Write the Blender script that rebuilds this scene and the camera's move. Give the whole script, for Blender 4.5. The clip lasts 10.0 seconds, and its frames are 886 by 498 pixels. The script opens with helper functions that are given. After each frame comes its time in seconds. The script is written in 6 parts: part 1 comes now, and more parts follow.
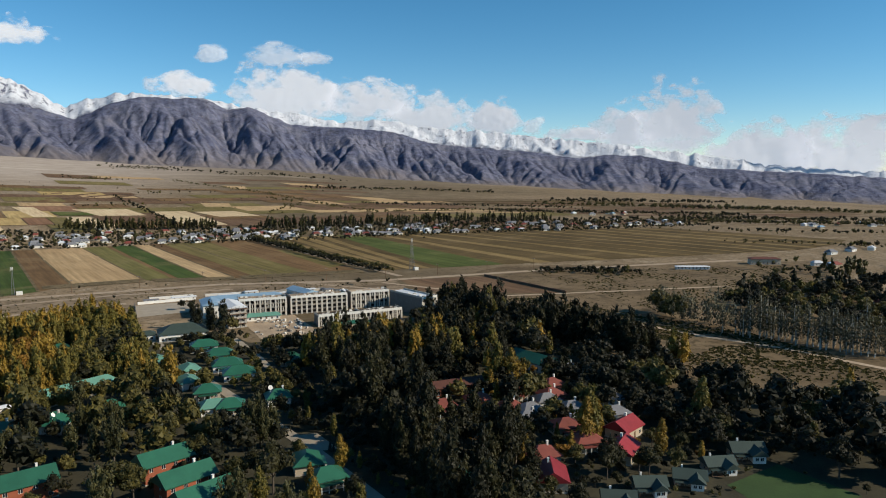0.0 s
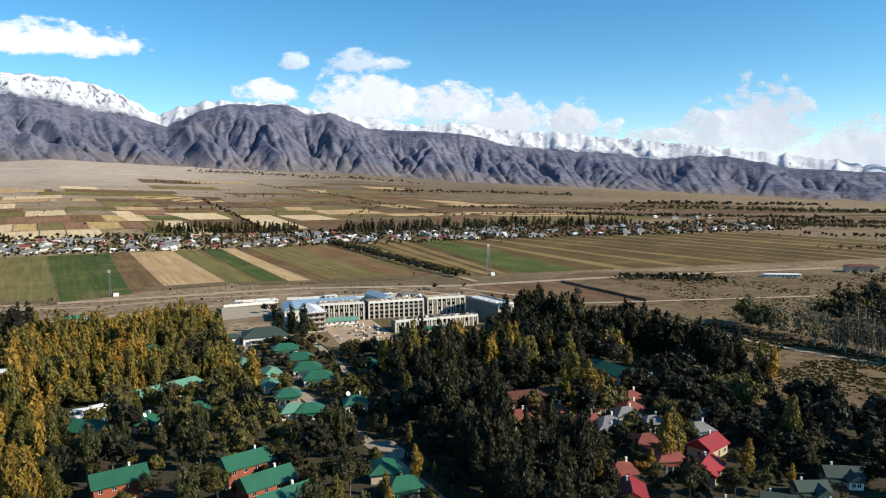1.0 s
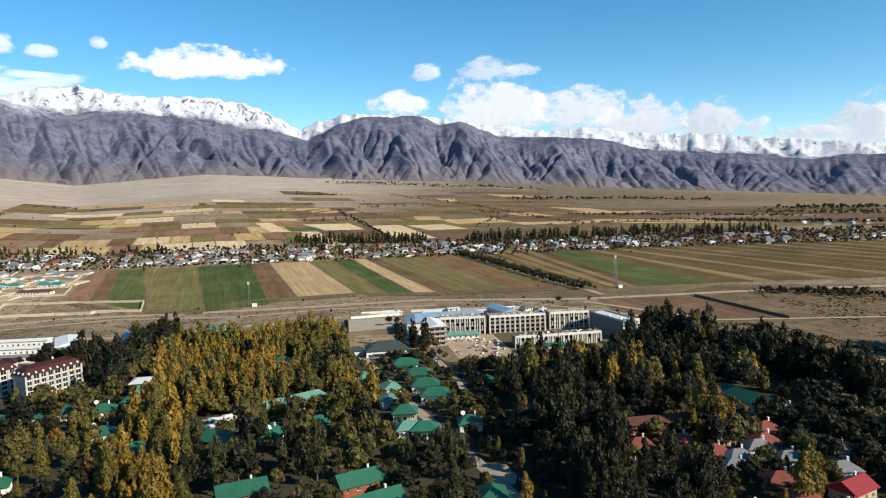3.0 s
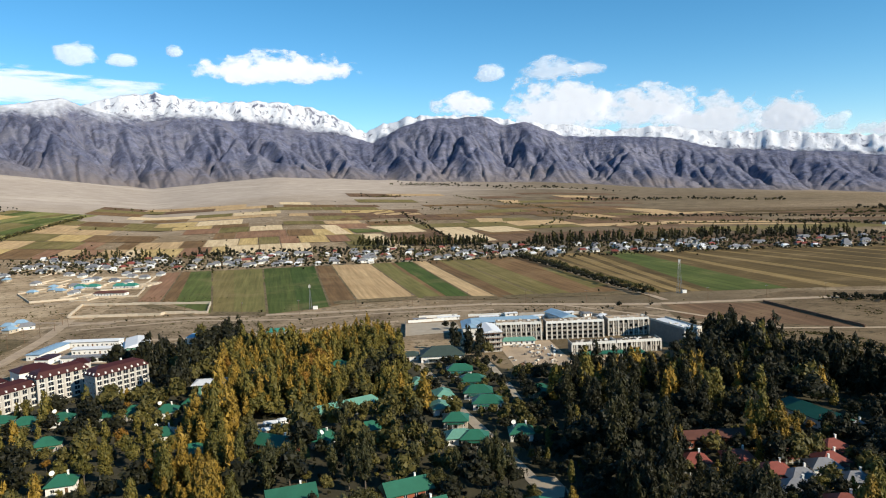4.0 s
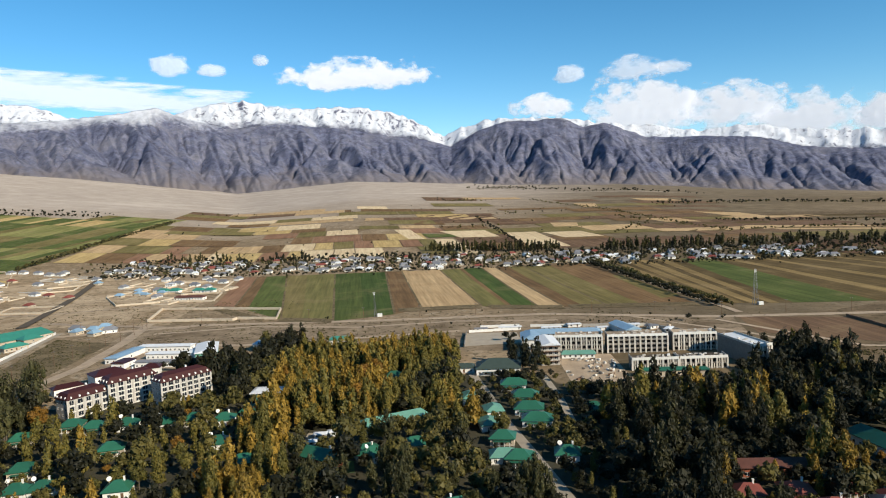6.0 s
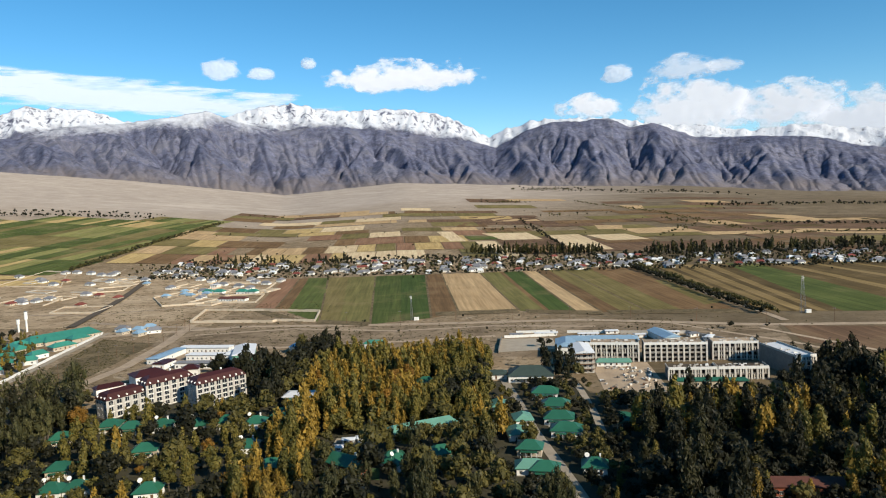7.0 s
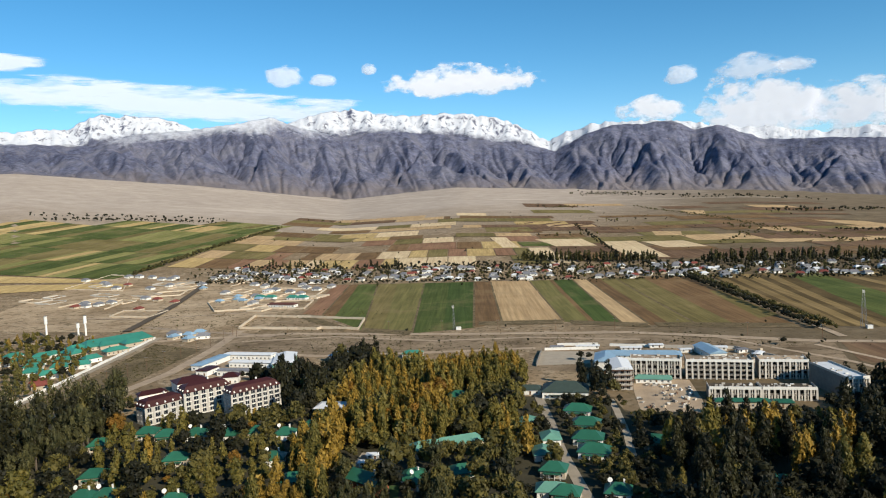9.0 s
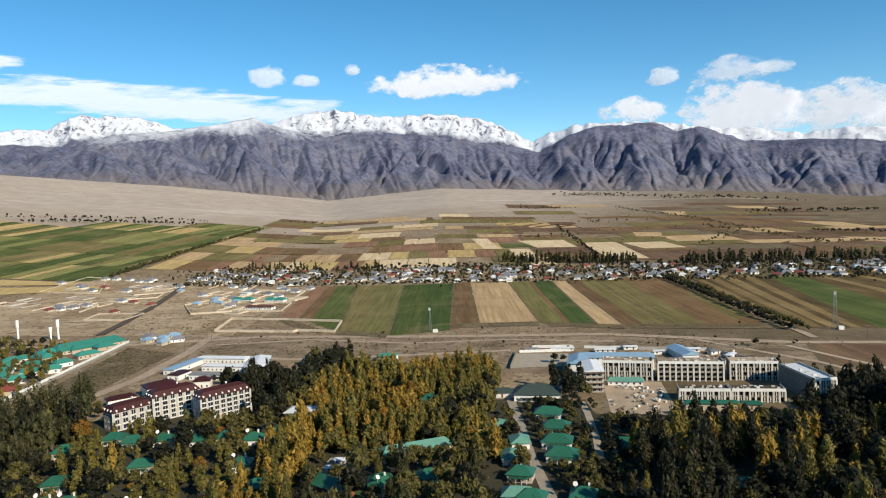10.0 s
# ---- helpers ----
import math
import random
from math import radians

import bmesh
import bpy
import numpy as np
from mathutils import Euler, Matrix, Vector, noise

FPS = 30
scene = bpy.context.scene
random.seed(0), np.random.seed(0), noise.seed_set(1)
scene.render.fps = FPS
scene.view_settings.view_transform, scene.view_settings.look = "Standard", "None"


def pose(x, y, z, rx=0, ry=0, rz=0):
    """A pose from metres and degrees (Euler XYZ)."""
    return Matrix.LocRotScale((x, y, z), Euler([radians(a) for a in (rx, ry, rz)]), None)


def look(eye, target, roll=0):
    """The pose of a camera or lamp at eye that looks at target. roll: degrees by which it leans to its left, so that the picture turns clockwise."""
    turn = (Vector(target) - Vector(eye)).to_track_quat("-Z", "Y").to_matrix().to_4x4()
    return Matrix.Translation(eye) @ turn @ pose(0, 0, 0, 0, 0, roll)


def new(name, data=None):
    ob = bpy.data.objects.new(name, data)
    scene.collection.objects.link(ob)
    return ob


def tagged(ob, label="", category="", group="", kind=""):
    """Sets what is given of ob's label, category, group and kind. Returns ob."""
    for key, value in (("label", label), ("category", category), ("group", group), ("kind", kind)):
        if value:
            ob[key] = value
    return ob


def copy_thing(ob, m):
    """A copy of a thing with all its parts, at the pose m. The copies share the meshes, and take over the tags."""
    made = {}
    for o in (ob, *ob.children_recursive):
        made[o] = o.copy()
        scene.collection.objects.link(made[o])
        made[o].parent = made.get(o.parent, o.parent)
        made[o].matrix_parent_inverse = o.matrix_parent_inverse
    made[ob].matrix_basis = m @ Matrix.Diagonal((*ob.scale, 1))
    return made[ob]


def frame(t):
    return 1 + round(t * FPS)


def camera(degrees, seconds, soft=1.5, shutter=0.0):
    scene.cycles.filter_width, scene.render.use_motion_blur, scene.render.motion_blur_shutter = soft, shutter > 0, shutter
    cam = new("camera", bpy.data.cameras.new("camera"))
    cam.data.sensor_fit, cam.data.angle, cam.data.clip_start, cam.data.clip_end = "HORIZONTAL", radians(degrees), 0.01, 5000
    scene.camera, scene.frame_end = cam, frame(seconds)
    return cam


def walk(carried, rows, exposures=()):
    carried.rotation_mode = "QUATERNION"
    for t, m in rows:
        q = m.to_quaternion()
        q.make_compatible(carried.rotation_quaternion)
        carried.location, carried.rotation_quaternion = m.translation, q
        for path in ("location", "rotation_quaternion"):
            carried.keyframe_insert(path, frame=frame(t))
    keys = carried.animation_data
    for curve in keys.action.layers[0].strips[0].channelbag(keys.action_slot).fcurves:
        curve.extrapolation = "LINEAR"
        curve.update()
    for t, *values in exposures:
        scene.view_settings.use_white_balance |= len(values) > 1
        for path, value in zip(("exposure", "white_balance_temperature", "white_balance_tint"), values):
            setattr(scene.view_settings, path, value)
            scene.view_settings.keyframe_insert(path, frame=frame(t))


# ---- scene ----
PATH = [
    (0, (-34.33, -20.31, 93.25), -0.473, -0.112, -0.004),
    (0.5, (-34.19, -19.92, 94.46), -0.418, -0.110, -0.005),
    (1, (-33.68, -19.32, 95.84), -0.365, -0.108, -0.011),
    (1.5, (-32.58, -18.98, 97.09), -0.321, -0.106, -0.018),
    (2, (-30.86, -18.72, 98.31), -0.274, -0.104, -0.024),
    (2.5, (-28.64, -18.20, 99.26), -0.227, -0.099, -0.029),
    (4, (-20.12, -17.29, 102.89), -0.090, -0.091, -0.041),
    (4.5, (-16.69, -17.07, 104.00), -0.049, -0.089, -0.044),
    (5, (-13.03, -16.59, 105.30), -0.028, -0.087, -0.047),
    (5.5, (-9.34, -15.94, 106.43), -0.013, -0.086, -0.048),
    (6, (-5.85, -14.98, 107.40), 0.022, -0.083, -0.048),
    (7.5, (5.86, -11.23, 110.68), 0.111, -0.077, -0.048),
    (8, (9.63, -9.78, 111.74), 0.133, -0.075, -0.048),
    (8.5, (13.31, -8.19, 112.76), 0.156, -0.072, -0.048),
    (9, (17.04, -6.74, 113.72), 0.171, -0.070, -0.049),
    (9.5, (20.99, -5.56, 114.37), 0.157, -0.070, -0.049),
    (10, (24.31, -4.32, 114.53), 0.150, -0.070, -0.049),
]


def aim(eye, yaw, pitch, roll):
    """Camera pose from an eye and yaw (to the left of +y), pitch (up) and roll in radians."""
    ahead = Vector((-math.sin(yaw) * math.cos(pitch), math.cos(yaw) * math.cos(pitch), math.sin(pitch)))
    return look(eye, Vector(eye) + ahead, math.degrees(roll))


cam = camera(63.7, 10.0, 1.05)
walk(cam, [(t, aim(e, a, b, c)) for t, e, a, b, c in PATH],
     exposures=[(0, 0.02), (0.3, 0.36), (1, 0.47), (2.5, 0.46), (5, 0.36), (10, 0.26)])

# ---- world and sun ----
SUN_AZ, SUN_EL = 129.0, 30.0
world = bpy.data.worlds.new("sky")
scene.world = world
world.use_nodes = True
wn = world.node_tree
sky = wn.nodes.new("ShaderNodeTexSky")
sky.sky_type, sky.sun_disc = "NISHITA", False
sky.sun_elevation, sky.sun_rotation = radians(SUN_EL), radians(SUN_AZ)
sky.altitude, sky.air_density, sky.dust_density, sky.ozone_density = 1700, 0.9, 0.0, 3.0
bg = wn.nodes["Background"]
hue = wn.nodes.new("ShaderNodeHueSaturation")
hue.inputs["Saturation"].default_value = 1.25
hue.inputs["Hue"].default_value = 0.487
wn.links.new(sky.outputs[0], hue.inputs["Color"])
wn.links.new(hue.outputs[0], bg.inputs[0])
bg.inputs[1].default_value = 0.118
sun = new("sun", bpy.data.lights.new("sun", "SUN"))
sun.data.energy, sun.data.angle, sun.data.color = 5.0, radians(0.53), (1.0, 0.905, 0.735)
sun.matrix_world = look((0, 0, 0), (-math.sin(radians(SUN_AZ)) * math.cos(radians(SUN_EL)),
                                    -math.cos(radians(SUN_AZ)) * math.cos(radians(SUN_EL)), -math.sin(radians(SUN_EL))))


# ---- materials ----
class Mat:
    """A small builder round one node material."""

    def __init__(self, name, rough=0.85, metal=0.0, spec=0.3):
        self.m = bpy.data.materials.new(name)
        self.m.use_nodes = True
        self.t = self.m.node_tree
        self.b = self.t.nodes["Principled BSDF"]
        self.b.inputs["Roughness"].default_value = rough
        self.b.inputs["Metallic"].default_value = metal
        self.b.inputs["Specular IOR Level"].default_value = spec

    def put(self, a, s):
        if hasattr(a, "links"):
            self.t.links.new(a, s)
        else:
            s.default_value = (*a, 1) if isinstance(a, tuple) and len(a) == 3 and s.type == "RGBA" else a

    def node(self, kind, **k):
        n = self.t.nodes.new(kind)
        for key, v in k.items():
            if key.startswith("i_"):
                self.put(v, n.inputs[key[2:]])
        return n

    def coord(self, which="Object"):
        if which == "World":
            return self.t.nodes.new("ShaderNodeNewGeometry").outputs["Position"]
        return self.t.nodes.new("ShaderNodeTexCoord").outputs[which]

    def scaled(self, v, s):
        n = self.t.nodes.new("ShaderNodeMapping")
        self.put(v, n.inputs["Vector"])
        n.inputs["Scale"].default_value = s
        return n.outputs[0]

    def noise(self, v, scale, detail=4.0, rough=0.55, warp=0.0):
        n = self.t.nodes.new("ShaderNodeTexNoise")
        self.put(v, n.inputs["Vector"])
        n.inputs["Scale"].default_value, n.inputs["Detail"].default_value = scale, detail
        n.inputs["Roughness"].default_value, n.inputs["Distortion"].default_value = rough, warp
        return n.outputs["Fac"]

    def ramp(self, f, stops):
        n = self.t.nodes.new("ShaderNodeValToRGB")
        self.put(f, n.inputs[0])
        e = n.color_ramp.elements
        while len(e) < len(stops):
            e.new(0.5)
        for el, (p, c) in zip(e, stops):
            el.position = p
            el.color = (*c, 1) if isinstance(c, tuple) else (c, c, c, 1)
        return n.outputs[0]

    def mix(self, f, a, b, mode="MIX"):
        n = self.t.nodes.new("ShaderNodeMix")
        n.data_type, n.blend_type = "RGBA", mode
        self.put(f, n.inputs[0])
        self.put(a, n.inputs[6])
        self.put(b, n.inputs[7])
        return n.outputs[2]

    def math(self, op, a, b=0.0, c=0.0):
        n = self.t.nodes.new("ShaderNodeMath")
        n.operation = op
        for i, v in enumerate((a, b, c)):
            self.put(v, n.inputs[i])
        return n.outputs[0]

    def bump(self, h, strength=0.5, dist=0.1):
        n = self.t.nodes.new("ShaderNodeBump")
        n.inputs["Strength"].default_value, n.inputs["Distance"].default_value = strength, dist
        self.put(h, n.inputs["Height"])
        self.t.links.new(n.outputs[0], self.b.inputs["Normal"])

    def color(self, c):
        self.put(c, self.b.inputs["Base Color"])
        return self.m


def plain(name, col, rough=0.8, var=0.25, scale=0.6, metal=0.0, spec=0.3, seed=0.0):
    """A worn surface of one colour: blotches, fine grain, and a small difference from piece to piece."""
    M = Mat(name, rough, metal, spec)
    p = M.coord("World")
    big = M.noise(p, scale, 3)
    fine = M.noise(p, scale * 9, 3)
    rnd = M.t.nodes.new("ShaderNodeObjectInfo").outputs["Random"]
    f = M.math("ADD", M.math("MULTIPLY", big, 0.6), M.math("MULTIPLY", fine, 0.4))
    f = M.math("ADD", M.math("MULTIPLY", f, 0.75), M.math("MULTIPLY", rnd, 0.25))
    lo = tuple(c * (1 - var * 1.5) for c in col)
    hi = tuple(min(1, c * (1 + var * 1.5)) for c in col)
    M.bump(fine, 0.25, 0.05)
    return M.color(M.ramp(f, [(0.2, lo), (0.8, hi)]))


def leaves(name, dark, mid, light, accent=None):
    M = Mat(name, 0.6, 0, 0.25)
    isl = M.t.nodes.new("ShaderNodeNewGeometry").outputs["Random Per Island"]
    rnd = M.t.nodes.new("ShaderNodeObjectInfo").outputs["Random"]
    patch = M.noise(M.coord("Object"), 0.35, 2)
    f = M.math("ADD", M.math("MULTIPLY", isl, 0.45), M.math("MULTIPLY", rnd, 0.35))
    f = M.math("ADD", f, M.math("MULTIPLY", patch, 0.3))
    c = M.ramp(f, [(0.15, dark), (0.55, mid), (0.9, light)])
    if accent:
        g = M.math("GREATER_THAN", M.math("ADD", M.math("MULTIPLY", isl, 0.5), patch), 0.86)
        c = M.mix(M.math("MULTIPLY", g, 0.8), c, accent)
    tr = M.t.nodes.new("ShaderNodeBsdfTranslucent")
    M.put(c, tr.inputs[0])
    M.color(c)
    mx = M.t.nodes.new("ShaderNodeMixShader")
    mx.inputs[0].default_value = 0.22
    out = M.t.nodes["Material Output"]
    M.t.links.new(M.b.outputs[0], mx.inputs[1])
    M.t.links.new(tr.outputs[0], mx.inputs[2])
    M.t.links.new(mx.outputs[0], out.inputs[0])
    return M.m


def crop(name, a, b, rows=(1.0, 0.035, 1.0), furrow=0.11, turn=-8.0):
    """A field: soil or stubble with broad drill streaks along its length, tramlines and uneven patches."""
    M = Mat(name, 0.95, 0, 0.1)
    p = M.coord("World")
    rnd = M.t.nodes.new("ShaderNodeObjectInfo").outputs["Random"]
    n = M.t.nodes.new("ShaderNodeMapping")
    M.put(p, n.inputs["Vector"])
    n.inputs["Rotation"].default_value = (0, 0, radians(turn))
    v = M.scaled(n.outputs[0], rows)
    stripe = M.noise(v, furrow, 4, 0.7)
    blot = M.noise(p, 0.016, 5, 0.62, 0.6)
    fine = M.noise(p, 0.5, 4, 0.65)
    f = M.math("ADD", M.math("MULTIPLY", stripe, 0.5), M.math("MULTIPLY", blot, 0.5))
    f = M.math("ADD", f, M.math("MULTIPLY", M.math("SUBTRACT", rnd, 0.5), 0.10))
    c = M.ramp(f, [(0.36, a), (0.62, b)])
    rowline = M.noise(v, furrow * 3.0, 2, 0.6)
    c = M.mix(0.34, c, M.ramp(rowline, [(0.32, 0.22), (0.5, 0.5), (0.68, 0.80)]), "OVERLAY")
    c = M.mix(M.ramp(blot, [(0.54, 0.0), (0.72, 0.45)]), c, (0.22, 0.155, 0.080))
    c = M.mix(0.16, c, M.ramp(fine, [(0.3, (0.25, 0.25, 0.25)), (0.7, (0.85, 0.85, 0.85))]), "OVERLAY")
    M.bump(fine, 0.3, 0.3)
    return M.color(c)


def soil(name, pale, mid, dark, scale=1.0):
    """Trodden ground: pale dust, brown earth and darker weeds in ragged patches, with wheel marks."""
    M = Mat(name, 0.95, 0, 0.1)
    p = M.coord("World")
    big = M.noise(p, 0.020 * scale, 6, 0.66, 0.9)
    weeds = M.noise(p, 0.13 * scale, 5, 0.7, 0.5)
    fine = M.noise(p, 0.9, 4, 0.7)
    ruts = M.noise(M.scaled(p, (0.012 * scale, 0.11 * scale, 0.1)), 1.0, 5, 0.65, 1.4)
    c = M.ramp(big, [(0.34, mid), (0.50, tuple(0.5 * (a + b) for a, b in zip(mid, pale))), (0.64, pale)])
    c = M.mix(M.ramp(ruts, [(0.55, 0.0), (0.66, 0.7)]), c, pale)
    c = M.mix(M.ramp(weeds, [(0.52, 0.0), (0.64, 0.85)]), c, dark)
    c = M.mix(0.3, c, M.ramp(fine, [(0.3, 0.2), (0.7, 0.85)]), "OVERLAY")
    M.bump(weeds, 0.4, 0.4)
    return M.color(c)


def steppe():
    M = Mat("dry_steppe", 0.95, 0, 0.1)
    p = M.coord("World")
    far = M.noise(p, 0.0016, 5, 0.6, 0.6)
    mid = M.noise(p, 0.018, 5, 0.65, 0.3)
    tuft = M.noise(p, 0.22, 4, 0.7)
    fine = M.noise(p, 1.6, 4, 0.7)
    c = M.ramp(far, [(0.32, (0.200, 0.138, 0.076)), (0.5, (0.292, 0.206, 0.120)), (0.68, (0.385, 0.280, 0.170))])
    c = M.mix(0.55, c, M.ramp(mid, [(0.3, (0.125, 0.088, 0.048)), (0.55, (0.25, 0.180, 0.110)), (0.75, (0.38, 0.295, 0.19))]))
    bare = M.noise(p, 0.055, 6, 0.7, 0.8)
    c = M.mix(M.ramp(bare, [(0.52, 0.0), (0.66, 0.8)]), c, (0.40, 0.315, 0.215))
    c = M.mix(M.ramp(bare, [(0.30, 0.7), (0.42, 0.0)]), c, (0.115, 0.082, 0.045))
    c = M.mix(M.ramp(tuft, [(0.53, 0.0), (0.62, 0.85)]), c, (0.078, 0.060, 0.033))
    c = M.mix(0.3, c, M.ramp(fine, [(0.3, 0.2), (0.7, 0.85)]), "OVERLAY")
    sep = M.t.nodes.new("ShaderNodeSeparateXYZ")
    M.put(p, sep.inputs[0])
    fan = M.math("MULTIPLY", M.math("SUBTRACT", M.math("SUBTRACT", sep.outputs[1], M.math("MULTIPLY", sep.outputs[0], 0.55)), 1500.0), 0.0007)
    fan = M.ramp(M.math("ADD", fan, M.math("MULTIPLY", M.math("SUBTRACT", far, 0.5), 0.8)), [(0.1, 0.0), (0.9, 0.85)])
    # Pale fan gravel; its light, low-contrast tones also paint in haze.
    c = M.mix(fan, c, M.ramp(mid, [(0.3, (0.375, 0.310, 0.255)), (0.5, (0.425, 0.355, 0.295)), (0.7, (0.48, 0.405, 0.340))]))
    east = M.math("DIVIDE", sep.outputs[0], M.math("MAXIMUM", sep.outputs[1], 200.0))
    east = M.ramp(M.math("ADD", east, M.math("MULTIPLY", M.math("SUBTRACT", far, 0.5), 0.35)), [(0.02, 0.0), (0.22, 0.8), (0.46, 0.8), (0.72, 0.2)])
    c = M.mix(east, c, M.ramp(mid, [(0.3, (0.082, 0.062, 0.034)), (0.55, (0.135, 0.100, 0.058)), (0.75, (0.21, 0.162, 0.098))]))
    wash = M.noise(M.scaled(p, (0.0012, 0.0042, 0.001)), 1.0, 6, 0.68, 1.2)
    c = M.mix(M.math("MULTIPLY", fan, M.ramp(wash, [(0.56, 0.0), (0.68, 0.6)])), c, (0.58, 0.49, 0.40))
    M.bump(tuft, 0.5, 0.5)
    return M.color(c)


def rock(snow_from, snow_soft, patches, by_rise=False):
    """Bare mountain rock with distance haze tinted into its colour. Snow lies above a height, or above a share of the
    slope, and thins out on steep faces.
    """
    M = Mat("haze_tinted_rock", 0.95, 0, 0.1)
    p = M.coord("World")
    geo = M.t.nodes.new("ShaderNodeNewGeometry")
    sep = M.t.nodes.new("ShaderNodeSeparateXYZ")
    M.put(p, sep.inputs[0])
    nrm = M.t.nodes.new("ShaderNodeSeparateXYZ")
    M.t.links.new(geo.outputs["Normal"], nrm.inputs[0])
    at = M.t.nodes.new("ShaderNodeAttribute")
    at.attribute_name = "rise"
    big = M.noise(p, 0.004, 6, 0.65, 0.4)
    fine = M.noise(p, 0.03, 6, 0.75)
    tiny = M.noise(p, 0.14, 4, 0.7)
    # Rock and scree greys are pushed to blue-violet, painting in the distance haze.
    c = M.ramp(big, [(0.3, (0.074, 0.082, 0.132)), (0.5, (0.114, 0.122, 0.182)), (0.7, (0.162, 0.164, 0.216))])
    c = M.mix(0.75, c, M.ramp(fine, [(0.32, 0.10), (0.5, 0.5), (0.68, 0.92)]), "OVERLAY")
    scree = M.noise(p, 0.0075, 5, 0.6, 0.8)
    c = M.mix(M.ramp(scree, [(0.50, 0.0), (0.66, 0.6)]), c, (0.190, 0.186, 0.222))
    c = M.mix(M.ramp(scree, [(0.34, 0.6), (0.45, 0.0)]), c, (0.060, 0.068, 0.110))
    crag = M.math("MULTIPLY", M.ramp(tiny, [(0.58, 0.0), (0.68, 0.75)]), M.ramp(M.noise(p, 0.0055, 4, 0.6), [(0.47, 0.0), (0.58, 1.0)]))
    c = M.mix(crag, c, (0.36, 0.31, 0.30))
    low = M.math("ADD", at.outputs["Fac"], M.math("MULTIPLY", M.math("SUBTRACT", big, 0.5), 0.55))
    c = M.mix(M.ramp(low, [(0.03, 0.85), (0.30, 0.0)]), c, (0.215, 0.182, 0.170))
    if by_rise:
        h = M.math("MULTIPLY", at.outputs["Fac"], 1000.0)
    else:
        h = sep.outputs[2]
    h = M.math("ADD", h, M.math("MULTIPLY", M.math("SUBTRACT", fine, 0.5), patches))
    h = M.math("ADD", h, M.math("MULTIPLY", M.math("SUBTRACT", big, 0.5), patches * 2.0))
    h = M.math("ADD", h, M.math("MULTIPLY", M.math("SUBTRACT", nrm.outputs[2], 0.6), patches * 1.2))
    s = M.ramp(M.math("MULTIPLY", M.math("SUBTRACT", h, snow_from), 1.0 / snow_soft), [(0.0, 0.0), (1.0, 1.0)])
    if by_rise:
        face = M.noise(M.scaled(p, (0.03, 0.03, 0.012)), 1.0, 6, 0.7, 0.5)
        steep = M.math("ADD", M.math("MULTIPLY", nrm.outputs[2], 0.45), face)
        s = M.math("MULTIPLY", s, M.ramp(steep, [(0.70, 0.0), (0.80, 1.0)]))
    c = M.mix(s, c, M.ramp(tiny, [(0.3, (0.55, 0.57, 0.63)), (0.7, (0.68, 0.70, 0.74))]))
    M.bump(M.math("ADD", fine, M.math("MULTIPLY", tiny, 0.5)), 0.9, 11.0)
    return M.color(c)


STEPPE = steppe()
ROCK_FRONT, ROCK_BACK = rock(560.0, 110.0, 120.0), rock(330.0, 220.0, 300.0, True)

# ---- ground and mountains ----
O = Vector((-8.0, -12.0, 104.0))
FOOT_AZ = [-180, -75, -40, -28, -17, -8, 4, 14, 22, 30, 45, 59, 90, 180]
FOOT_EL = [-1.5, 3.0, 3.9, 2.5, 0.8, 1.4, 0.5, 0.0, -0.8, -1.3, -2.2, -2.8, -2.2, -1.5]
FOOT_R, NEAR_R = 3700.0, 900.0


def foot_el(az):
    return np.interp(az, FOOT_AZ, FOOT_EL)


def polar(az, r):
    return O.x + r * math.sin(radians(az)), O.y + r * math.cos(radians(az))


def height(x, y):
    """The ground's height: level near by, then the long fan up to the mountains' foot."""
    dx, dy = x - O.x, y - O.y
    r, az = math.hypot(dx, dy), math.degrees(math.atan2(dx, dy))
    s = max(0.0, (r - NEAR_R) / (FOOT_R - NEAR_R)) ** 1.35
    s = min(s, 0.84 + 0.35 * (s - 0.84)) if s > 0.84 else s
    return s * (O.z + FOOT_R * math.tan(radians(foot_el(az))))


def mesh_of(name, verts, faces, material, smooth=False):
    me = bpy.data.meshes.new(name)
    me.from_pydata(verts, [], faces)
    me.materials.append(material)
    if smooth:
        me.polygons.foreach_set("use_smooth", [True] * len(me.polygons))
    return new(name, me)


def ground_sheet():
    azs = np.r_[np.arange(-180, -60, 6), np.arange(-60, 80, 1.0), np.arange(80, 180, 5)]
    rs = np.r_[0.0, np.geomspace(60, 4950, 150)]
    verts = []
    for r in rs:
        for a in azs:
            x, y = polar(a, r)
            verts.append((x, y, height(x, y)))
    n = len(azs)
    faces = [(i * n + j, i * n + (j + 1) % n, (i + 1) * n + (j + 1) % n, (i + 1) * n + j)
             for i in range(len(rs) - 1) for j in range(n)]
    return mesh_of("ground", verts, faces, STEPPE, True)


tagged(ground_sheet(), "dry tan-brown steppe ground rising to the mountains", "ground", kind="structure")


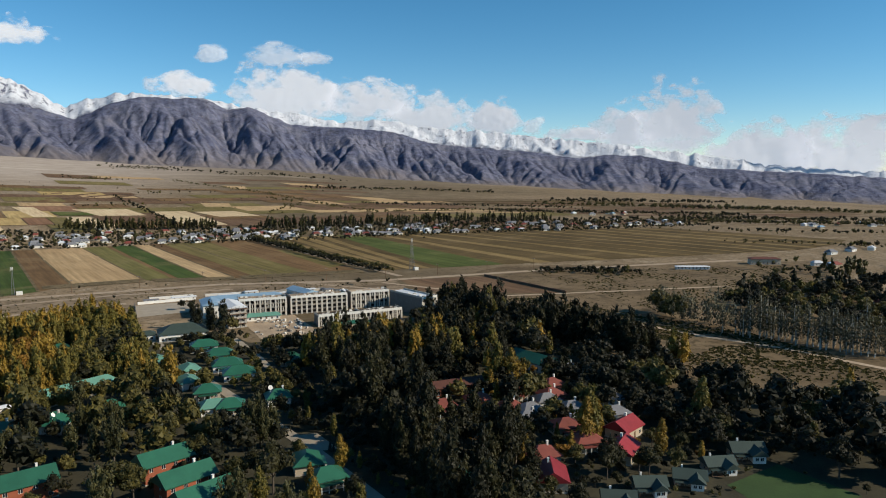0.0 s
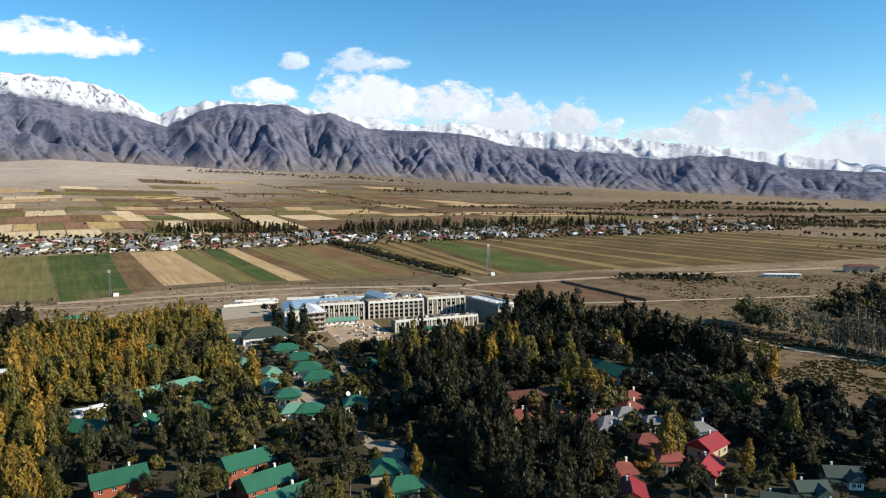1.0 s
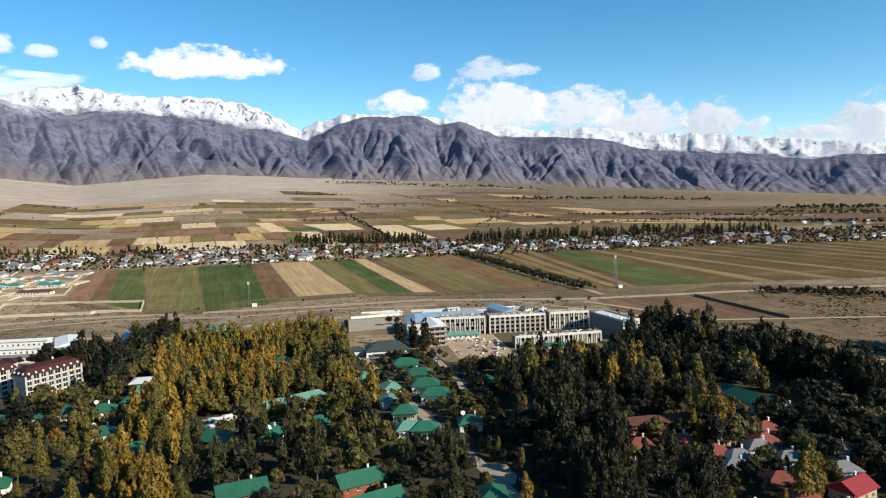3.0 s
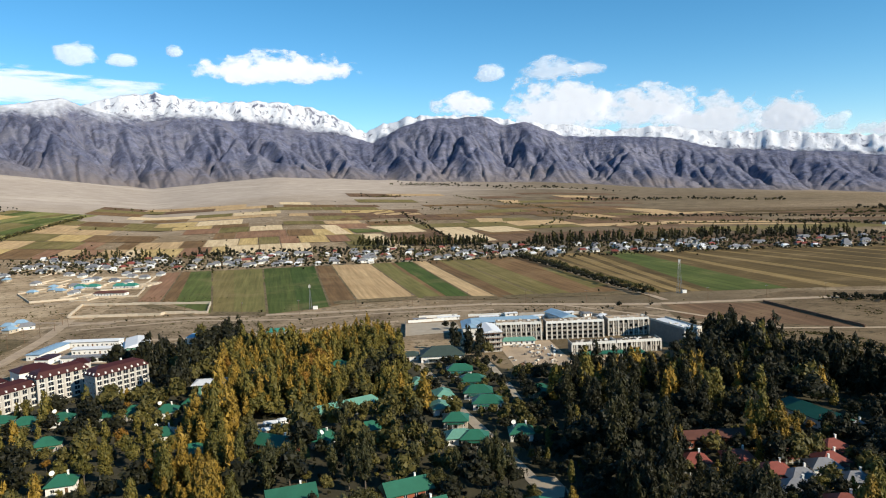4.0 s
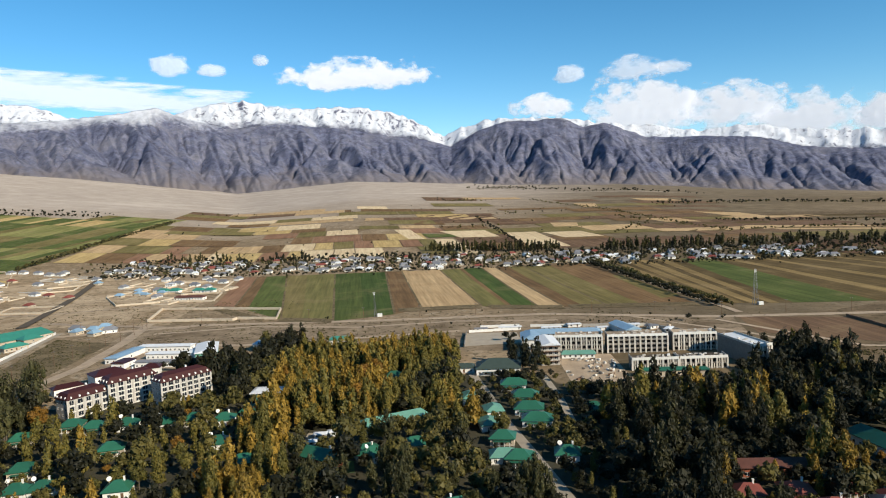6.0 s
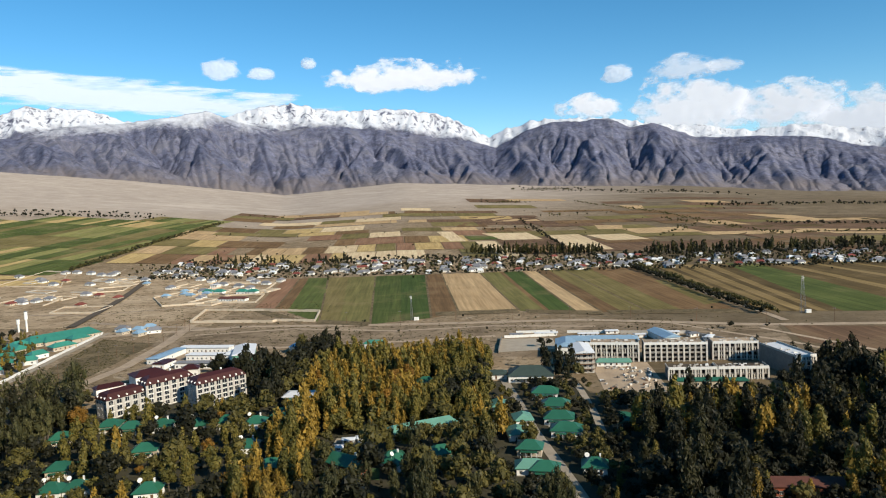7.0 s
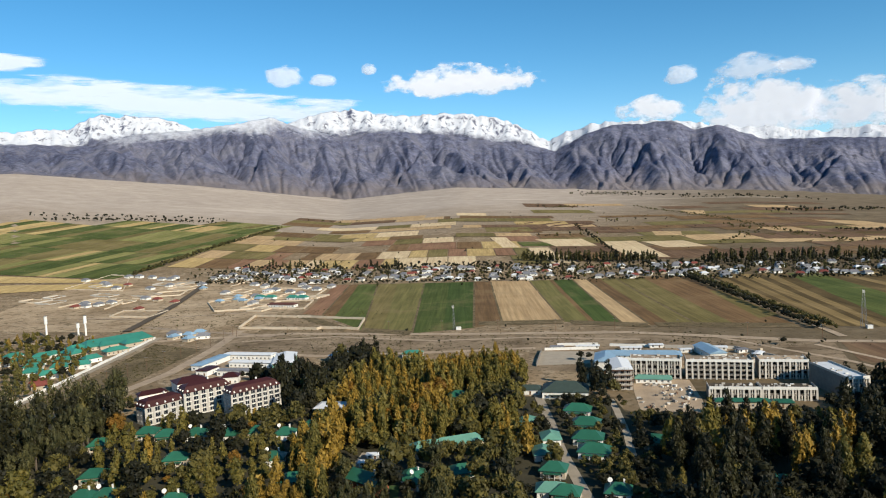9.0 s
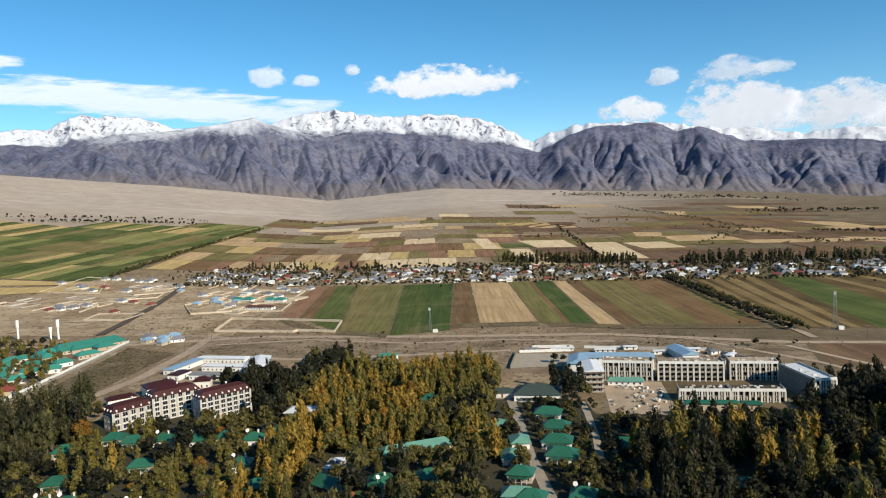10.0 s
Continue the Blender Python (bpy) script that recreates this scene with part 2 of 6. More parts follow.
def eroded(z, rounds, power):
    """Rain wears valleys into the slope z (rows from foot to crest); the foot and the crest stay."""
    k, n = z.shape
    idx = np.arange(k * n).reshape(k, n)
    for turn in range(rounds):
        best, to = np.zeros((k, n)), idx.copy()
        for di in (-1, 0, 1):
            for dj in (-1, 0, 1):
                if di or dj:
                    i0, i1, j0, j1 = max(0, -di), k - max(0, di), max(0, -dj), n - max(0, dj)
                    s = (z[i0:i1, j0:j1] - z[i0 + di:i1 + di, j0 + dj:j1 + dj]) / math.hypot(di, dj)
                    m = s > best[i0:i1, j0:j1]
                    best[i0:i1, j0:j1][m] = s[m]
                    to[i0:i1, j0:j1][m] = idx[i0 + di:i1 + di, j0 + dj:j1 + dj][m]
        flat, down = z.ravel(), to.ravel().tolist()
        order = np.argsort(flat).tolist()
        area = [1.0] * (k * n)
        for c in reversed(order):
            if down[c] != c:
                area[down[c]] += area[c]
        gentle = np.minimum(1.0, (1 - np.arange(k) / (k - 1)) * 6)[:, None]
        f = (power * np.sqrt(np.array(area).reshape(k, n)) * gentle).ravel().tolist()
        h = flat.tolist()
        for c in order:
            d = down[c]
            if d != c and c >= n and h[c] > h[d]:
                h[c] = (h[c] + f[c] * h[d]) / (1 + f[c])
        z = np.array(h).reshape(k, n)
        lap = np.zeros((k, n))
        lap[1:-1, 1:-1] = z[2:, 1:-1] + z[:-2, 1:-1] + z[1:-1, 2:] + z[1:-1, :-2] - 4 * z[1:-1, 1:-1]
        z = z + 0.012 * lap
    return z


def spur_field(azs, us, seed, gap, lean):
    """How near each place lies to a spur's ridge line: 1 on the ridge, 0 in the gully between two spurs."""
    g = random.Random(seed)
    start, tilt, a = [], [], azs[0] - 8.0
    while a < azs[-1] + 8.0:
        start.append(a)
        tilt.append(lean * g.uniform(0.35, 1.5))
        a += gap * g.uniform(0.55, 1.6)
    start, tilt = np.array(start), np.array(tilt)
    out = np.zeros((len(us), len(azs)))
    for i, u in enumerate(us):
        w = azs + np.array([gap * (0.26 * noise.fractal((x * 0.7 / gap, u * 2.2, seed), 0.9, 2.1, 4)) for x in azs])
        lines = np.sort(start + tilt * (1 - u))
        k = np.clip(np.searchsorted(lines, w), 1, len(lines) - 1)
        lo, up = w - lines[k - 1], lines[k] - w
        out[i] = 1 - 2 * np.minimum(lo, up) / np.maximum(lo + up, 0.05)
    return np.clip(out, 0, 1)


def mountain(name, ridge_az, ridge_el, r0, r1, r2, steps, da, material, seed, rounds, power, jag, spurs, label, foot=None):
    """A range as a height field: foot at r0, crest at r1, falling away to r2. Spurs run down from the crest, and rain
    cuts gullies into their flanks. jag: crest unevenness; spurs: their spacing and slant in degrees, and depth of the valleys."""
    gap, lean, deep = spurs
    azs = np.arange(ridge_az[0], ridge_az[-1], da)
    us = np.linspace(0, 1, steps)
    R = r0 + (r1 - r0) * us
    zr = np.array([O.z + r1 * math.tan(radians(np.interp(a, ridge_az, ridge_el) + jag * noise.fractal((a * 1.3, seed, 0), 0.8, 2.1, 5))) for a in azs])
    zf = np.array([height(*polar(a, r0)) - 14 if foot is None else O.z + r0 * math.tan(radians(foot(a))) for a in azs])
    main = spur_field(azs, us, int(seed * 10), gap, lean)
    side = spur_field(azs, us, int(seed * 10) + 1, gap * 0.36, -lean * 0.8)
    small = spur_field(azs, us, int(seed * 10) + 2, gap * 0.15, lean * 0.5)
    ridge = 0.62 * main + 0.25 * side * (0.4 + 0.6 * main) + (0.13 * small if rounds > 5 else 0.06)
    U = us[:, None]
    high = U ** 1.05
    low = high * (1 - deep) + deep * U ** 2.6
    lump = np.array([[noise.fractal((a * 0.35, u * 3.0, seed), 0.8, 2.1, 6) for a in azs] for u in us])
    Z = zf + (zr - zf) * (low + (high - low) * ridge * 1.12 + 0.07 * lump * np.minimum(1.0, 3 * U) * (1 - U) ** 0.5)
    Z = np.minimum(Z, zr[None, :] + 2)
    Z = eroded(Z, rounds, power)
    # Nothing before the crest may stand over it as seen from the plain.
    top = O.z + (zr - O.z)[None, :] * (R / r1)[:, None]
    Z = np.where(us[:, None] > 0.05, np.minimum(Z, top - (1 - us[:, None]) * 8), Z)
    Z[-1] = zr
    grade = np.clip((Z - zf) / (zr - zf), 0, 1)
    rows = [Z, (zr - 0.3 * (zr - zf))[None, :], (zr - 0.8 * (zr - zf))[None, :]]
    Z = np.concatenate(rows)
    R = np.r_[R, r1 + (r2 - r1) * 0.5, r2]
    verts = [(*polar(a, R[i]), Z[i, j]) for i in range(len(R)) for j, a in enumerate(azs)]
    n = len(azs)
    rise = np.concatenate([grade, np.ones((2, n))]).ravel().tolist()
    faces = [(i * n + j, (i + 1) * n + j, (i + 1) * n + j + 1, i * n + j + 1) for i in range(len(R) - 1) for j in range(n - 1)]
    ob = mesh_of(name, verts, [f[::-1] for f in faces], material, True)
    ob.data.attributes.new("rise", "FLOAT", "POINT").data.foreach_set("value", rise)
    return tagged(ob, label, "mountain", kind="structure")


FRONT_AZ = [-75, -50, -40, -35.4, -32.2, -28.2, -25.1, -22.4, -20.2, -17.6, -15, -13.2, -10.9, -8.1, -5.2, -2.2, -0.2, 2.1, 4.2, 6.4, 8.6,
            10.2, 11.8, 13.3, 15, 17.7, 22.9, 25.8, 29.1, 33.7, 37.7, 39.7, 42.4, 45, 47, 51, 54.6, 59, 80]
FRONT_EL = [5, 5.5, 5.3, 5.1, 5.9, 6.2, 6.6, 7.0, 6.2, 5.4, 5.6, 5.8, 5.4, 5.1, 4.4, 4.1, 3.4, 4.6, 5.2, 5.1, 5.2,
            4.4, 4.6, 4.0, 3.3, 3.2, 2.8, 1.9, 1.5, 1.2, 0.6, 0.9, 0.8, 0.3, -0.2, -0.4, -0.6, -0.9, -1.0]
SNOW_AZ = [-75, -50, -39.9, -36.5, -34.5, -32.9, -30.6, -28.2, -25, -21.3, -18.1, -16, -13.4, -11.1, -7.6, -4.2, -2.8, -0.8, 0.4, 2.9, 5.6, 9,
           12, 15.1, 18.3, 22.1, 26.3, 30.5, 33.1, 37, 40.6, 44.9, 47.8, 52.2, 59, 80]
SNOW_EL = [6, 6.5, 6.1, 6.4, 7.3, 7.2, 7.1, 6.3, 6.5, 6.6, 7.3, 7.5, 6.9, 6.8, 6.8, 6.1, 5.5, 4.2, 4.8, 5.4, 5.4, 5.1,
           4.5, 4.2, 3.6, 3.7, 3.0, 2.8, 2.5, 2.1, 1.7, 1.0, 0.7, -0.1, -0.5, -0.6]
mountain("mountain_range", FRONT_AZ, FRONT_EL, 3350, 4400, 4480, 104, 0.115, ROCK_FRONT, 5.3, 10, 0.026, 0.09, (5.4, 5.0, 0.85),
         "bare mountain range cut by gullies, haze tinted into its rock, dusted with snow")
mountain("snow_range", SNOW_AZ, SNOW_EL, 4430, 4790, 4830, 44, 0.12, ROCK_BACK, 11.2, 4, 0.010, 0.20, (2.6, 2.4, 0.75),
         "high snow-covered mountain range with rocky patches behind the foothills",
         foot=lambda a: min(np.interp(a, FRONT_AZ, FRONT_EL), np.interp(a, SNOW_AZ, SNOW_EL)) - 0.7)

# ---- more materials ----
GREEN_ROOF = plain("green_metal_roof", (0.022, 0.108, 0.064), 0.42, 0.22, 0.25, 0.0, 0.5)
TEAL_ROOF = plain("teal_metal_roof", (0.040, 0.205, 0.148), 0.42, 0.2, 0.25, 0.0, 0.5)
PALE_GREEN = plain("sunbleached_green_roof", (0.11, 0.25, 0.19), 0.5, 0.2, 0.3)
RED_ROOF = plain("red_tile_roof", (0.23, 0.022, 0.028), 0.6, 0.25, 0.5)
RUST_ROOF = plain("terracotta_roof", (0.19, 0.052, 0.038), 0.7, 0.25, 0.5)
GREY_ROOF = plain("grey_slate_roof", (0.17, 0.17, 0.18), 0.7, 0.25, 0.4)
SLATE_ROOF = plain("grey_green_shingle_roof", (0.042, 0.060, 0.050), 0.6, 0.2, 0.4)
BURGUNDY = plain("burgundy_roof", (0.046, 0.012, 0.010), 0.5, 0.2, 0.4)
BLUE_ROOF = plain("pale_blue_metal_roof", (0.22, 0.33, 0.43), 0.4, 0.2, 0.2, 0.0, 0.5)
WHITE_ROOF = plain("white_roof_membrane", (0.60, 0.61, 0.62), 0.7, 0.1, 0.3)
HOTEL_WALL = plain("hotel_plaster", (0.43, 0.40, 0.355), 0.85, 0.14, 0.3)
WHITE = plain("white_plaster", (0.70, 0.68, 0.63), 0.85, 0.12, 0.3)
CREAM = plain("cream_plaster", (0.42, 0.35, 0.26), 0.85, 0.18, 0.3)
ORANGE = plain("orange_brick", (0.28, 0.085, 0.045), 0.85, 0.2, 0.6)
PALECON = plain("pale_facade_concrete", (0.54, 0.50, 0.435), 0.9, 0.22, 0.35)
BRICK_ROOF = plain("dull_brick_red_roof", (0.115, 0.045, 0.032), 0.75, 0.25, 0.5)
CONCRETE = plain("raw_concrete", (0.42, 0.385, 0.335), 0.9, 0.26, 0.35)
SHADECON = plain("interior_shade_concrete", (0.050, 0.044, 0.038), 0.95, 0.3, 0.4)
# Grey block, and the darkened colour of walls turned from the sun.
BLOCK_SHADE = plain("grey_block_and_shade", (0.17, 0.150, 0.128), 0.95, 0.3, 0.5)
EARTH = plain("bare_earth", (0.335, 0.250, 0.168), 0.95, 0.42, 0.09)
TRODDEN = soil("trodden_soil_and_dry_weeds", (0.32, 0.238, 0.154), (0.138, 0.097, 0.058), (0.075, 0.054, 0.029))
CLAY = plain("clay_wall", (0.52, 0.43, 0.32), 0.95, 0.2, 0.3)
ASPHALT = plain("worn_asphalt", (0.17, 0.155, 0.135), 0.9, 0.2, 0.2)
PAVING = plain("pale_paving", (0.34, 0.285, 0.215), 0.9, 0.22, 0.2)
DARKROAD = plain("dark_asphalt", (0.095, 0.075, 0.055), 0.95, 0.2, 0.2, 0.0, 0.1)
GLASS = plain("dark_window_glass", (0.018, 0.022, 0.028), 0.12, 0.2, 0.4, 0.0, 0.6)
BARK = plain("grey_bark", (0.10, 0.080, 0.062), 0.95, 0.3, 1.5)
PALEBARK = plain("pale_bark", (0.46, 0.43, 0.37), 0.95, 0.25, 1.5)
STEEL = plain("galvanised_steel", (0.25, 0.25, 0.25), 0.45, 0.15, 0.5, 0.7)
WOOD = plain("brown_timber", (0.15, 0.085, 0.05), 0.8, 0.25, 0.8)
FLOORMAT = plain("leaf_litter_and_grass", (0.055, 0.048, 0.026), 0.95, 0.45, 0.12)
LAWN = plain("green_lawn", (0.038, 0.072, 0.020), 0.95, 0.3, 0.15)
PEAT = soil("brown_scrub_plot", (0.19, 0.140, 0.078), (0.105, 0.078, 0.040), (0.050, 0.042, 0.020), 1.6)
DUST = soil("dusty_pale_soil", (0.46, 0.345, 0.222), (0.245, 0.170, 0.098), (0.120, 0.088, 0.045), 0.8)

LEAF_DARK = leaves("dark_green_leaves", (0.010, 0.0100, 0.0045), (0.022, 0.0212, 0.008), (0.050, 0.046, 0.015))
LEAF_MID = leaves("olive_green_leaves", (0.022, 0.0215, 0.006), (0.058, 0.053, 0.015), (0.132, 0.108, 0.028))
LEAF_PLUME = leaves("feathery_grey_green_leaves", (0.020, 0.021, 0.008), (0.050, 0.049, 0.018), (0.108, 0.098, 0.034))
LEAF_OLIVE = leaves("yellowing_leaves", (0.046, 0.044, 0.010), (0.112, 0.097, 0.021), (0.205, 0.155, 0.032))
LEAF_GOLD = leaves("golden_leaves", (0.092, 0.062, 0.011), (0.222, 0.142, 0.023), (0.37, 0.232, 0.038))
LEAF_RUST = leaves("orange_leaves", (0.105, 0.056, 0.009), (0.195, 0.098, 0.015), (0.285, 0.148, 0.022))
LEAF_BLUE = leaves("blue_green_needles", (0.016, 0.023, 0.018), (0.036, 0.050, 0.040), (0.075, 0.092, 0.075))
LEAF_PALE = leaves("thin_grey_green_leaves", (0.050, 0.050, 0.030), (0.105, 0.098, 0.058), (0.17, 0.15, 0.095))

F_STRAW = crop("straw_streaked_field", (0.150, 0.100, 0.040), (0.250, 0.172, 0.072))
F_LIME = crop("yellow_green_field", (0.150, 0.150, 0.046), (0.25, 0.228, 0.080))
F_SCRUB = soil("brown_dry_grassland", (0.200, 0.142, 0.082), (0.106, 0.073, 0.040), (0.055, 0.042, 0.021), 1.1)

F_TAN = crop("beige_stubble", (0.36, 0.238, 0.120), (0.50, 0.345, 0.182))
F_TAN2 = crop("pale_straw_field", (0.50, 0.37, 0.215), (0.64, 0.49, 0.30))
F_HAY = crop("mown_hay_field", (0.120, 0.110, 0.036), (0.185, 0.158, 0.056))
F_LUSH = crop("lush_green_field", (0.038, 0.062, 0.014), (0.074, 0.100, 0.026))
F_BROWN = crop("brown_ploughed_field", (0.116, 0.069, 0.032), (0.202, 0.120, 0.056))
F_DARK = crop("dark_fallow_field", (0.104, 0.061, 0.035), (0.178, 0.108, 0.062))
F_RUST = crop("reddish_ploughed_field", (0.185, 0.098, 0.055), (0.275, 0.152, 0.088))
F_GREEN = crop("green_crop_field", (0.052, 0.070, 0.017), (0.106, 0.122, 0.034))
F_OLIVE = crop("olive_grass_field", (0.122, 0.098, 0.034), (0.205, 0.162, 0.062))
F_GOLD = crop("golden_stubble_field", (0.38, 0.262, 0.108), (0.50, 0.36, 0.155))
F_WIDE = crop("brown_striped_field", (0.066, 0.045, 0.018), (0.132, 0.089, 0.036))

# ---- fields, roads and plots ----


def drape(x, y, lift):
    """Where a thin layer of land lies; a little higher far out, over the coarser ground."""
    return height(x, y) + lift + (0.4 if math.hypot(x - O.x, y - O.y) > 850 else 0.0)


def sheet(name, corners, material, lift, label, category, cell=35.0):
    """A four-cornered piece of land laid over the ground."""
    a, b, c, d = [Vector((x, y, 0)) for x, y in corners]
    n = max(1, int(max((b - a).length, (c - d).length) / cell))
    k = max(1, int(max((d - a).length, (c - b).length) / cell))
    verts, faces = [], []
    for j in range(k + 1):
        for i in range(n + 1):
            p = (a.lerp(b, i / n)).lerp(d.lerp(c, i / n), j / k)
            verts.append((p.x, p.y, drape(p.x, p.y, lift)))
    w = n + 1
    faces = [(j * w + i, j * w + i + 1, (j + 1) * w + i + 1, (j + 1) * w + i) for j in range(k) for i in range(n)]
    return tagged(mesh_of(name, verts, faces, material), label, category, kind="structure")


LAID = []


def lane(name, pts, width, material, lift, label, category="road"):
    """A road as one strip along a line."""
    LAID.append(name)
    lift += 0.007 * len(LAID)
    P = [Vector((x, y, 0)) for x, y in pts]
    Q = []
    for a, b in zip(P, P[1:]):
        n = max(1, int((b - a).length / 25))
        Q += [a.lerp(b, i / n) for i in range(n)]
    Q.append(P[-1])
    verts = []
    for i, p in enumerate(Q):
        t = (Q[min(i + 1, len(Q) - 1)] - Q[max(i - 1, 0)]).normalized()
        s = Vector((-t.y, t.x, 0)) * width / 2 * (1 + 0.12 * noise.noise((p.x * 0.08, p.y * 0.08, 3)))
        for q in (p - s, p + s):
            verts.append((q.x, q.y, drape(q.x, q.y, lift)))
    faces = [(2 * i, 2 * i + 2, 2 * i + 3, 2 * i + 1) for i in range(len(Q) - 1)]
    return tagged(mesh_of(name, verts, faces, material), label, category, kind="structure")


def polygon(name, pts, material, lift, label, category):
    me = bpy.data.meshes.new(name)
    bm = bmesh.new()
    f = bm.faces.new([bm.verts.new((x, y, lift)) for x, y in pts])
    f.normal_update()
    if f.normal.z < 0:
        f.normal_flip()
    bmesh.ops.triangulate(bm, faces=[f])
    for f in bm.faces:
        f.normal_update()
        if f.normal.z < 0:
            f.normal_flip()
    bm.to_mesh(me)
    me.materials.append(material)
    return tagged(new(name, me), label, category, kind="structure")


polygon("woodland_floor", [(-290, 345), (-225, 355), (-175, 385), (-170, 462), (-18, 440), (-12, 392), (40, 388), (44, 364), (82, 360), (146, 366),
                           (172, 410), (205, 330), (205, 225), (198, 205), (236, 172), (258, 148), (345, 112), (345, 30), (-330, 30), (-300, 240)],
        FLOORMAT, 0.05, "shady woodland floor of leaf litter and grass", "ground")

polygon("bare_ground", [(-282, 520), (-240, 498), (-100, 505), (-12, 515), (-10, 455), (44, 440), (160, 430), (190, 470), (200, 525), (60, 566), (-80, 572), (-235, 585), (-290, 600)],
        TRODDEN, 0.06, "pale bare trodden ground between wood and fields", "ground")

# Long strips between the road and the village.
TOP = [-300, -278, -238, -173, -105, -83, -32, 24, 42, 78, 164]
BOT = [-259, -234, -166, -116, -65, -42, 13, 64, 84, 122, 196]
TOPY = [936, 936, 935, 934, 933, 933, 932, 932, 932, 934, 930]
BOTY = [702, 692, 604, 584, 606, 628, 628, 600, 606, 602, 592]
for i, f0, f1, mat, word in [(0, 0, 1, F_RUST, "reddish-brown ploughed"), (1, 0, 0.3, F_BROWN, "narrow brown"), (1, 0.3, 1, F_GREEN, "green and tan cropped"), (2, 0, 0.42, F_OLIVE, "olive-tan stubble"),
                             (2, 0.42, 1, F_HAY, "tan-green mown"), (3, 0, 0.5, F_GREEN, "fresh green"), (3, 0.5, 1, F_LUSH, "dark fresh green"), (4, 0, 1, F_BROWN, "brown ploughed"), (5, 0, 1, F_TAN, "pale beige stubble"),
                             (6, 0, 0.46, F_HAY, "olive-green grass"), (6, 0.46, 0.56, F_BROWN, "narrow brown"), (6, 0.56, 1, F_LUSH, "dull green"), (7, 0, 1, F_TAN, "narrow beige"), (8, 0, 0.45, F_BROWN, "brown"),
                             (8, 0.45, 1, F_OLIVE, "olive-brown"), (9, 0, 0.4, F_OLIVE, "olive"), (9, 0.4, 1, F_BROWN, "brown fallow")]:
    ends = [(a[i] + (a[i + 1] - a[i]) * f, b[i] + (b[i + 1] - b[i]) * f) for a, b in ((BOT, BOTY), (TOP, TOPY)) for f in (f0, f1)]
    sheet("field", [ends[0], ends[1], ends[3], ends[2]], mat, 0.12, word + " field strip beside the village road", "field")
    if f0 == 0 and i:
        lane("field_edge", [(BOT[i], BOTY[i] + 2), (TOP[i], TOPY[i] - 2)], 2.2, PEAT, 0.16, "weedy strip between two fields", "field")
for x0, y0, x1, y1 in [(-166, 610, -116, 592), (-62, 632, 13, 634), (20, 630, 84, 610), (90, 612, 196, 598), (-250, 690, -180, 612)]:
    sheet("weed_strip", [(x0, y0 - 16), (x1, y1 - 16), (x1 - 2, y1 + 4), (x0 - 2, y0 + 4)], PEAT, 0.3, "dark weeds along the foot of the fields", "ground")
sheet("field", [(168, 800), (180, 800), (196, 640), (176, 628)], F_OLIVE, 0.2, "green sliver of grass beside the tree-lined lane", "field")
# The wide field right of the lane: long strips that fan out to the east.
FAR_X = [196, 285, 318, 410, 498, 627, 720, 790]
FAR_Y = [934, 932, 936, 950, 930, 884, 842, 806]
LOW_X = [214, 270, 332, 519, 600, 702, 790, 850]
LOW_Y = [588, 577, 569, 535, 524, 512, 532, 560]
cuts = [196, 206, 214, 226, 232, 246, 256, 268, 285, 319, 336, 344, 368, 376, 402, 410, 440, 446, 478, 486, 520, 528, 560, 572, 604, 614, 646, 660, 690, 702, 738, 750, 790]
for k, (x0, x1) in enumerate(zip(cuts, cuts[1:])):
    m, word = [(F_STRAW, "straw-coloured"), (F_WIDE, "dark brown")][k % 2]
    if x0 == 285:
        m, word = F_GREEN, "green wedge-shaped"
    q = [(np.interp(x, FAR_X, px), np.interp(x, FAR_X, py)) for px, py in ((LOW_X, LOW_Y), (FAR_X, FAR_Y)) for x in (x0, x1)]
    sheet("field", [q[0], q[1], q[3], q[2]], m, 0.16, word + " strip of the wide eastern field", "field")

# A patchwork of small fields on the rising ground beyond the village.
rng = random.Random(5)
LEAN = math.tan(radians(-8.5))


def patchwork(x0, x1, y0, y1, palette, wide, deep, keep):
    y = y0
    while y < y1:
        dy = rng.uniform(*deep)
        x = x0
        while x < x1:
            dx = rng.uniform(*wide)
            mat, word = rng.choice(palette)
            if rng.random() < keep:
                ends = [(x, y), (x + dx - 2, y), (x + dx - 2, y + dy - 3), (x, y + dy - 3)]
                sheet("field", [(px + LEAN * (py - 1000), py) for px, py in ends], mat, 0.3, word + " field in a patchwork on the plain", "field", 50)
            x += dx
        y += dy


PAL_L = [(F_TAN, "beige stubble"), (F_TAN2, "pale straw"), (F_OLIVE, "olive grass"), (F_RUST, "reddish ploughed"), (F_TAN, "beige stubble"), (F_BROWN, "brown ploughed"),
         (F_GOLD, "golden stubble")]
PAL_R = [(F_BROWN, "brown fallow"), (F_DARK, "dark fallow"), (F_BROWN, "brown fallow"), (F_DARK, "dark fallow"), (F_DARK, "dark fallow"), (F_TAN, "beige"), (F_OLIVE, "olive-brown")]
patchwork(-640, 30, 1110, 1330, PAL_L, (26, 60), (100, 130), 0.95)
patchwork(-650, 30, 1340, 1640, PAL_L, (40, 110), (60, 120), 0.9)
patchwork(-640, 120, 1650, 2150, PAL_R + PAL_L, (90, 200), (60, 120), 0.75)
patchwork(100, 900, 1900, 2500, PAL_R, (120, 260), (60, 130), 0.5)
patchwork(40, 760, 1130, 1900, PAL_R, (90, 210), (60, 120), 0.75)
sheet("field", [(120, 1150), (178, 1150), (150, 1420), (84, 1420)], F_TAN2, 0.4, "pale straw field lying beyond the poplars", "field")
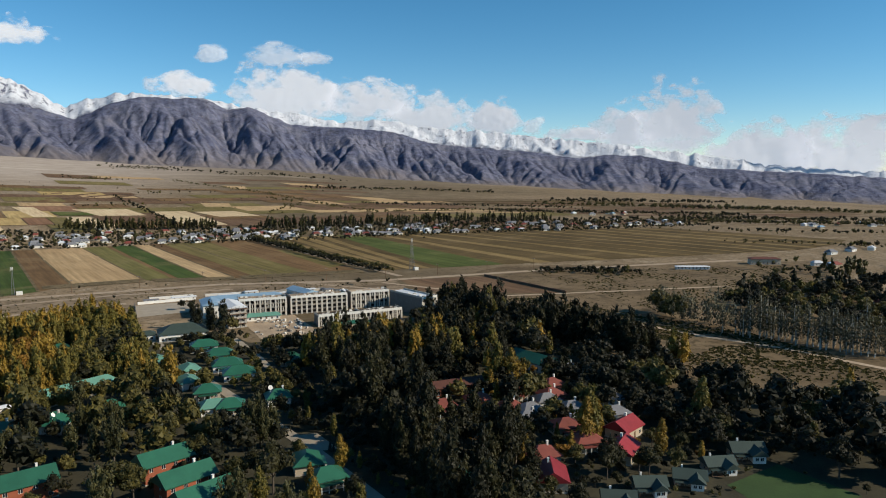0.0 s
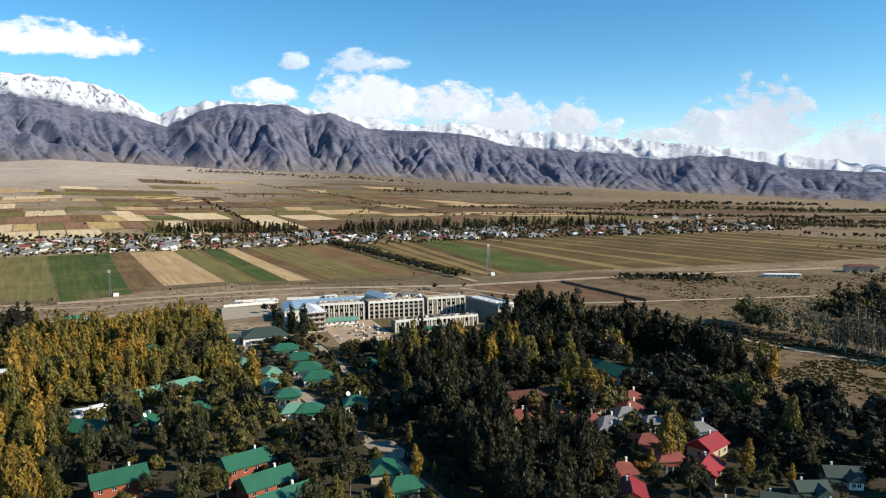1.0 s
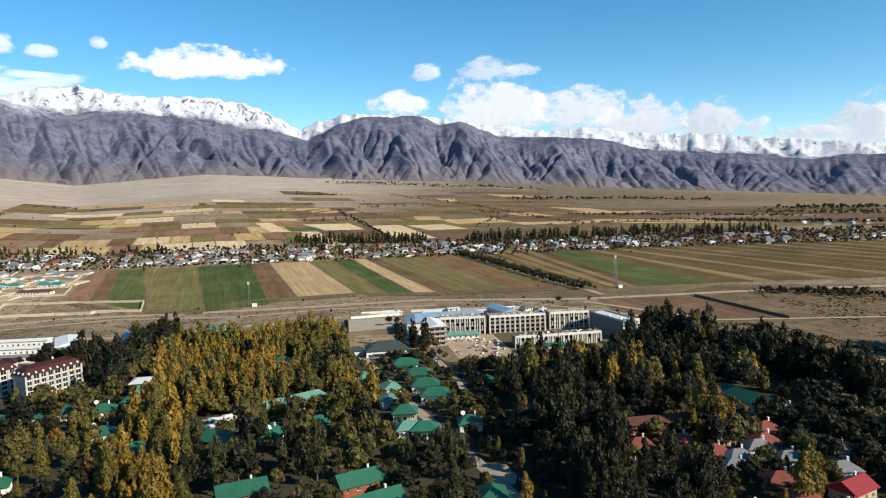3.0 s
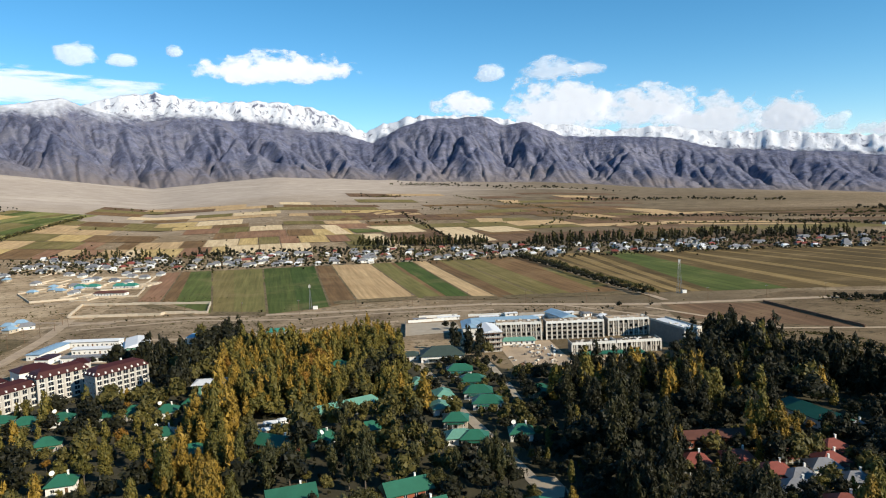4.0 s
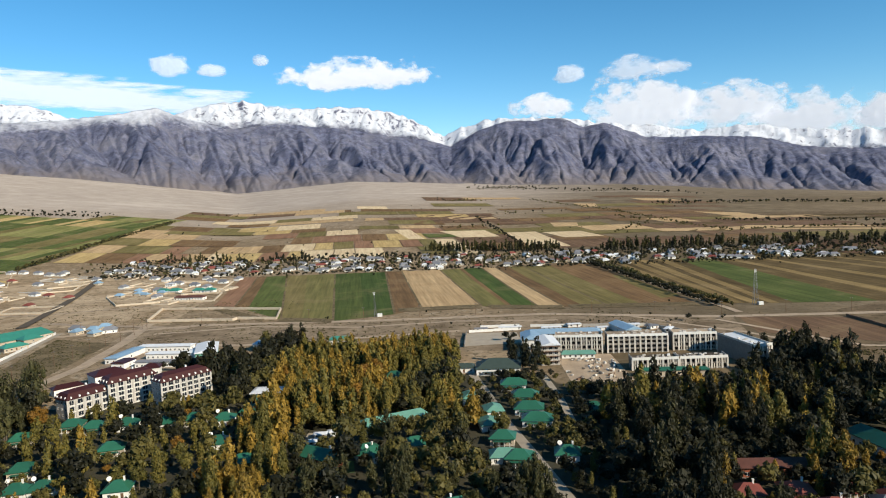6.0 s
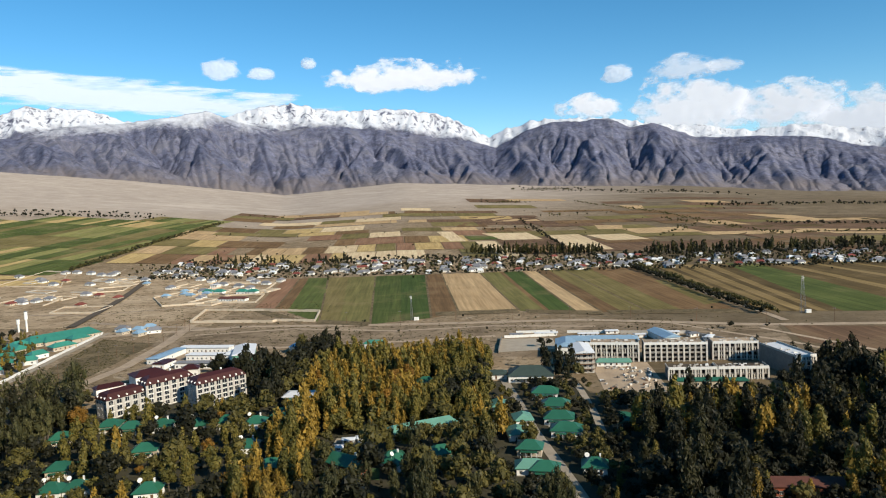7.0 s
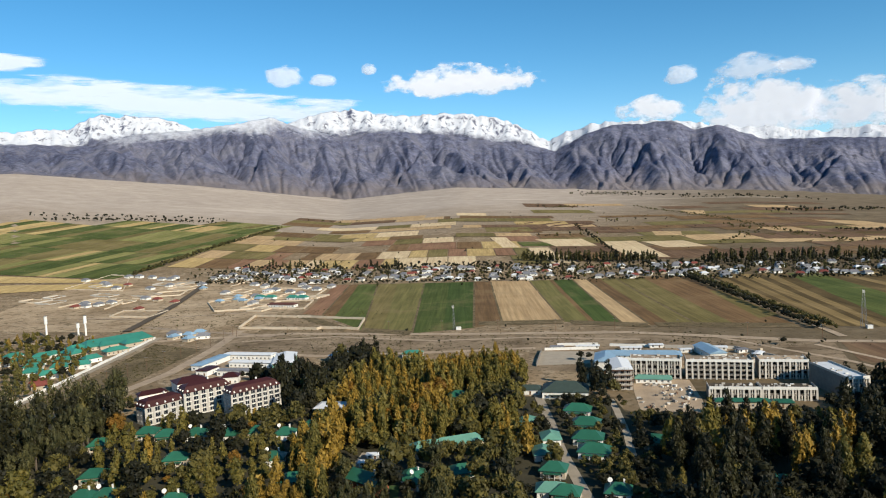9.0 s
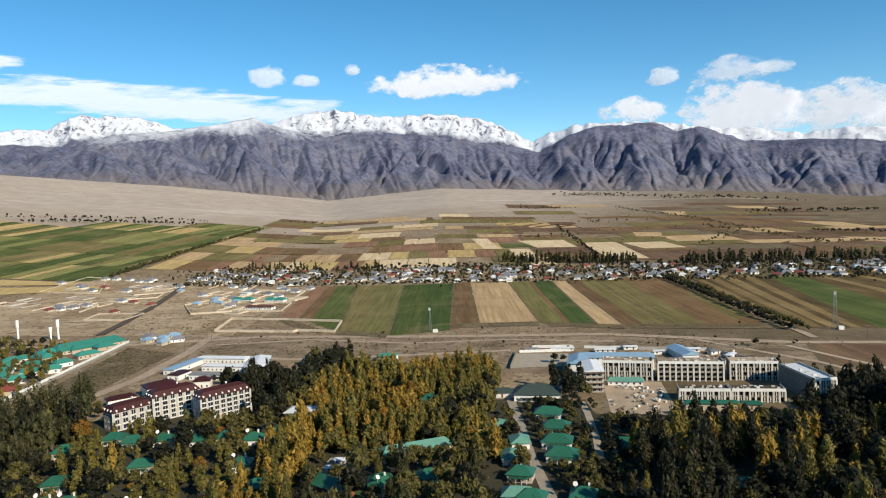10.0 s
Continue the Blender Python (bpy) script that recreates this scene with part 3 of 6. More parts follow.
sheet("field", [(190, 1290), (262, 1290), (236, 1400), (160, 1400)], F_TAN2, 0.4, "pale straw field on brown fallow land", "field")
sheet("field", [(0, 1350), (75, 1350), (50, 1480), (-45, 1480)], F_TAN2, 0.4, "bright straw field beside a tree-lined lane", "field")
sheet("field", [(-62, 1365), (-6, 1365), (-24, 1430), (-80, 1430)], F_GREEN, 0.4, "small dark green field", "field")
sheet("field", [(-100, 1345), (-70, 1345), (-110, 1530), (-145, 1530)], F_TAN2, 0.4, "narrow pale straw field", "field")
for q in [[(425, 1637), (445, 1541), (520, 1530), (500, 1640)], [(600, 1830), (700, 1790), (720, 1610), (660, 1600)], [(356, 2210), (420, 2190), (400, 2050), (360, 2060)], [(204, 1607), (262, 1589), (250, 1500), (200, 1510)],
          [(560, 1420), (760, 1330), (770, 1290), (566, 1370)], [(580, 1340), (790, 1250), (800, 1215), (586, 1300)]]:
    sheet("field", q, F_TAN, 0.5, "narrow beige field on brown fallow land", "field")
# The green plain at the west.
PAL_G = [(F_GREEN, "green"), (F_OLIVE, "olive"), (F_LIME, "yellow-green"), (F_GREEN, "dark green"), (F_GOLD, "golden")]
y = 985.0
while y < 1800:
    deep = rng.uniform(120, 230)
    x = -672 - (y - 1000) * 0.085
    while x > -1180 - (y - 985) * 0.32:
        wide = rng.uniform(11, 38)
        m, word = PAL_G[rng.choice([0, 0, 1, 2, 2, 2, 3, 1, 4])]
        if math.hypot(x - O.x, y + deep - O.y) < 2110:
            q = [(x - wide + 1, y), (x, y), (x + 14 - deep * 0.085, y + deep - 2), (x - wide + 15 - deep * 0.085, y + deep - 2)]
            sheet("field", q, m, 0.3, word + " strip of the wide western fields", "field", 60)
        x -= wide
    y += deep
sheet("field", [(-900, 905), (-668, 955), (-672, 975), (-960, 975)], F_GOLD, 0.3, "golden stubble field at the plain's edge", "field")
sheet("field", [(-860, 800), (-600, 930), (-640, 948), (-900, 880)], F_GOLD, 0.3, "golden stubble field beside walled plots", "field")

sheet("scrubland", [(184, 200), (350, 105), (480, 330), (200, 500)], F_SCRUB, 0.07, "brown dry grassland dotted with tussocks", "ground")
sheet("scrubland", [(200, 500), (480, 330), (640, 430), (330, 560)], F_SCRUB, 0.07, "brown dry grassland beyond the clay wall", "ground")
patchwork(480, 1500, 900, 1750, [(F_DARK, "dark fallow"), (F_SCRUB, "dry brown"), (F_WIDE, "olive-brown"), (F_SCRUB, "dry brown")], (180, 420), (26, 60), 0.7)
sheet("field", [(196, 470), (286, 407), (277, 509), (205, 528)], F_DARK, 0.12, "dark brown fallow field before the long wall", "field")
lane("track", [(-260, 560), (-180, 575), (-90, 552), (-10, 560), (70, 545)], 5, EARTH, 0.10, "pale dirt track before the fields")
lane("track", [(-250, 520), (-170, 500), (-60, 512), (-8, 520)], 6, EARTH, 0.10, "pale trodden track behind the wood")
lane("track", [(-400, 640), (-330, 610), (-290, 600), (-240, 580)], 8, EARTH, 0.10, "pale dirt track by the walled plot")
lane("track", [(120, 560), (150, 520), (190, 470), (210, 430)], 4, EARTH, 0.10, "pale dirt track over the brown plain")
sheet("bare_ground", [(-640, 640), (-265, 600), (-305, 935), (-700, 1010)], DUST, 0.04, "pale dusty trodden ground among half-built plots", "ground")
lane("track", [(-520, 700), (-430, 690), (-330, 720), (-300, 800)], 5, EARTH, 0.10, "pale dirt track among the plots")
lane("road", [(-2, 396), (1, 378), (6, 347), (12, 305), (21, 259), (31, 205), (38, 150)], 4.8, PAVING, 0.10, "pale paved resort street between cottages")
lane("path", [(38, 386), (40, 365), (42, 330), (42, 300)], 3.5, PAVING, 0.10, "narrow pale paved path among trees")
lane("road", [(-700, 560), (-344, 566), (-230, 592), (-77, 578), (65, 574), (193, 531), (353, 516), (560, 480)], 9, EARTH, 0.10, "pale dusty main road across the plain")
lane("road", [(-405, 615), (-441, 745), (-528, 1046)], 9, DARKROAD, 0.9, "straight dark asphalt road between walled plots")
lane("road", [(-318, 360), (-318, 387), (-350, 582)], 5, PAVING, 0.12, "pale straight lane beside a scrubby plot")
lane("road", [(168, 935), (186, 800), (197, 690), (208, 600), (213, 545)], 6, EARTH, 0.24, "dusty lane between two rows of trees")
lane("track", [(262, 300), (272, 257), (286, 224), (295, 174), (320, 120)], 4, EARTH, 0.10, "pale dirt track along the bare field")
lane("track", [(186, 520), (240, 420), (300, 404), (420, 372)], 4, EARTH, 0.10, "pale dirt track beside a clay wall")
lane("track", [(-285, 610), (-271, 535), (-262, 450), (-268, 399), (-300, 350)], 9, EARTH, 0.09, "bare trodden dirt beside the scrubby plot")
sheet("scrub_plot", [(-303, 372), (-272, 402), (-280, 530), (-338, 555)], PEAT, 0.10, "brown scrubby vacant plot", "ground")
sheet("yard", [(-5, 465), (35, 470), (34, 506), (-3, 508)], PAVING, 0.10, "pale dusty yard by the building site", "ground")
sheet("yard", [(52, 364), (86, 362), (86, 426), (52, 431)], EARTH, 0.08, "dusty courtyard of the building site", "ground")
sheet("yard", [(-153, 425), (-136, 428), (-133, 462), (-150, 474)], PAVING, 0.10, "grey paved square among trees", "ground")
sheet("yard", [(31, 202), (39, 201), (37, 218), (31, 219)], PAVING, 0.12, "pale paved terrace among cottages", "ground")
sheet("yard", [(-78, 280), (-60, 280), (-60, 300), (-78, 300)], PAVING, 0.10, "pale yard with sheds", "ground")
sheet("yard", [(-250, 440), (-196, 430), (-196, 500), (-245, 500)], EARTH, 0.08, "dusty yard between low white buildings", "ground")
sheet("lawn", [(128, 100), (160, 98), (158, 124), (132, 121)], LAWN, 0.10, "green garden lawn beside chalets", "grass")
sheet("lawn", [(-74, 252), (-50, 252), (-52, 264), (-72, 264)], LAWN, 0.10, "small green lawn beside a cottage", "grass")

# ---- building tools ----


def part(name, bm, material, parent, label="", m=None):
    """Links a bmesh, or a mesh that is shared, as one mesh object under a thing or a part."""
    if isinstance(bm, bpy.types.Mesh):
        me = bm
    else:
        me = bpy.data.meshes.new(name)
        bm.to_mesh(me)
        bm.free()
        me.materials.append(material)
    ob = new(name, me)
    ob.parent = parent
    if m is not None:
        ob.matrix_basis = m
    return tagged(ob, label)


def thing(name, label, category, m, group=""):
    e = new(name)
    e.empty_display_size = 0.5
    e.matrix_basis = m
    return tagged(e, label, category, group)


def cuboid(bm, x0, y0, z0, x1, y1, z1):
    v = [bm.verts.new((x, y, z)) for z in (z0, z1) for x, y in ((x0, y0), (x1, y0), (x1, y1), (x0, y1))]
    for f in ((3, 2, 1, 0), (4, 5, 6, 7), (0, 1, 5, 4), (1, 2, 6, 5), (2, 3, 7, 6), (3, 0, 4, 7)):
        bm.faces.new([v[i] for i in f])
    return bm


def block(x0, y0, z0, x1, y1, z1):
    return cuboid(bmesh.new(), x0, y0, z0, x1, y1, z1)


def tube(bm, p, q, r0, r1, n=6):
    p, q = Vector(p), Vector(q)
    t = (q - p).normalized()
    a = t.orthogonal().normalized()
    b = t.cross(a)
    rings = []
    for c, r in ((p, r0), (q, r1)):
        rings.append([bm.verts.new(c + a * r * math.cos(k * 2 * math.pi / n) + b * r * math.sin(k * 2 * math.pi / n)) for k in range(n)])
    for k in range(n):
        bm.faces.new((rings[0][k], rings[0][(k + 1) % n], rings[1][(k + 1) % n], rings[1][k]))
    bm.faces.new(rings[0][::-1])
    bm.faces.new(rings[1])
    return bm


def roof_bm(L, W, z, rise, over, hip):
    """A pitched roof with thick eaves; hip: how far the ridge ends draw in (0: a gable)."""
    if W > L:
        bm = roof_bm(W, L, z, rise, over, hip)
        bmesh.ops.rotate(bm, verts=bm.verts, cent=(0, 0, 0), matrix=Matrix.Rotation(math.pi / 2, 3, "Z"))
        return bm
    bm = bmesh.new()
    x, y, k = L / 2 + over, W / 2 + over, 0.22
    lo = [bm.verts.new(p) for p in ((-x, -y, z - k), (x, -y, z - k), (x, y, z - k), (-x, y, z - k))]
    up = [bm.verts.new(p) for p in ((-x, -y, z), (x, -y, z), (x, y, z), (-x, y, z))]
    rx = max(0.3, x - hip)
    a, b = bm.verts.new((-rx, 0, z + rise)), bm.verts.new((rx, 0, z + rise))
    for f in ((lo[3], lo[2], lo[1], lo[0]), (up[0], up[1], b, a), (up[2], up[3], a, b), (up[1], up[2], b), (up[3], up[0], a)):
        bm.faces.new(f)
    for i in range(4):
        bm.faces.new((lo[i], lo[(i + 1) % 4], up[(i + 1) % 4], up[i]))
    return bm


def window_mesh(w, h):
    """A window seen from outside, facing -y: frame, cross bar, sill and a dark pane set back."""
    bm = bmesh.new()
    y, k = -0.05, 0.07
    v = [[bm.verts.new((x, y, z)) for x in (-w / 2, 0, w / 2)] for z in (0, h)]
    halves = [bm.faces.new((v[0][i], v[0][i + 1], v[1][i + 1], v[1][i])) for i in (0, 1)]
    rim = [e for e in bm.edges if len(e.link_faces) == 1]
    back = bmesh.ops.extrude_edge_only(bm, edges=rim)
    bmesh.ops.translate(bm, vec=(0, 0.09, 0), verts=[g for g in back["geom"] if isinstance(g, bmesh.types.BMVert)])
    bmesh.ops.inset_individual(bm, faces=halves, thickness=k, depth=-0.035)
    for f in halves:
        f.material_index = 1
    bmesh.ops.recalc_face_normals(bm, faces=bm.faces)
    if halves[0].normal.y > 0:
        bmesh.ops.reverse_faces(bm, faces=bm.faces)
    me = bpy.data.meshes.new("window")
    bm.to_mesh(me)
    bm.free()
    me.materials.append(WHITE)
    me.materials.append(GLASS)
    return me


WIN_S, WIN_L, WIN_T, WIN_H = window_mesh(1.2, 1.3), window_mesh(2.7, 2.2), window_mesh(1.9, 2.0), window_mesh(2.3, 2.2)


def house(name, L, W, H, rise, hip, roof_mat, wall_mat, label, category, m, chimney=True, porch=False, dish=False, floors=1, roof_label=""):
    """A small house: base, wall, pitched roof, windows on all sides, a door, a chimney."""
    e = thing(name, label, category, m)
    wall = part("wall", block(-L / 2, -W / 2, 0, L / 2, W / 2, H - 0.2), wall_mat, e)
    roof = part("roof", roof_bm(L, W, H, rise, 0.7, hip), roof_mat, e, roof_label)
    if hip == 0:
        bm = bmesh.new()
        for s in (-1, 1):
            A, B = max(L, W) / 2, min(L, W) / 2
            v = [bm.verts.new(p) for p in ((s * A, -B, H - 0.2), (s * A, B, H - 0.2), (s * A, 0, H + rise * 0.93 - 0.2))]
            bm.faces.new(v if s > 0 else v[::-1])
        if W > L:
            bmesh.ops.rotate(bm, verts=bm.verts, cent=(0, 0, 0), matrix=Matrix.Rotation(math.pi / 2, 3, "Z"))
        part("gable", bm, wall_mat, e)
    part("plinth", block(-L / 2 - 0.12, -W / 2 - 0.12, 0, L / 2 + 0.12, W / 2 + 0.12, 0.4), CONCRETE, e)
    for fl in range(floors):
        z = 0.95 + 2.8 * fl
        n = max(2, int(L / 3.2))
        for i in range(n):
            x = -L / 2 + (i + 0.5) * L / n
            part("window", WIN_S, None, wall, m=pose(x, W / 2, z, 0, 0, 180))
            if not (fl == 0 and i == n // 2):
                part("window", WIN_S, None, wall, m=pose(x, -W / 2, z))
        for s in (-1, 1):
            part("window", WIN_S, None, wall, m=pose(s * L / 2, 0.0, z, 0, 0, 90 * s))
    x = -L / 2 + (n // 2 + 0.5) * L / n
    part("door", block(x - 0.5, -W / 2 - 0.06, 0.4, x + 0.5, -W / 2 + 0.02, 2.45), WOOD, e)
    if chimney:
        bm = block(L * 0.2, 0.5, H + rise * 0.3, L * 0.2 + 0.6, 1.1, H + rise + 0.7)
        cuboid(bm, L * 0.2 - 0.08, 0.42, H + rise + 0.7, L * 0.2 + 0.68, 1.18, H + rise + 0.82)
        part("chimney", bm, WHITE, roof)
    if porch:
        bm = block(-L * 0.35, -W / 2 - 2.0, 2.35, L * 0.35, -W / 2 - 0.1, 2.5)
        part("porch_roof", bm, roof_mat, e)
        for px in (-L * 0.33, -L * 0.11, L * 0.11, L * 0.33):
            part("post", block(px - 0.09, -W / 2 - 1.9, 0, px + 0.09, -W / 2 - 1.72, 2.36), WHITE, e)
    if dish:
        bm = bmesh.new()
        tube(bm, (0, 0, 0), (0, 0, 1.6), 0.05, 0.05)
        bmesh.ops.create_cone(bm, cap_ends=True, segments=14, radius1=0.15, radius2=0.95, depth=0.35,
                              matrix=Matrix.Translation((0, -0.2, 1.9)) @ pose(0, 0, 0, 55).to_3x3().to_4x4())
        d = part("satellite_dish", bm, WHITE, roof, "white satellite dish", m=Matrix.Translation((-L * 0.32, 0, H + rise * 0.55)))
    return e


class Stock:
    """Builds a kind once, then copies it."""

    def __init__(self, build):
        self.build, self.first = build, None

    def __call__(self, m, label="", group=""):
        if self.first is None:
            self.first = self.build(m)
            ob = self.first
        else:
            ob = copy_thing(self.first, m)
        return tagged(ob, label, group=group)


# ---- resort cottages ----
cottage = Stock(lambda m: house("cottage", 10, 8, 3.3, 2.7, 4.0, GREEN_ROOF, CREAM, "small cream cottage with a green metal hip roof among trees", "cottage", m, porch=True, chimney=False))
cottage_long = Stock(lambda m: house("cottage", 13, 8.5, 3.4, 2.9, 4.2, GREEN_ROOF, WHITE, "long white cottage with a green hip roof beside the street", "cottage", m, porch=True, chimney=False))
cottage_dish = Stock(lambda m: house("cottage", 9, 8, 3.4, 2.8, 4.0, GREEN_ROOF, WHITE, "small white cottage with a green roof and a satellite dish", "cottage", m, dish=True))
cottage_pale = Stock(lambda m: house("cottage", 10, 8, 3.2, 2.4, 3.6, PALE_GREEN, WHITE, "white cottage with a sun-bleached green roof by the street", "cottage", m, chimney=False))
chalet_green = Stock(lambda m: house("chalet", 15, 8, 5.6, 3.2, 0, GREEN_ROOF, ORANGE, "two-storey orange brick chalet with a green gable roof", "house", m, floors=2))
villa_red = Stock(lambda m: house("villa", 9.5, 8, 3.4, 2.6, 4.4, RUST_ROOF, CREAM, "cream villa with a terracotta hip roof among trees", "house", m, porch=True))
villa_crimson = Stock(lambda m: house("villa", 11, 8.5, 3.6, 3.0, 0, RED_ROOF, CREAM, "villa with a steep crimson gable roof", "house", m))
villa_grey = Stock(lambda m: house("villa", 9, 7.5, 3.3, 2.3, 3.8, GREY_ROOF, WHITE, "white villa with a pale grey hip roof", "house", m))


def slate_chalet(m):
    """A chalet with a long shingle roof and a cross wing whose white gable looks over the garden."""
    e = thing("chalet", "white and timber chalet with a grey-green shingle roof", "house", m)
    wall = part("wall", block(-5.6, -3.6, 0, 5.6, 3.6, 3.2), CREAM, e)
    part("roof", roof_bm(11.2, 7.2, 3.4, 2.7, 0.9, 0), SLATE_ROOF, e)
    wing = part("wing", block(0.2, -6.4, 0, 4.8, -3.5, 3.1), WHITE, e, "white cross wing")
    part("wing_roof", roof_bm(4.6, 6.6, 3.3, 2.2, 0.7, 0), SLATE_ROOF, wing, m=Matrix.Translation((2.5, -3.7, 0)))
    bm = bmesh.new()
    for p in (((0.2, -6.4, 3.1), (4.8, -6.4, 3.1), (2.5, -6.4, 5.2)), ((-5.6, 3.6, 3.2), (-5.6, -3.6, 3.2), (-5.6, 0, 5.7)), ((5.6, -3.6, 3.2), (5.6, 3.6, 3.2), (5.6, 0, 5.7))):
        bm.faces.new([bm.verts.new(q) for q in p])
    part("gable", bm, WHITE, e)
    part("plinth", block(-5.75, -3.75, 0, 5.75, 3.75, 0.45), CONCRETE, e)
    part("terrace", block(-5.4, -6.2, 0, 0.1, -3.7, 0.4), WOOD, e)
    part("terrace_roof", block(-5.6, -6.4, 2.5, 0.1, -3.6, 2.64), SLATE_ROOF, e)
    for x in (-5.2, -3.5, -1.8):
        part("post", block(x - 0.1, -6.15, 0.4, x + 0.1, -5.95, 2.5), WOOD, e)
    for x in (-4.2, -1.4):
        part("window", WIN_S, None, wall, m=pose(x, -3.6, 1.0))
    for x in (-3.6, 0, 3.6):
        part("window", WIN_S, None, wall, m=pose(x, 3.6, 1.0, 0, 0, 180))
    for x in (1.6, 3.4):
        part("window", WIN_S, None, wing, m=pose(x, -6.4, 1.0))
    for sx in (-1, 1):
        part("window", WIN_S, None, wall, m=pose(sx * 5.6, 0, 1.0, 0, 0, 90 * sx))
    part("door", block(-3.3, -3.66, 0.4, -2.3, -3.58, 2.45), WOOD, e)
    part("chimney", block(-3.2, 0.8, 4.4, -2.5, 1.5, 6.8), WHITE, e)
    return e


chalet_slate = Stock(slate_chalet)

for x, y, a in [(20, 358, -7), (24, 336, -7), (24, 316, -7), (26, 299, -8)]:
    cottage_long(pose(x, y, 0, 0, 0, a), group="resort cottages")
for x, y, a in [(14, 255, -10), (9, 278, -8), (-46, 384, 10), (-160, 283, 15), (-47, 268, 25),
                (27, 176, 0), (25, 190, 80), (60, 160, 5), (-112, 330, 0), (-196, 318, 12), (-183, 314, 12), (-137, 321, 10), (-28, 274, 20),
                (-186, 262, 15), (-108, 322, 5), (-96, 262, 10), (-210, 300, 20), (78, 302, 0), (92, 268, 0), (53, 312, -5)]:
    cottage(pose(x, y, 0, 0, 0, a), group="resort cottages")
for x, y, a in [(33, 257, -6), (-150, 316, 8), (-114, 285, 12), (-136, 239, 10), (-122, 318, 5), (-166, 242, 12), (-45, 264, 60), (-175, 240, 5), (-168, 316, 8)]:
    cottage_dish(pose(x, y, 0, 0, 0, a), group="resort cottages")
for x, y, a in [(-4, 338, -80), (4, 297, -82), (7, 316, -82), (8, 258, 0)]:
    cottage_pale(pose(x, y, 0, 0, 0, a), group="resort cottages")
for x, y, a in [(-15, 206, 18), (-11, 189, 20), (-8, 175, 20), (-52, 207, 14), (-63, 257, -30)]:
    chalet_green(pose(x, y, 0, 0, 0, a), group="brick chalets")
for x, y, a in [(115, 177, -12), (113, 163, -10), (102, 216, -8), (120, 218, -8), (139, 219, 5), (86, 216, -5), (108, 203, -8), (131, 208, 0), (93, 160, -10)]:
    villa_red(pose(x, y, 0, 0, 0, a), group="red-roofed villas")
for x, y, a in [(118, 151, 35), (86, 145, 60), (132, 166, 20)]:
    villa_crimson(pose(x, y, 0, 0, 0, a), group="red-roofed villas")
for x, y, a in [(108, 190, -15), (126, 204, -10), (129, 192, -8), (149, 193, 0), (160, 235, 5), (97, 186, 10), (140, 180, -10), (114, 198, 0)]:
    villa_grey(pose(x, y, 0, 0, 0, a), group="grey-roofed villas")
for x, y, a in [(154, 133, -28), (138, 130, -20), (123, 127, -42), (109, 129, -26), (95, 126, -34)]:
    chalet_slate(pose(x, y, 0, 0, 0, a) @ Matrix.Scale(0.88, 4), group="grey-green chalets")

# Long halls.
house("hall", 34, 10, 4.2, 3.4, 4, GREEN_ROOF, WHITE, "long white hall with a bright green roof among trees", "building", pose(153, 250, 0, 0, 0, -78), chimney=False)
house("hall", 32, 9, 4.0, 2.6, 3, PALE_GREEN, CREAM, "long low hall with a faded green roof in the wood", "building", pose(-39, 304, 0, 0, 0, 28), chimney=False)
house("hall", 38, 8, 4.0, 2.0, 3, BRICK_ROOF, ORANGE, "long brick hall with a dull red roof", "building", pose(107, 236, 0, 0, 0, -3), chimney=False)
house("restaurant", 25, 16, 4.2, 4.2, 8, SLATE_ROOF, WHITE, "white restaurant with a broad grey-green hip roof at the street's end", "building", pose(14, 394, 0, 0, 0, -3),
      chimney=False, porch=True)
house("annexe", 12, 8, 3.4, 1.8, 3, SLATE_ROOF, WHITE, "low white annexe with a grey-green roof", "building", pose(-6, 398, 0, 0, 0, 0), chimney=False)
house("guest_house", 17, 12, 5.6, 1.2, 3, WHITE_ROOF, PALE_GREEN, "two-storey pale green guest house with a white roof in the wood", "building",
      pose(-110, 356, 0, 0, 0, 0), chimney=False, floors=2)
house("sports_hall", 14, 34, 6.5, 1.6, 2, WHITE_ROOF, PALE_GREEN, "pale green two-storey hall with a white roof", "building", pose(-183, 468, 0, 0, 0, 17), chimney=False, floors=2)
house("pavilion", 19, 14, 6.5, 2.6, 6, BURGUNDY, WHITE, "white pavilion with a burgundy hip roof", "building", pose(-223, 408, 0, 0, 0, 45), chimney=False)
house("pavilion", 10, 9, 5.0, 2.2, 4, BURGUNDY, WHITE, "small white pavilion with a burgundy roof", "building", pose(-203, 425, 0, 0, 0, 15), chimney=False)
house("pavilion", 16, 7, 4.5, 1.8, 3, BURGUNDY, WHITE, "low wing with a burgundy roof behind the hotel", "building", pose(-236, 386, 0, 0, 0, 45), chimney=False)
house("pool_hall", 24, 14, 5, 1.4, 3, BLUE_ROOF, WHITE, "low pool hall with a pale blue metal roof", "building", pose(-142, 486, 0, 0, 0, -3), chimney=False)
house("kiosk", 13, 9, 4.0, 1.8, 3, TEAL_ROOF, WHITE, "white kiosk building with a teal roof at the wood's edge", "building", pose(-95, 492, 0, 0, 0, -5), chimney=False)
for x, y, L, W, a, mat in [(-222, 494, 40, 8, -6, WHITE_ROOF), (-206, 468, 38, 7, -6, WHITE_ROOF), (-243, 474, 9, 34, -8, BLUE_ROOF), (-190, 480, 12, 20, -6, WHITE_ROOF),
                           (-205, 444, 34, 6, -4, GREY_ROOF), (-232, 448, 9, 14, -8, BURGUNDY)]:
    house("depot", L, W, 4.2, 0.8, 2, mat, WHITE, "low white service building round a dusty yard", "building", pose(x, y, 0, 0, 0, a), chimney=False)
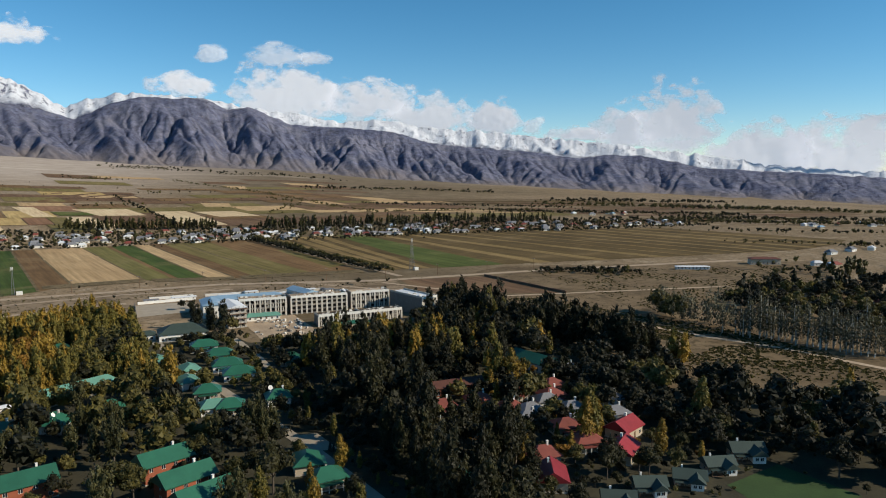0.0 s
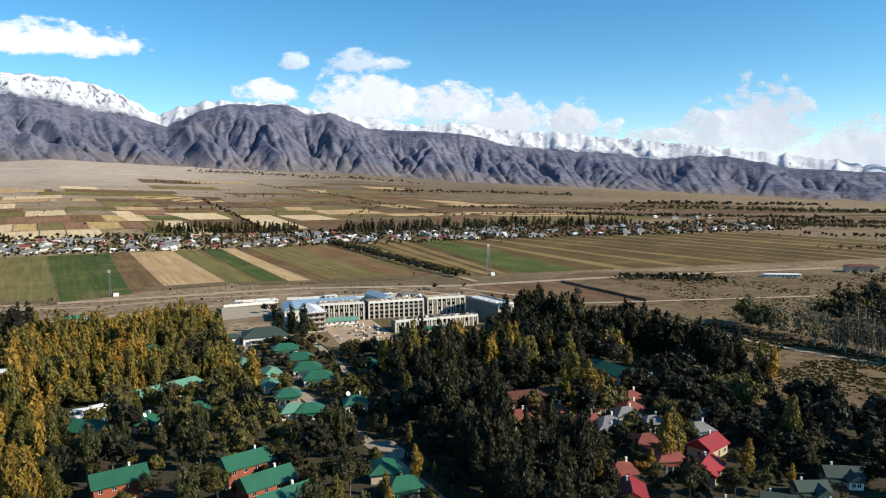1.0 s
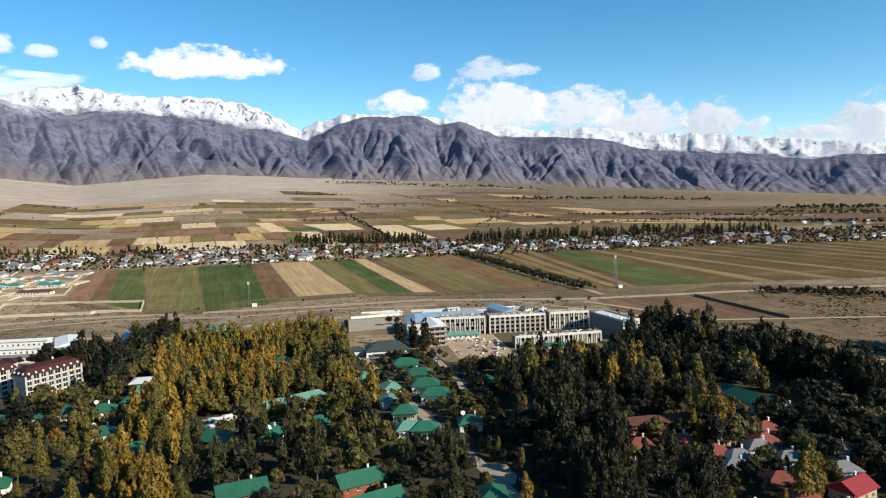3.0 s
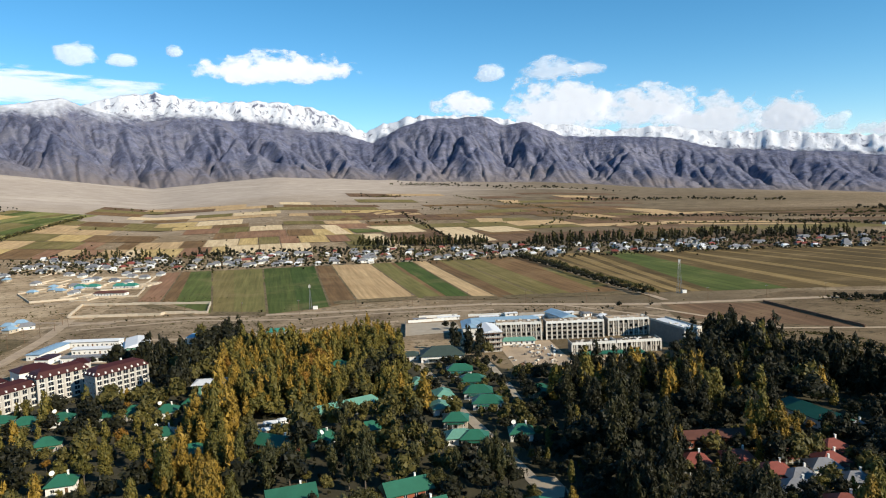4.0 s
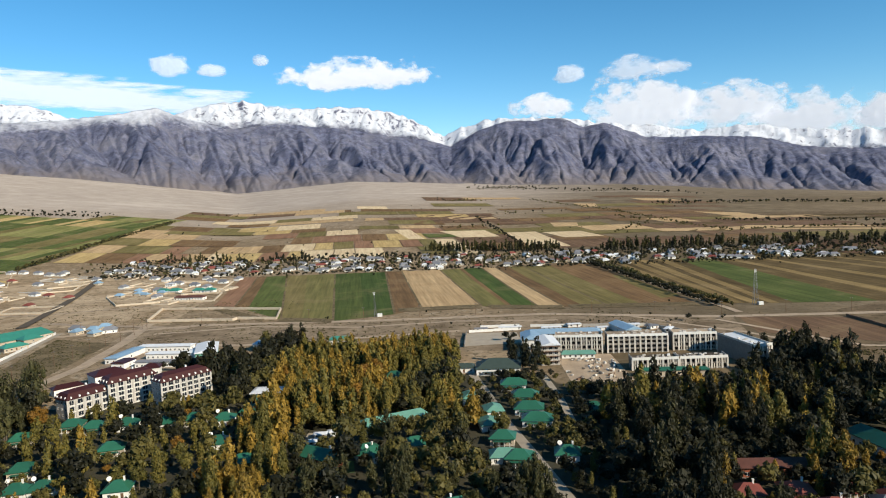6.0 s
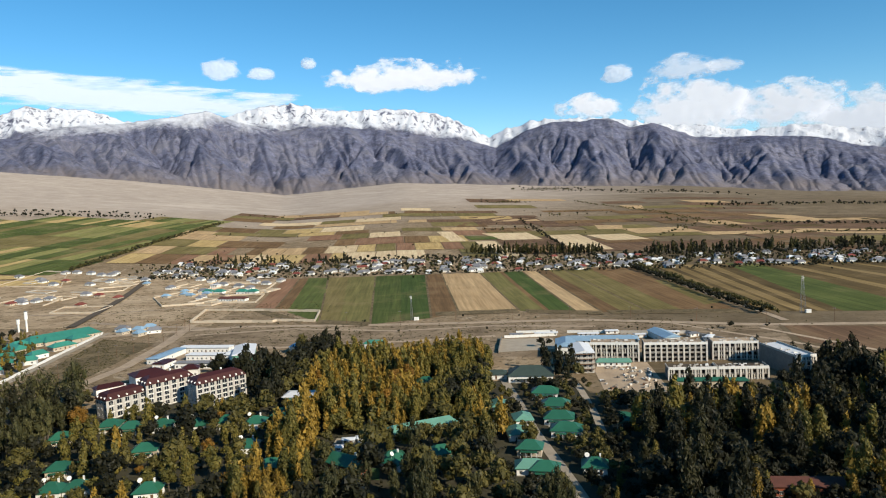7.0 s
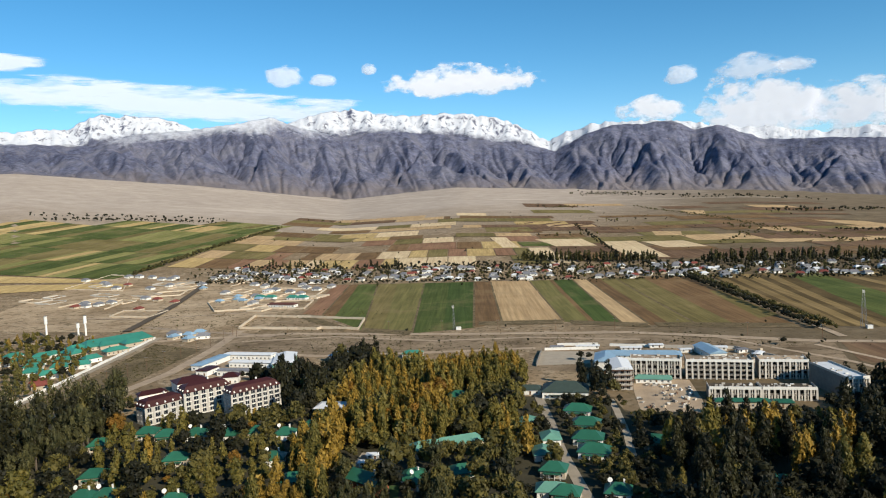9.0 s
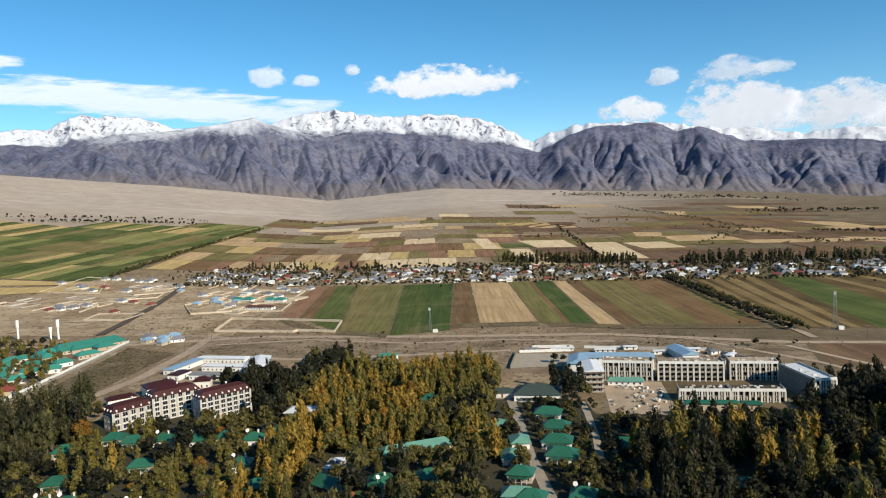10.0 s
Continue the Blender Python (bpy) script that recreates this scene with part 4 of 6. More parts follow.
for x, y, a in [(-72, 284, 8), (-71, 293, 5), (-65, 296, 20), (-60, 288, 70)]:
    house("shed", 5, 3, 2.3, 0.5, 1, WHITE_ROOF, WHITE, "small white-roofed shed in a yard", "shed", pose(x, y, 0, 0, 0, a), chimney=False)


# ---- hotel with burgundy mansard roofs ----


def mansard(L, W, z, h, inset):
    bm = bmesh.new()
    o = 0.5
    ring = lambda d, zz: [bm.verts.new(p) for p in ((-L / 2 - d, -W / 2 - d, zz), (L / 2 + d, -W / 2 - d, zz), (L / 2 + d, W / 2 + d, zz), (-L / 2 - d, W / 2 + d, zz))]
    a, b, c = ring(o, z - 0.25), ring(o, z), ring(-inset, z + h)
    d0, d1 = bm.verts.new((-L / 2 + W * 0.45, 0, z + h + 1.3)), bm.verts.new((L / 2 - W * 0.45, 0, z + h + 1.3))
    bm.faces.new(a[::-1])
    for p, q in ((a, b), (b, c)):
        for i in range(4):
            bm.faces.new((p[i], p[(i + 1) % 4], q[(i + 1) % 4], q[i]))
    for f in ((c[0], c[1], d1, d0), (c[2], c[3], d0, d1), (c[1], c[2], d1), (c[3], c[0], d0)):
        bm.faces.new(f)
    return bm


def dormer_bm():
    bm = cuboid(bmesh.new(), -0.75, -0.3, 0, 0.75, 1.6, 1.5)
    v = [bm.verts.new(p) for p in ((-0.95, -0.45, 1.5), (0.95, -0.45, 1.5), (0.95, 1.7, 1.5), (-0.95, 1.7, 1.5), (0, -0.45, 2.2), (0, 1.7, 2.2))]
    for f in ((0, 1, 4), (3, 5, 2), (0, 4, 5, 3), (1, 2, 5, 4), (3, 2, 1, 0)):
        bm.faces.new([v[i] for i in f])
    return bm


dm = bpy.data.meshes.new("dormer")
_bm = dormer_bm()
_bm.to_mesh(dm)
_bm.free()
dm.materials.append(WHITE)


def hotel(corner, far, depth, eave, floors, bays, gable_bays, label):
    """One block of the hotel: its long front runs from corner to far."""
    a, b = Vector((*corner, 0)), Vector((*far, 0))
    L, ang = (b - a).length, math.degrees(math.atan2(b.y - a.y, b.x - a.x))
    n = Vector((-(b - a).y, (b - a).x, 0)).normalized()
    c = (a + b) / 2 + n * depth / 2
    e = thing("hotel", label, "hotel", pose(c.x, c.y, 0, 0, 0, ang), "hotel blocks")
    wall = part("wall", block(-L / 2, -depth / 2, 0, L / 2, depth / 2, eave - 0.25), HOTEL_WALL, e, "off-white plastered wall")
    roof = part("roof", mansard(L, depth, eave, 2.7, 1.7), BURGUNDY, e, "burgundy mansard roof")
    for i in range(bays + 1):
        x = -L / 2 + i * L / bays
        part("pilaster", block(x - 0.42, -depth / 2 - 0.32, 0, x + 0.42, -depth / 2 + 0.05, eave - 0.3), HOTEL_WALL, e)
    for f in range(floors):
        z = 0.6 + f * (eave - 0.6) / floors
        part("string_course", block(-L / 2 - 0.15, -depth / 2 - 0.18, z - 0.35, L / 2 + 0.15, -depth / 2 + 0.04, z - 0.12), WHITE, wall)
        for i in range(bays):
            part("window", WIN_L if i % 3 == 1 else WIN_H, None, wall, m=pose(-L / 2 + (i + 0.5) * L / bays, -depth / 2 - 0.01, z + 0.3))
            part("window", WIN_T, None, wall, m=pose(-L / 2 + (i + 0.5) * L / bays, depth / 2 + 0.01, z + 0.5, 0, 0, 180))
        for s in (-1, 1):
            for i in range(gable_bays):
                part("window", WIN_S, None, wall, m=pose(s * (L / 2 + 0.01), -depth / 2 + (i + 0.5) * depth / gable_bays, z + 0.6, 0, 0, 90 * s))
    for i in range(bays):
        part("dormer", dm, None, roof, "white dormer", m=pose(-L / 2 + (i + 0.5) * L / bays, -depth / 2 - 0.1, eave + 0.15) @ Matrix.Scale(0.55, 4))
    for i in range(gable_bays):
        part("dormer", dm, None, roof, "white dormer", m=pose(-L / 2 - 0.1, -depth / 2 + (i + 0.5) * depth / gable_bays, eave + 0.15, 0, 0, -90) @ Matrix.Scale(0.55, 4))
    bm = block(L * 0.1, 0.2, eave + 2.6, L * 0.1 + 0.8, 1.2, eave + 5.0)
    part("chimney", bm, WHITE, roof)
    return e


hotel((-165, 349), (-146.5, 371), 11, 13.6, 5, 8, 3, "five-storey white hotel block with a burgundy mansard roof")
hotel((-194, 351), (-177, 371), 11, 13.6, 5, 6, 3, "five-storey white hotel block standing back from its neighbour")
hotel((-207, 334), (-195, 353), 11, 10.4, 3, 5, 3, "lower white hotel block with a burgundy mansard roof")


# ---- building site: concrete frames with white parapets ----


def frame_block(corner, far, depth, floors, bays, style, label, left_open=False, high=3.35, top=None):
    """An unfinished concrete block. style: windowed, or open decks above."""
    a, b = Vector((*corner, 0)), Vector((*far, 0))
    L, ang = (b - a).length, math.degrees(math.atan2(b.y - a.y, b.x - a.x))
    e = thing("unfinished_building", label, "building", pose(a.x, a.y, 0, 0, 0, ang), "building site blocks")
    H = floors * high
    for f in range(floors + 1):
        part("floor_slab", block(0, 0.25, f * high - (0.22 if f else 0), L, depth, f * high + 0.06), (top or EARTH) if f == floors else CONCRETE, e)
    part("parapet", block(-0.2, -0.25, H - 0.35, L + 0.2, 0.05, H + 1.25), WHITE, e, "white-plastered parapet")
    part("parapet", block(-0.2, 0.05, H - 0.1, 0.05, depth, H + 1.0), CONCRETE, e)
    part("parapet", block(L - 0.05, 0.05, H - 0.1, L + 0.2, depth, H + 1.0), CONCRETE, e)
    part("back_wall", block(0, depth - 0.3, 0, L, depth + 0.05, H), CONCRETE, e)
    # Near-black wall that paints the interior's shade behind the openings.
    part("inner_wall", block(0.4, 3.4, 0.07, L - 0.4, 3.7, H - 0.25), SHADECON, e)
    for s in (0, 1):
        x = -0.1 if s == 0 else L - 0.2
        if not left_open:
            # Side walls get a darker colour that paints in their shade.
            part("side_wall", block(x, 0.3, 0, x + 0.3, depth - 0.3, H - 0.12), BLOCK_SHADE, e)
    for i in range(bays + 1):
        x = i * L / bays
        part("pier", block(x - 0.52, -0.1, 0, x + 0.52, 0.45, H - 0.1), PALECON, e)
    for f in range(floors):
        z = f * high
        if style == "open" and f >= floors - 2:
            part("railing", block(0, -0.05, z + 0.8, L, 0.02, z + 0.95), PALECON, e)
            continue
        part("spandrel", block(0, 0.16, z + 0.06, L, 0.36, z + 0.42), BLOCK_SHADE, e)
        part("lintel", block(0, 0.14, z + high - 0.40, L, 0.34, z + high - 0.23), BLOCK_SHADE, e)
        if style == "window":
            for i in range(bays):
                x = (i + 0.5) * L / bays
                if (i * 7 + f * 5 + int(a.x)) % 9 < 3:
                    continue
                part("mullion", block(x - 0.24, 0.02, z + 0.3, x + 0.24, 0.34, z + high - 0.3), PALECON, e)
    r = random.Random(int(a.x * 7))
    for k in range(bays * 2):
        x, y = r.uniform(1, L - 2), r.uniform(1, depth - 2)
        part("roof_stub", block(x, y, H, x + r.uniform(0.4, 2.2), y + r.uniform(0.4, 1.4), H + r.uniform(0.3, 1.1)), CONCRETE if k % 3 else WHITE, e)
    return e


frame_block((52.9, 432), (81.5, 428.2), 15, 4, 9, "window", "four-storey unfinished concrete block with rows of openings", high=2.75)
frame_block((85, 428), (121.6, 425), 15, 4, 11, "open", "four-storey unfinished concrete block with open decks", high=2.7)
frame_block((126, 428), (152, 426), 15, 4, 8, "window", "four-storey unfinished concrete block casting shade on its courtyard", high=2.6)
frame_block((89.6, 384), (115.2, 383), 11, 2, 9, "window", "low unfinished white block with a dark flat roof", high=3.15, top=DARKROAD)
frame_block((116.2, 383), (142.3, 382), 11, 2, 9, "window", "low unfinished white block joined to its twin", high=3.15, top=DARKROAD)
frame_block((157, 382), (168, 384.2), 37, 4, 4, "window", "long four-storey unfinished block with a white roof", high=2.9, top=WHITE_ROOF)
W = thing("unfinished_building", "narrow unfinished wing with a white metal roof and scaffolding", "building", pose(40.6, 404, 0, 0, 0, 2), "building site blocks")
part("wall", block(0, 0, 0, 11, 25, 12.0), CONCRETE, W)
part("roof", roof_bm(11, 25, 12.2, 1.5, 0.6, 0), WHITE_ROOF, W, "white metal roof", m=Matrix.Translation((5.5, 12.5, 0)))
for f in range(4):
    for i in range(3):
        part("window", WIN_T, None, W, m=pose(2.0 + i * 3.4, -0.01, 0.7 + f * 2.95))
    for i in range(6):
        part("window", WIN_S, None, W, m=pose(11.01, 2.4 + i * 4.0, 0.9 + f * 2.95, 0, 0, 90))
    part("scaffold_deck", block(-0.4, -1.6, 2.6 + f * 2.95, 11.4, -0.3, 2.75 + f * 2.95), WOOD, W)
for i in range(6):
    part("scaffold_pole", tube(bmesh.new(), (-0.3 + i * 2.32, -1.5, 0), (-0.3 + i * 2.32, -1.5, 13.2), 0.07, 0.07), STEEL, W)
bm = bmesh.new()
bmesh.ops.create_cone(bm, cap_ends=True, segments=20, radius1=1.1, radius2=1.1, depth=0.3, matrix=pose(5.5, -0.25, 11.2, 90))
part("round_window", bm, GLASS, W)
house("long_hall", 50, 12, 8.0, 2.2, 5, BLUE_ROOF, WHITE, "long hall with a pale blue metal roof behind the site", "building", pose(62, 463, 0, 0, 0, -4), chimney=False, floors=3)
house("long_hall", 12, 24, 8.4, 2.2, 4, BLUE_ROOF, WHITE, "blue-roofed end wing of the long hall", "building", pose(39, 452, 0, 0, 0, -4), chimney=False, floors=2)
house("warehouse", 11, 28, 4.5, 2.0, 0, BLUE_ROOF, WHITE, "warehouse with a pale blue gable roof and white ends", "building", pose(110, 490, 0, 0, 0, 12), chimney=False)
house("site_hut", 20, 7, 3.0, 1.6, 2, PALE_GREEN, WHITE, "long site hut with a green roof in the courtyard", "shed", pose(65, 421, 0, 0, 0, -6), chimney=False)
house("gallery", 26, 5, 3.6, 1.2, 2, GREEN_ROOF, CREAM, "low gallery with a green roof before the white blocks", "building", pose(103, 372, 0, 0, 0, -2), chimney=False)
house("gallery", 10, 5, 3.4, 1.2, 2, GREEN_ROOF, CREAM, "short gallery with a green roof before the white blocks", "building", pose(122, 371, 0, 0, 0, -2), chimney=False)
for x, y, L_, W_, a, mt in [(96, 500, 8, 4, 5, WHITE_ROOF), (118, 506, 12, 5, -5, WHITE_ROOF), (132, 498, 7, 5, 20, GREY_ROOF), (140, 486, 9, 4, 60, WHITE_ROOF), (60, 508, 14, 4, -3, WHITE_ROOF),
                            (30, 515, 16, 4, 0, WHITE_ROOF), (8, 514, 9, 4, 0, GREY_ROOF), (78, 516, 9, 4, 0, WHITE_ROOF)]:
    house("shed", L_, W_, 2.6, 0.5, 1, mt, WHITE, "low white shed in the builders' compound", "shed", pose(x, y, 0, 0, 0, a), chimney=False)
r = random.Random(8)
for k in range(64):
    x, y = r.uniform(54, 84), r.uniform(368, 416)
    if k > 45:
        x, y = r.uniform(92, 146), r.uniform(470, 504)
    e = thing("material_stack", "stack of building materials on the dusty courtyard", "building material", pose(x, y, 0.07, 0, 0, r.uniform(0, 180)), "material stacks")
    for _ in range(r.randint(2, 4)):
        dx, dy = r.uniform(-0.8, 0.8), r.uniform(-0.8, 0.8)
        part("pallet_load", block(dx, dy, 0, dx + r.uniform(0.5, 2.2), dy + r.uniform(0.4, 1.3), r.uniform(0.3, 1.4)), r.choice([CONCRETE, BLOCK_SHADE, CLAY, WOOD, BLOCK_SHADE, WHITE]), e)


# ---- walls, masts, poles ----


def wall_run(name, pts, h, w, material, label):
    e = thing(name, label, "wall", Matrix.Identity(4))
    for a, b in zip(pts, pts[1:]):
        a, b = Vector((*a, 0)), Vector((*b, 0))
        n = max(1, int((b - a).length / 14))
        for i in range(n):
            p, q = a.lerp(b, i / n), a.lerp(b, (i + 1) / n)
            ang = math.degrees(math.atan2(q.y - p.y, q.x - p.x))
            part("wall_panel", block(0.05, -w / 2, 0, (q - p).length - 0.05, w / 2, h * (1 + 0.08 * math.sin(i * 2.3))), material, e,
                 m=pose(p.x, p.y, height(p.x, p.y), 0, 0, ang))
    return e


wall_run("boundary_wall", [(-292, 622), (-307, 692), (-240, 677), (-179, 660), (-170, 607), (-208, 616), (-210, 610), (-250, 616), (-292, 622)], 2.2, 1.0, CLAY,
         "pale clay wall round an empty plot")
# Clay wall in dark brown all over, after its shadow side.
wall_run("boundary_wall", [(278, 511), (288, 407)], 2.0, 0.7, WOOD, "long clay wall on the bare plain, its shadow side painted dark brown")
# The wall's shadow side is put into its dark colour.
wall_run("boundary_wall", [(-5, 462), (-3, 508)], 2.4, 0.5, BLOCK_SHADE, "block wall beside a paved yard, darkened as on its shadow side")
wall_run("boundary_wall", [(-1, 511), (36, 513)], 2.0, 0.5, WHITE, "white wall behind a paved yard")
wall_run("boundary_wall", [(8, 527), (38, 526)], 2.0, 0.5, WHITE, "low white wall beside the dirt road")
wall_run("boundary_wall", [(46, 523), (84, 517)], 2.0, 0.5, WHITE, "low white wall of the builders' compound")
wall_run("boundary_wall", [(84, 514), (130, 508), (150, 476), (132, 468)], 2.4, 0.6, CONCRETE, "grey concrete wall behind the site")
wall_run("boundary_wall", [(-321, 360), (-322, 387), (-353, 580)], 1.8, 0.5, WHITE, "pale wall along a straight lane")


def lattice(x, y, H, w, label, white_base):
    e = thing("pylon", label, "pylon", pose(x, y, 0))
    for sx in (-1, 1):
        for sy in (-1, 1):
            part("leg", tube(bmesh.new(), (sx * w, sy * w, 0), (sx * w * 0.25, sy * w * 0.25, H), 0.14, 0.09), STEEL, e)
    for k in range(int(H / 3)):
        f0, f1 = 1 - 0.75 * k * 3 / H, 1 - 0.75 * (k + 1) * 3 / H
        for s in (-1, 1):
            part("brace", tube(bmesh.new(), (-w * f0, s * w * f0, k * 3), (w * f1, s * w * f1, k * 3 + 3), 0.06, 0.06, 4), STEEL, e)
            part("brace", tube(bmesh.new(), (s * w * f0, -w * f0, k * 3), (s * w * f1, w * f1, k * 3 + 3), 0.06, 0.06, 4), STEEL, e)
    if white_base:
        part("cabinet", block(2, -1.5, 0, 6, 1.5, 2.6), WHITE, e, "white equipment cabinet")
    for k in range(3):
        part("antenna", block(-0.9 + 0.7 * k, -0.6, H - 3, -0.6 + 0.7 * k, -0.4, H - 0.6), WHITE, e)
    return e


lattice(-81, 598, 22, 0.9, "slim pale lattice mast beside the fields", True)
lattice(238, 575, 30, 1.9, "tall steel lattice pylon by the road", True)
for x, y, h in [(-478, 598, 20), (-439, 602, 19), (-447, 602, 12)]:
    e = thing("water_tower", "slim white water tower on the plain", "tower", pose(x, y, 0), "water towers")
    part("shaft", tube(bmesh.new(), (0, 0, 0), (0, 0, h * 0.62), 0.9, 0.9, 12), WHITE, e)
    part("tank", tube(bmesh.new(), (0, 0, h * 0.62), (0, 0, h), 1.5, 1.5, 12), WHITE, e)
    part("cap", tube(bmesh.new(), (0, 0, h), (0, 0, h + 0.8), 1.55, 0.2, 12), STEEL, e)


def pole(m):
    e = thing("power_pole", "dark wooden power pole beside the road", "pole", m, "power poles")
    part("shaft", tube(bmesh.new(), (0, 0, 0), (0, 0, 10.5), 0.17, 0.11), WOOD, e)
    part("crossarm", block(-1.3, -0.09, 9.5, 1.3, 0.09, 9.7), STEEL, e)
    return e


pole = Stock(pole)
for k in range(15):
    x = -330 + k * 48
    y = np.interp(x, [-344, -230, -77, 65, 193, 353], [575, 600, 588, 585, 543, 528])
    pole(pose(x, float(y), 0))
for k in range(9):
    pole(pose(-290 + 2 * k, 420 + k * 20, 0))

# ---- trees ----
ICO = bmesh.new()
bmesh.ops.create_icosphere(ICO, subdivisions=1, radius=1)
ICO_V = np.array([v.co[:] for v in ICO.verts])
ICO_F = np.array([[v.index for v in f.verts] for f in ICO.faces])
ICO.free()


def crown_arrays(lobes, n, size, g, core=0.78, upright=0.5, every=1):
    """Leaf clumps spread over lobes (x, y, z, rx, rz), with a rough core inside each."""
    L = np.array(lobes, float)
    area = L[:, 3] * (L[:, 3] + L[:, 4])
    pick = g.choice(len(L), n, p=area / area.sum())
    d = g.normal(size=(n, 3))
    d /= np.linalg.norm(d, axis=1)[:, None]
    d[:, 2] = np.where(d[:, 2] < -0.35, -d[:, 2] * 0.6, d[:, 2])
    rad = np.stack([L[pick, 3], L[pick, 3], L[pick, 4]], 1)
    c = L[pick, :3] + d * rad * g.uniform(0.80, 1.13, (n, 1))
    nrm = d + g.normal(size=(n, 3)) * 0.55
    nrm /= np.linalg.norm(nrm, axis=1)[:, None]
    t = g.normal(size=(n, 3)) + np.array([0, 0, 2.6 * upright])
    t -= nrm * (t * nrm).sum(1)[:, None]
    t /= np.linalg.norm(t, axis=1)[:, None]
    b = np.cross(nrm, t)
    s = size * g.uniform(0.5, 1.35, (n, 1))
    t, b = t * (1 + 0.45 * upright), b * (1 - 0.35 * upright)
    q = [c + s * (t * g.uniform(0.7, 1.3, (n, 1)) + b * g.uniform(-0.4, 0.4, (n, 1))), c + s * (b * g.uniform(0.5, 1.1, (n, 1)) - t * g.uniform(0.2, 0.8, (n, 1)) + nrm * 0.2),
         c - s * (b * g.uniform(0.5, 1.1, (n, 1)) + t * g.uniform(0.2, 0.8, (n, 1)))]
    verts = np.stack(q, 1).reshape(-1, 3)
    faces = np.arange(3 * n).reshape(n, 3).tolist()
    vs, k = [verts], len(verts)
    for x, y, z, rx, rz in lobes[::every]:
        v = ICO_V * (core * g.uniform(0.82, 1.12, (len(ICO_V), 1))) * (rx, rx, rz) + (x, y, z)
        vs.append(v)
        faces += (ICO_F + k).tolist()
        k += len(v)
    return np.concatenate(vs), faces


def trunk_bm(h, r, limbs, g, spread):
    """A tapered trunk whose limbs grow out of its middle ring."""
    bm = bmesh.new()
    bend = g.normal(size=2) * 0.15
    rings = []
    for x, y, z, w in ((0, 0, -0.2, r), (bend[0], bend[1], h * 0.5, r * 0.72), (bend[0] * 1.6, bend[1] * 1.6, h, r * 0.28)):
        rings.append([bm.verts.new((x + w * math.cos(k * 2 * math.pi / 7), y + w * math.sin(k * 2 * math.pi / 7), z)) for k in range(7)])
    for p, q in zip(rings, rings[1:]):
        for k in range(7):
            bm.faces.new((p[k], p[(k + 1) % 7], q[(k + 1) % 7], q[k]))
    bm.faces.new(rings[2])
    for k in range(limbs):
        a0, b0 = rings[1][k % 7], rings[1][(k + 1) % 7]
        c0 = bm.verts.new((a0.co + b0.co) / 2 + Vector((0, 0, r * 1.4)))
        a = math.atan2(c0.co.y - bend[1], c0.co.x - bend[0])
        tip = bm.verts.new((spread * math.cos(a), spread * math.sin(a), h * 0.5 + spread * g.uniform(0.9, 1.8)))
        for f in ((a0, b0, tip), (b0, c0, tip), (c0, a0, tip)):
            bm.faces.new(f)
    return bm


def lobes_for(shape, H, g):
    if shape == "poplar":
        R, out = H * g.uniform(0.115, 0.15), []
        for k in range(6):
            f = (k + 0.5) / 6
            w = R * (0.55 + 1.0 * math.sin(math.pi * min(1, f * 0.9 + 0.16)) ** 0.8 * 0.62)
            out.append((g.normal() * R * 0.18, g.normal() * R * 0.18, H * (0.16 + 0.74 * f), w, H * 0.125))
        out.append((g.normal() * R * 0.2, g.normal() * R * 0.2, H * 0.93, R * 0.32, H * 0.08))
        return out
    if shape == "plume":
        out = []
        for k in range(8):
            a, r = k * 2.4, H * 0.20 * math.sqrt(k / 7)
            top = H * (0.96 - 0.20 * (k / 7) + g.uniform(-0.06, 0.04))
            for f, w in ((0.42, 0.070), (0.66, 0.078), (0.88, 0.058)):
                out.append((r * f * math.cos(a), r * f * math.sin(a), top * f, H * w, top * 0.16))
        return out
    if shape == "cone":
        return [(0, 0, H * (0.14 + 0.15 * k), H * 0.19 * (1 - k / 6.4), H * 0.115) for k in range(6)]
    out = [(0, 0, H * 0.58, H * 0.27, H * 0.27)]
    for k in range(7):
        a = k * 2.4 + g.uniform(-0.4, 0.4)
        r = H * g.uniform(0.17, 0.27)
        s = H * g.uniform(0.13, 0.20)
        out.append((r * math.cos(a), r * math.sin(a), H * g.uniform(0.40, 0.76), s, s * 0.9))
    out.append((g.normal() * 0.4, g.normal() * 0.4, H * 0.84, H * 0.15, H * 0.13))
    return out


TREES = {
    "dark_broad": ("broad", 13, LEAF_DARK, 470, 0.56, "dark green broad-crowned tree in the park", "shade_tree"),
    "mid_broad": ("broad", 12, LEAF_MID, 470, 0.55, "olive-green broad-crowned tree in the park", "park_tree"),
    "olive_broad": ("broad", 11.5, LEAF_OLIVE, 453, 0.54, "yellowing broad-crowned tree in autumn leaf", "autumn_tree"),
    "rust_broad": ("broad", 11.5, LEAF_RUST, 436, 0.52, "orange-leaved tree in full autumn colour", "maple_tree"),
    "gold_poplar": ("poplar", 14, LEAF_GOLD, 453, 0.53, "golden autumn poplar with a narrow crown", "golden_poplar"),
    "olive_poplar": ("poplar", 14, LEAF_OLIVE, 453, 0.53, "yellow-green poplar with a narrow crown", "yellow_poplar"),
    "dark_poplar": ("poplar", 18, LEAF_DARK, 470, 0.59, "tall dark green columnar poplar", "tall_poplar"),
    "mid_plume": ("plume", 17, LEAF_PLUME, 640, 0.50, "tall feathery grey-green poplar with many upright limbs", "feathery_poplar"),
    "spruce": ("cone", 8, LEAF_BLUE, 330, 0.5, "blue-green spruce in a garden", "spruce_tree"),
    "bare_poplar": ("poplar", 12, LEAF_PALE, 105, 0.42, "thin pale poplar almost bare of leaves", "bare_poplar"),
}


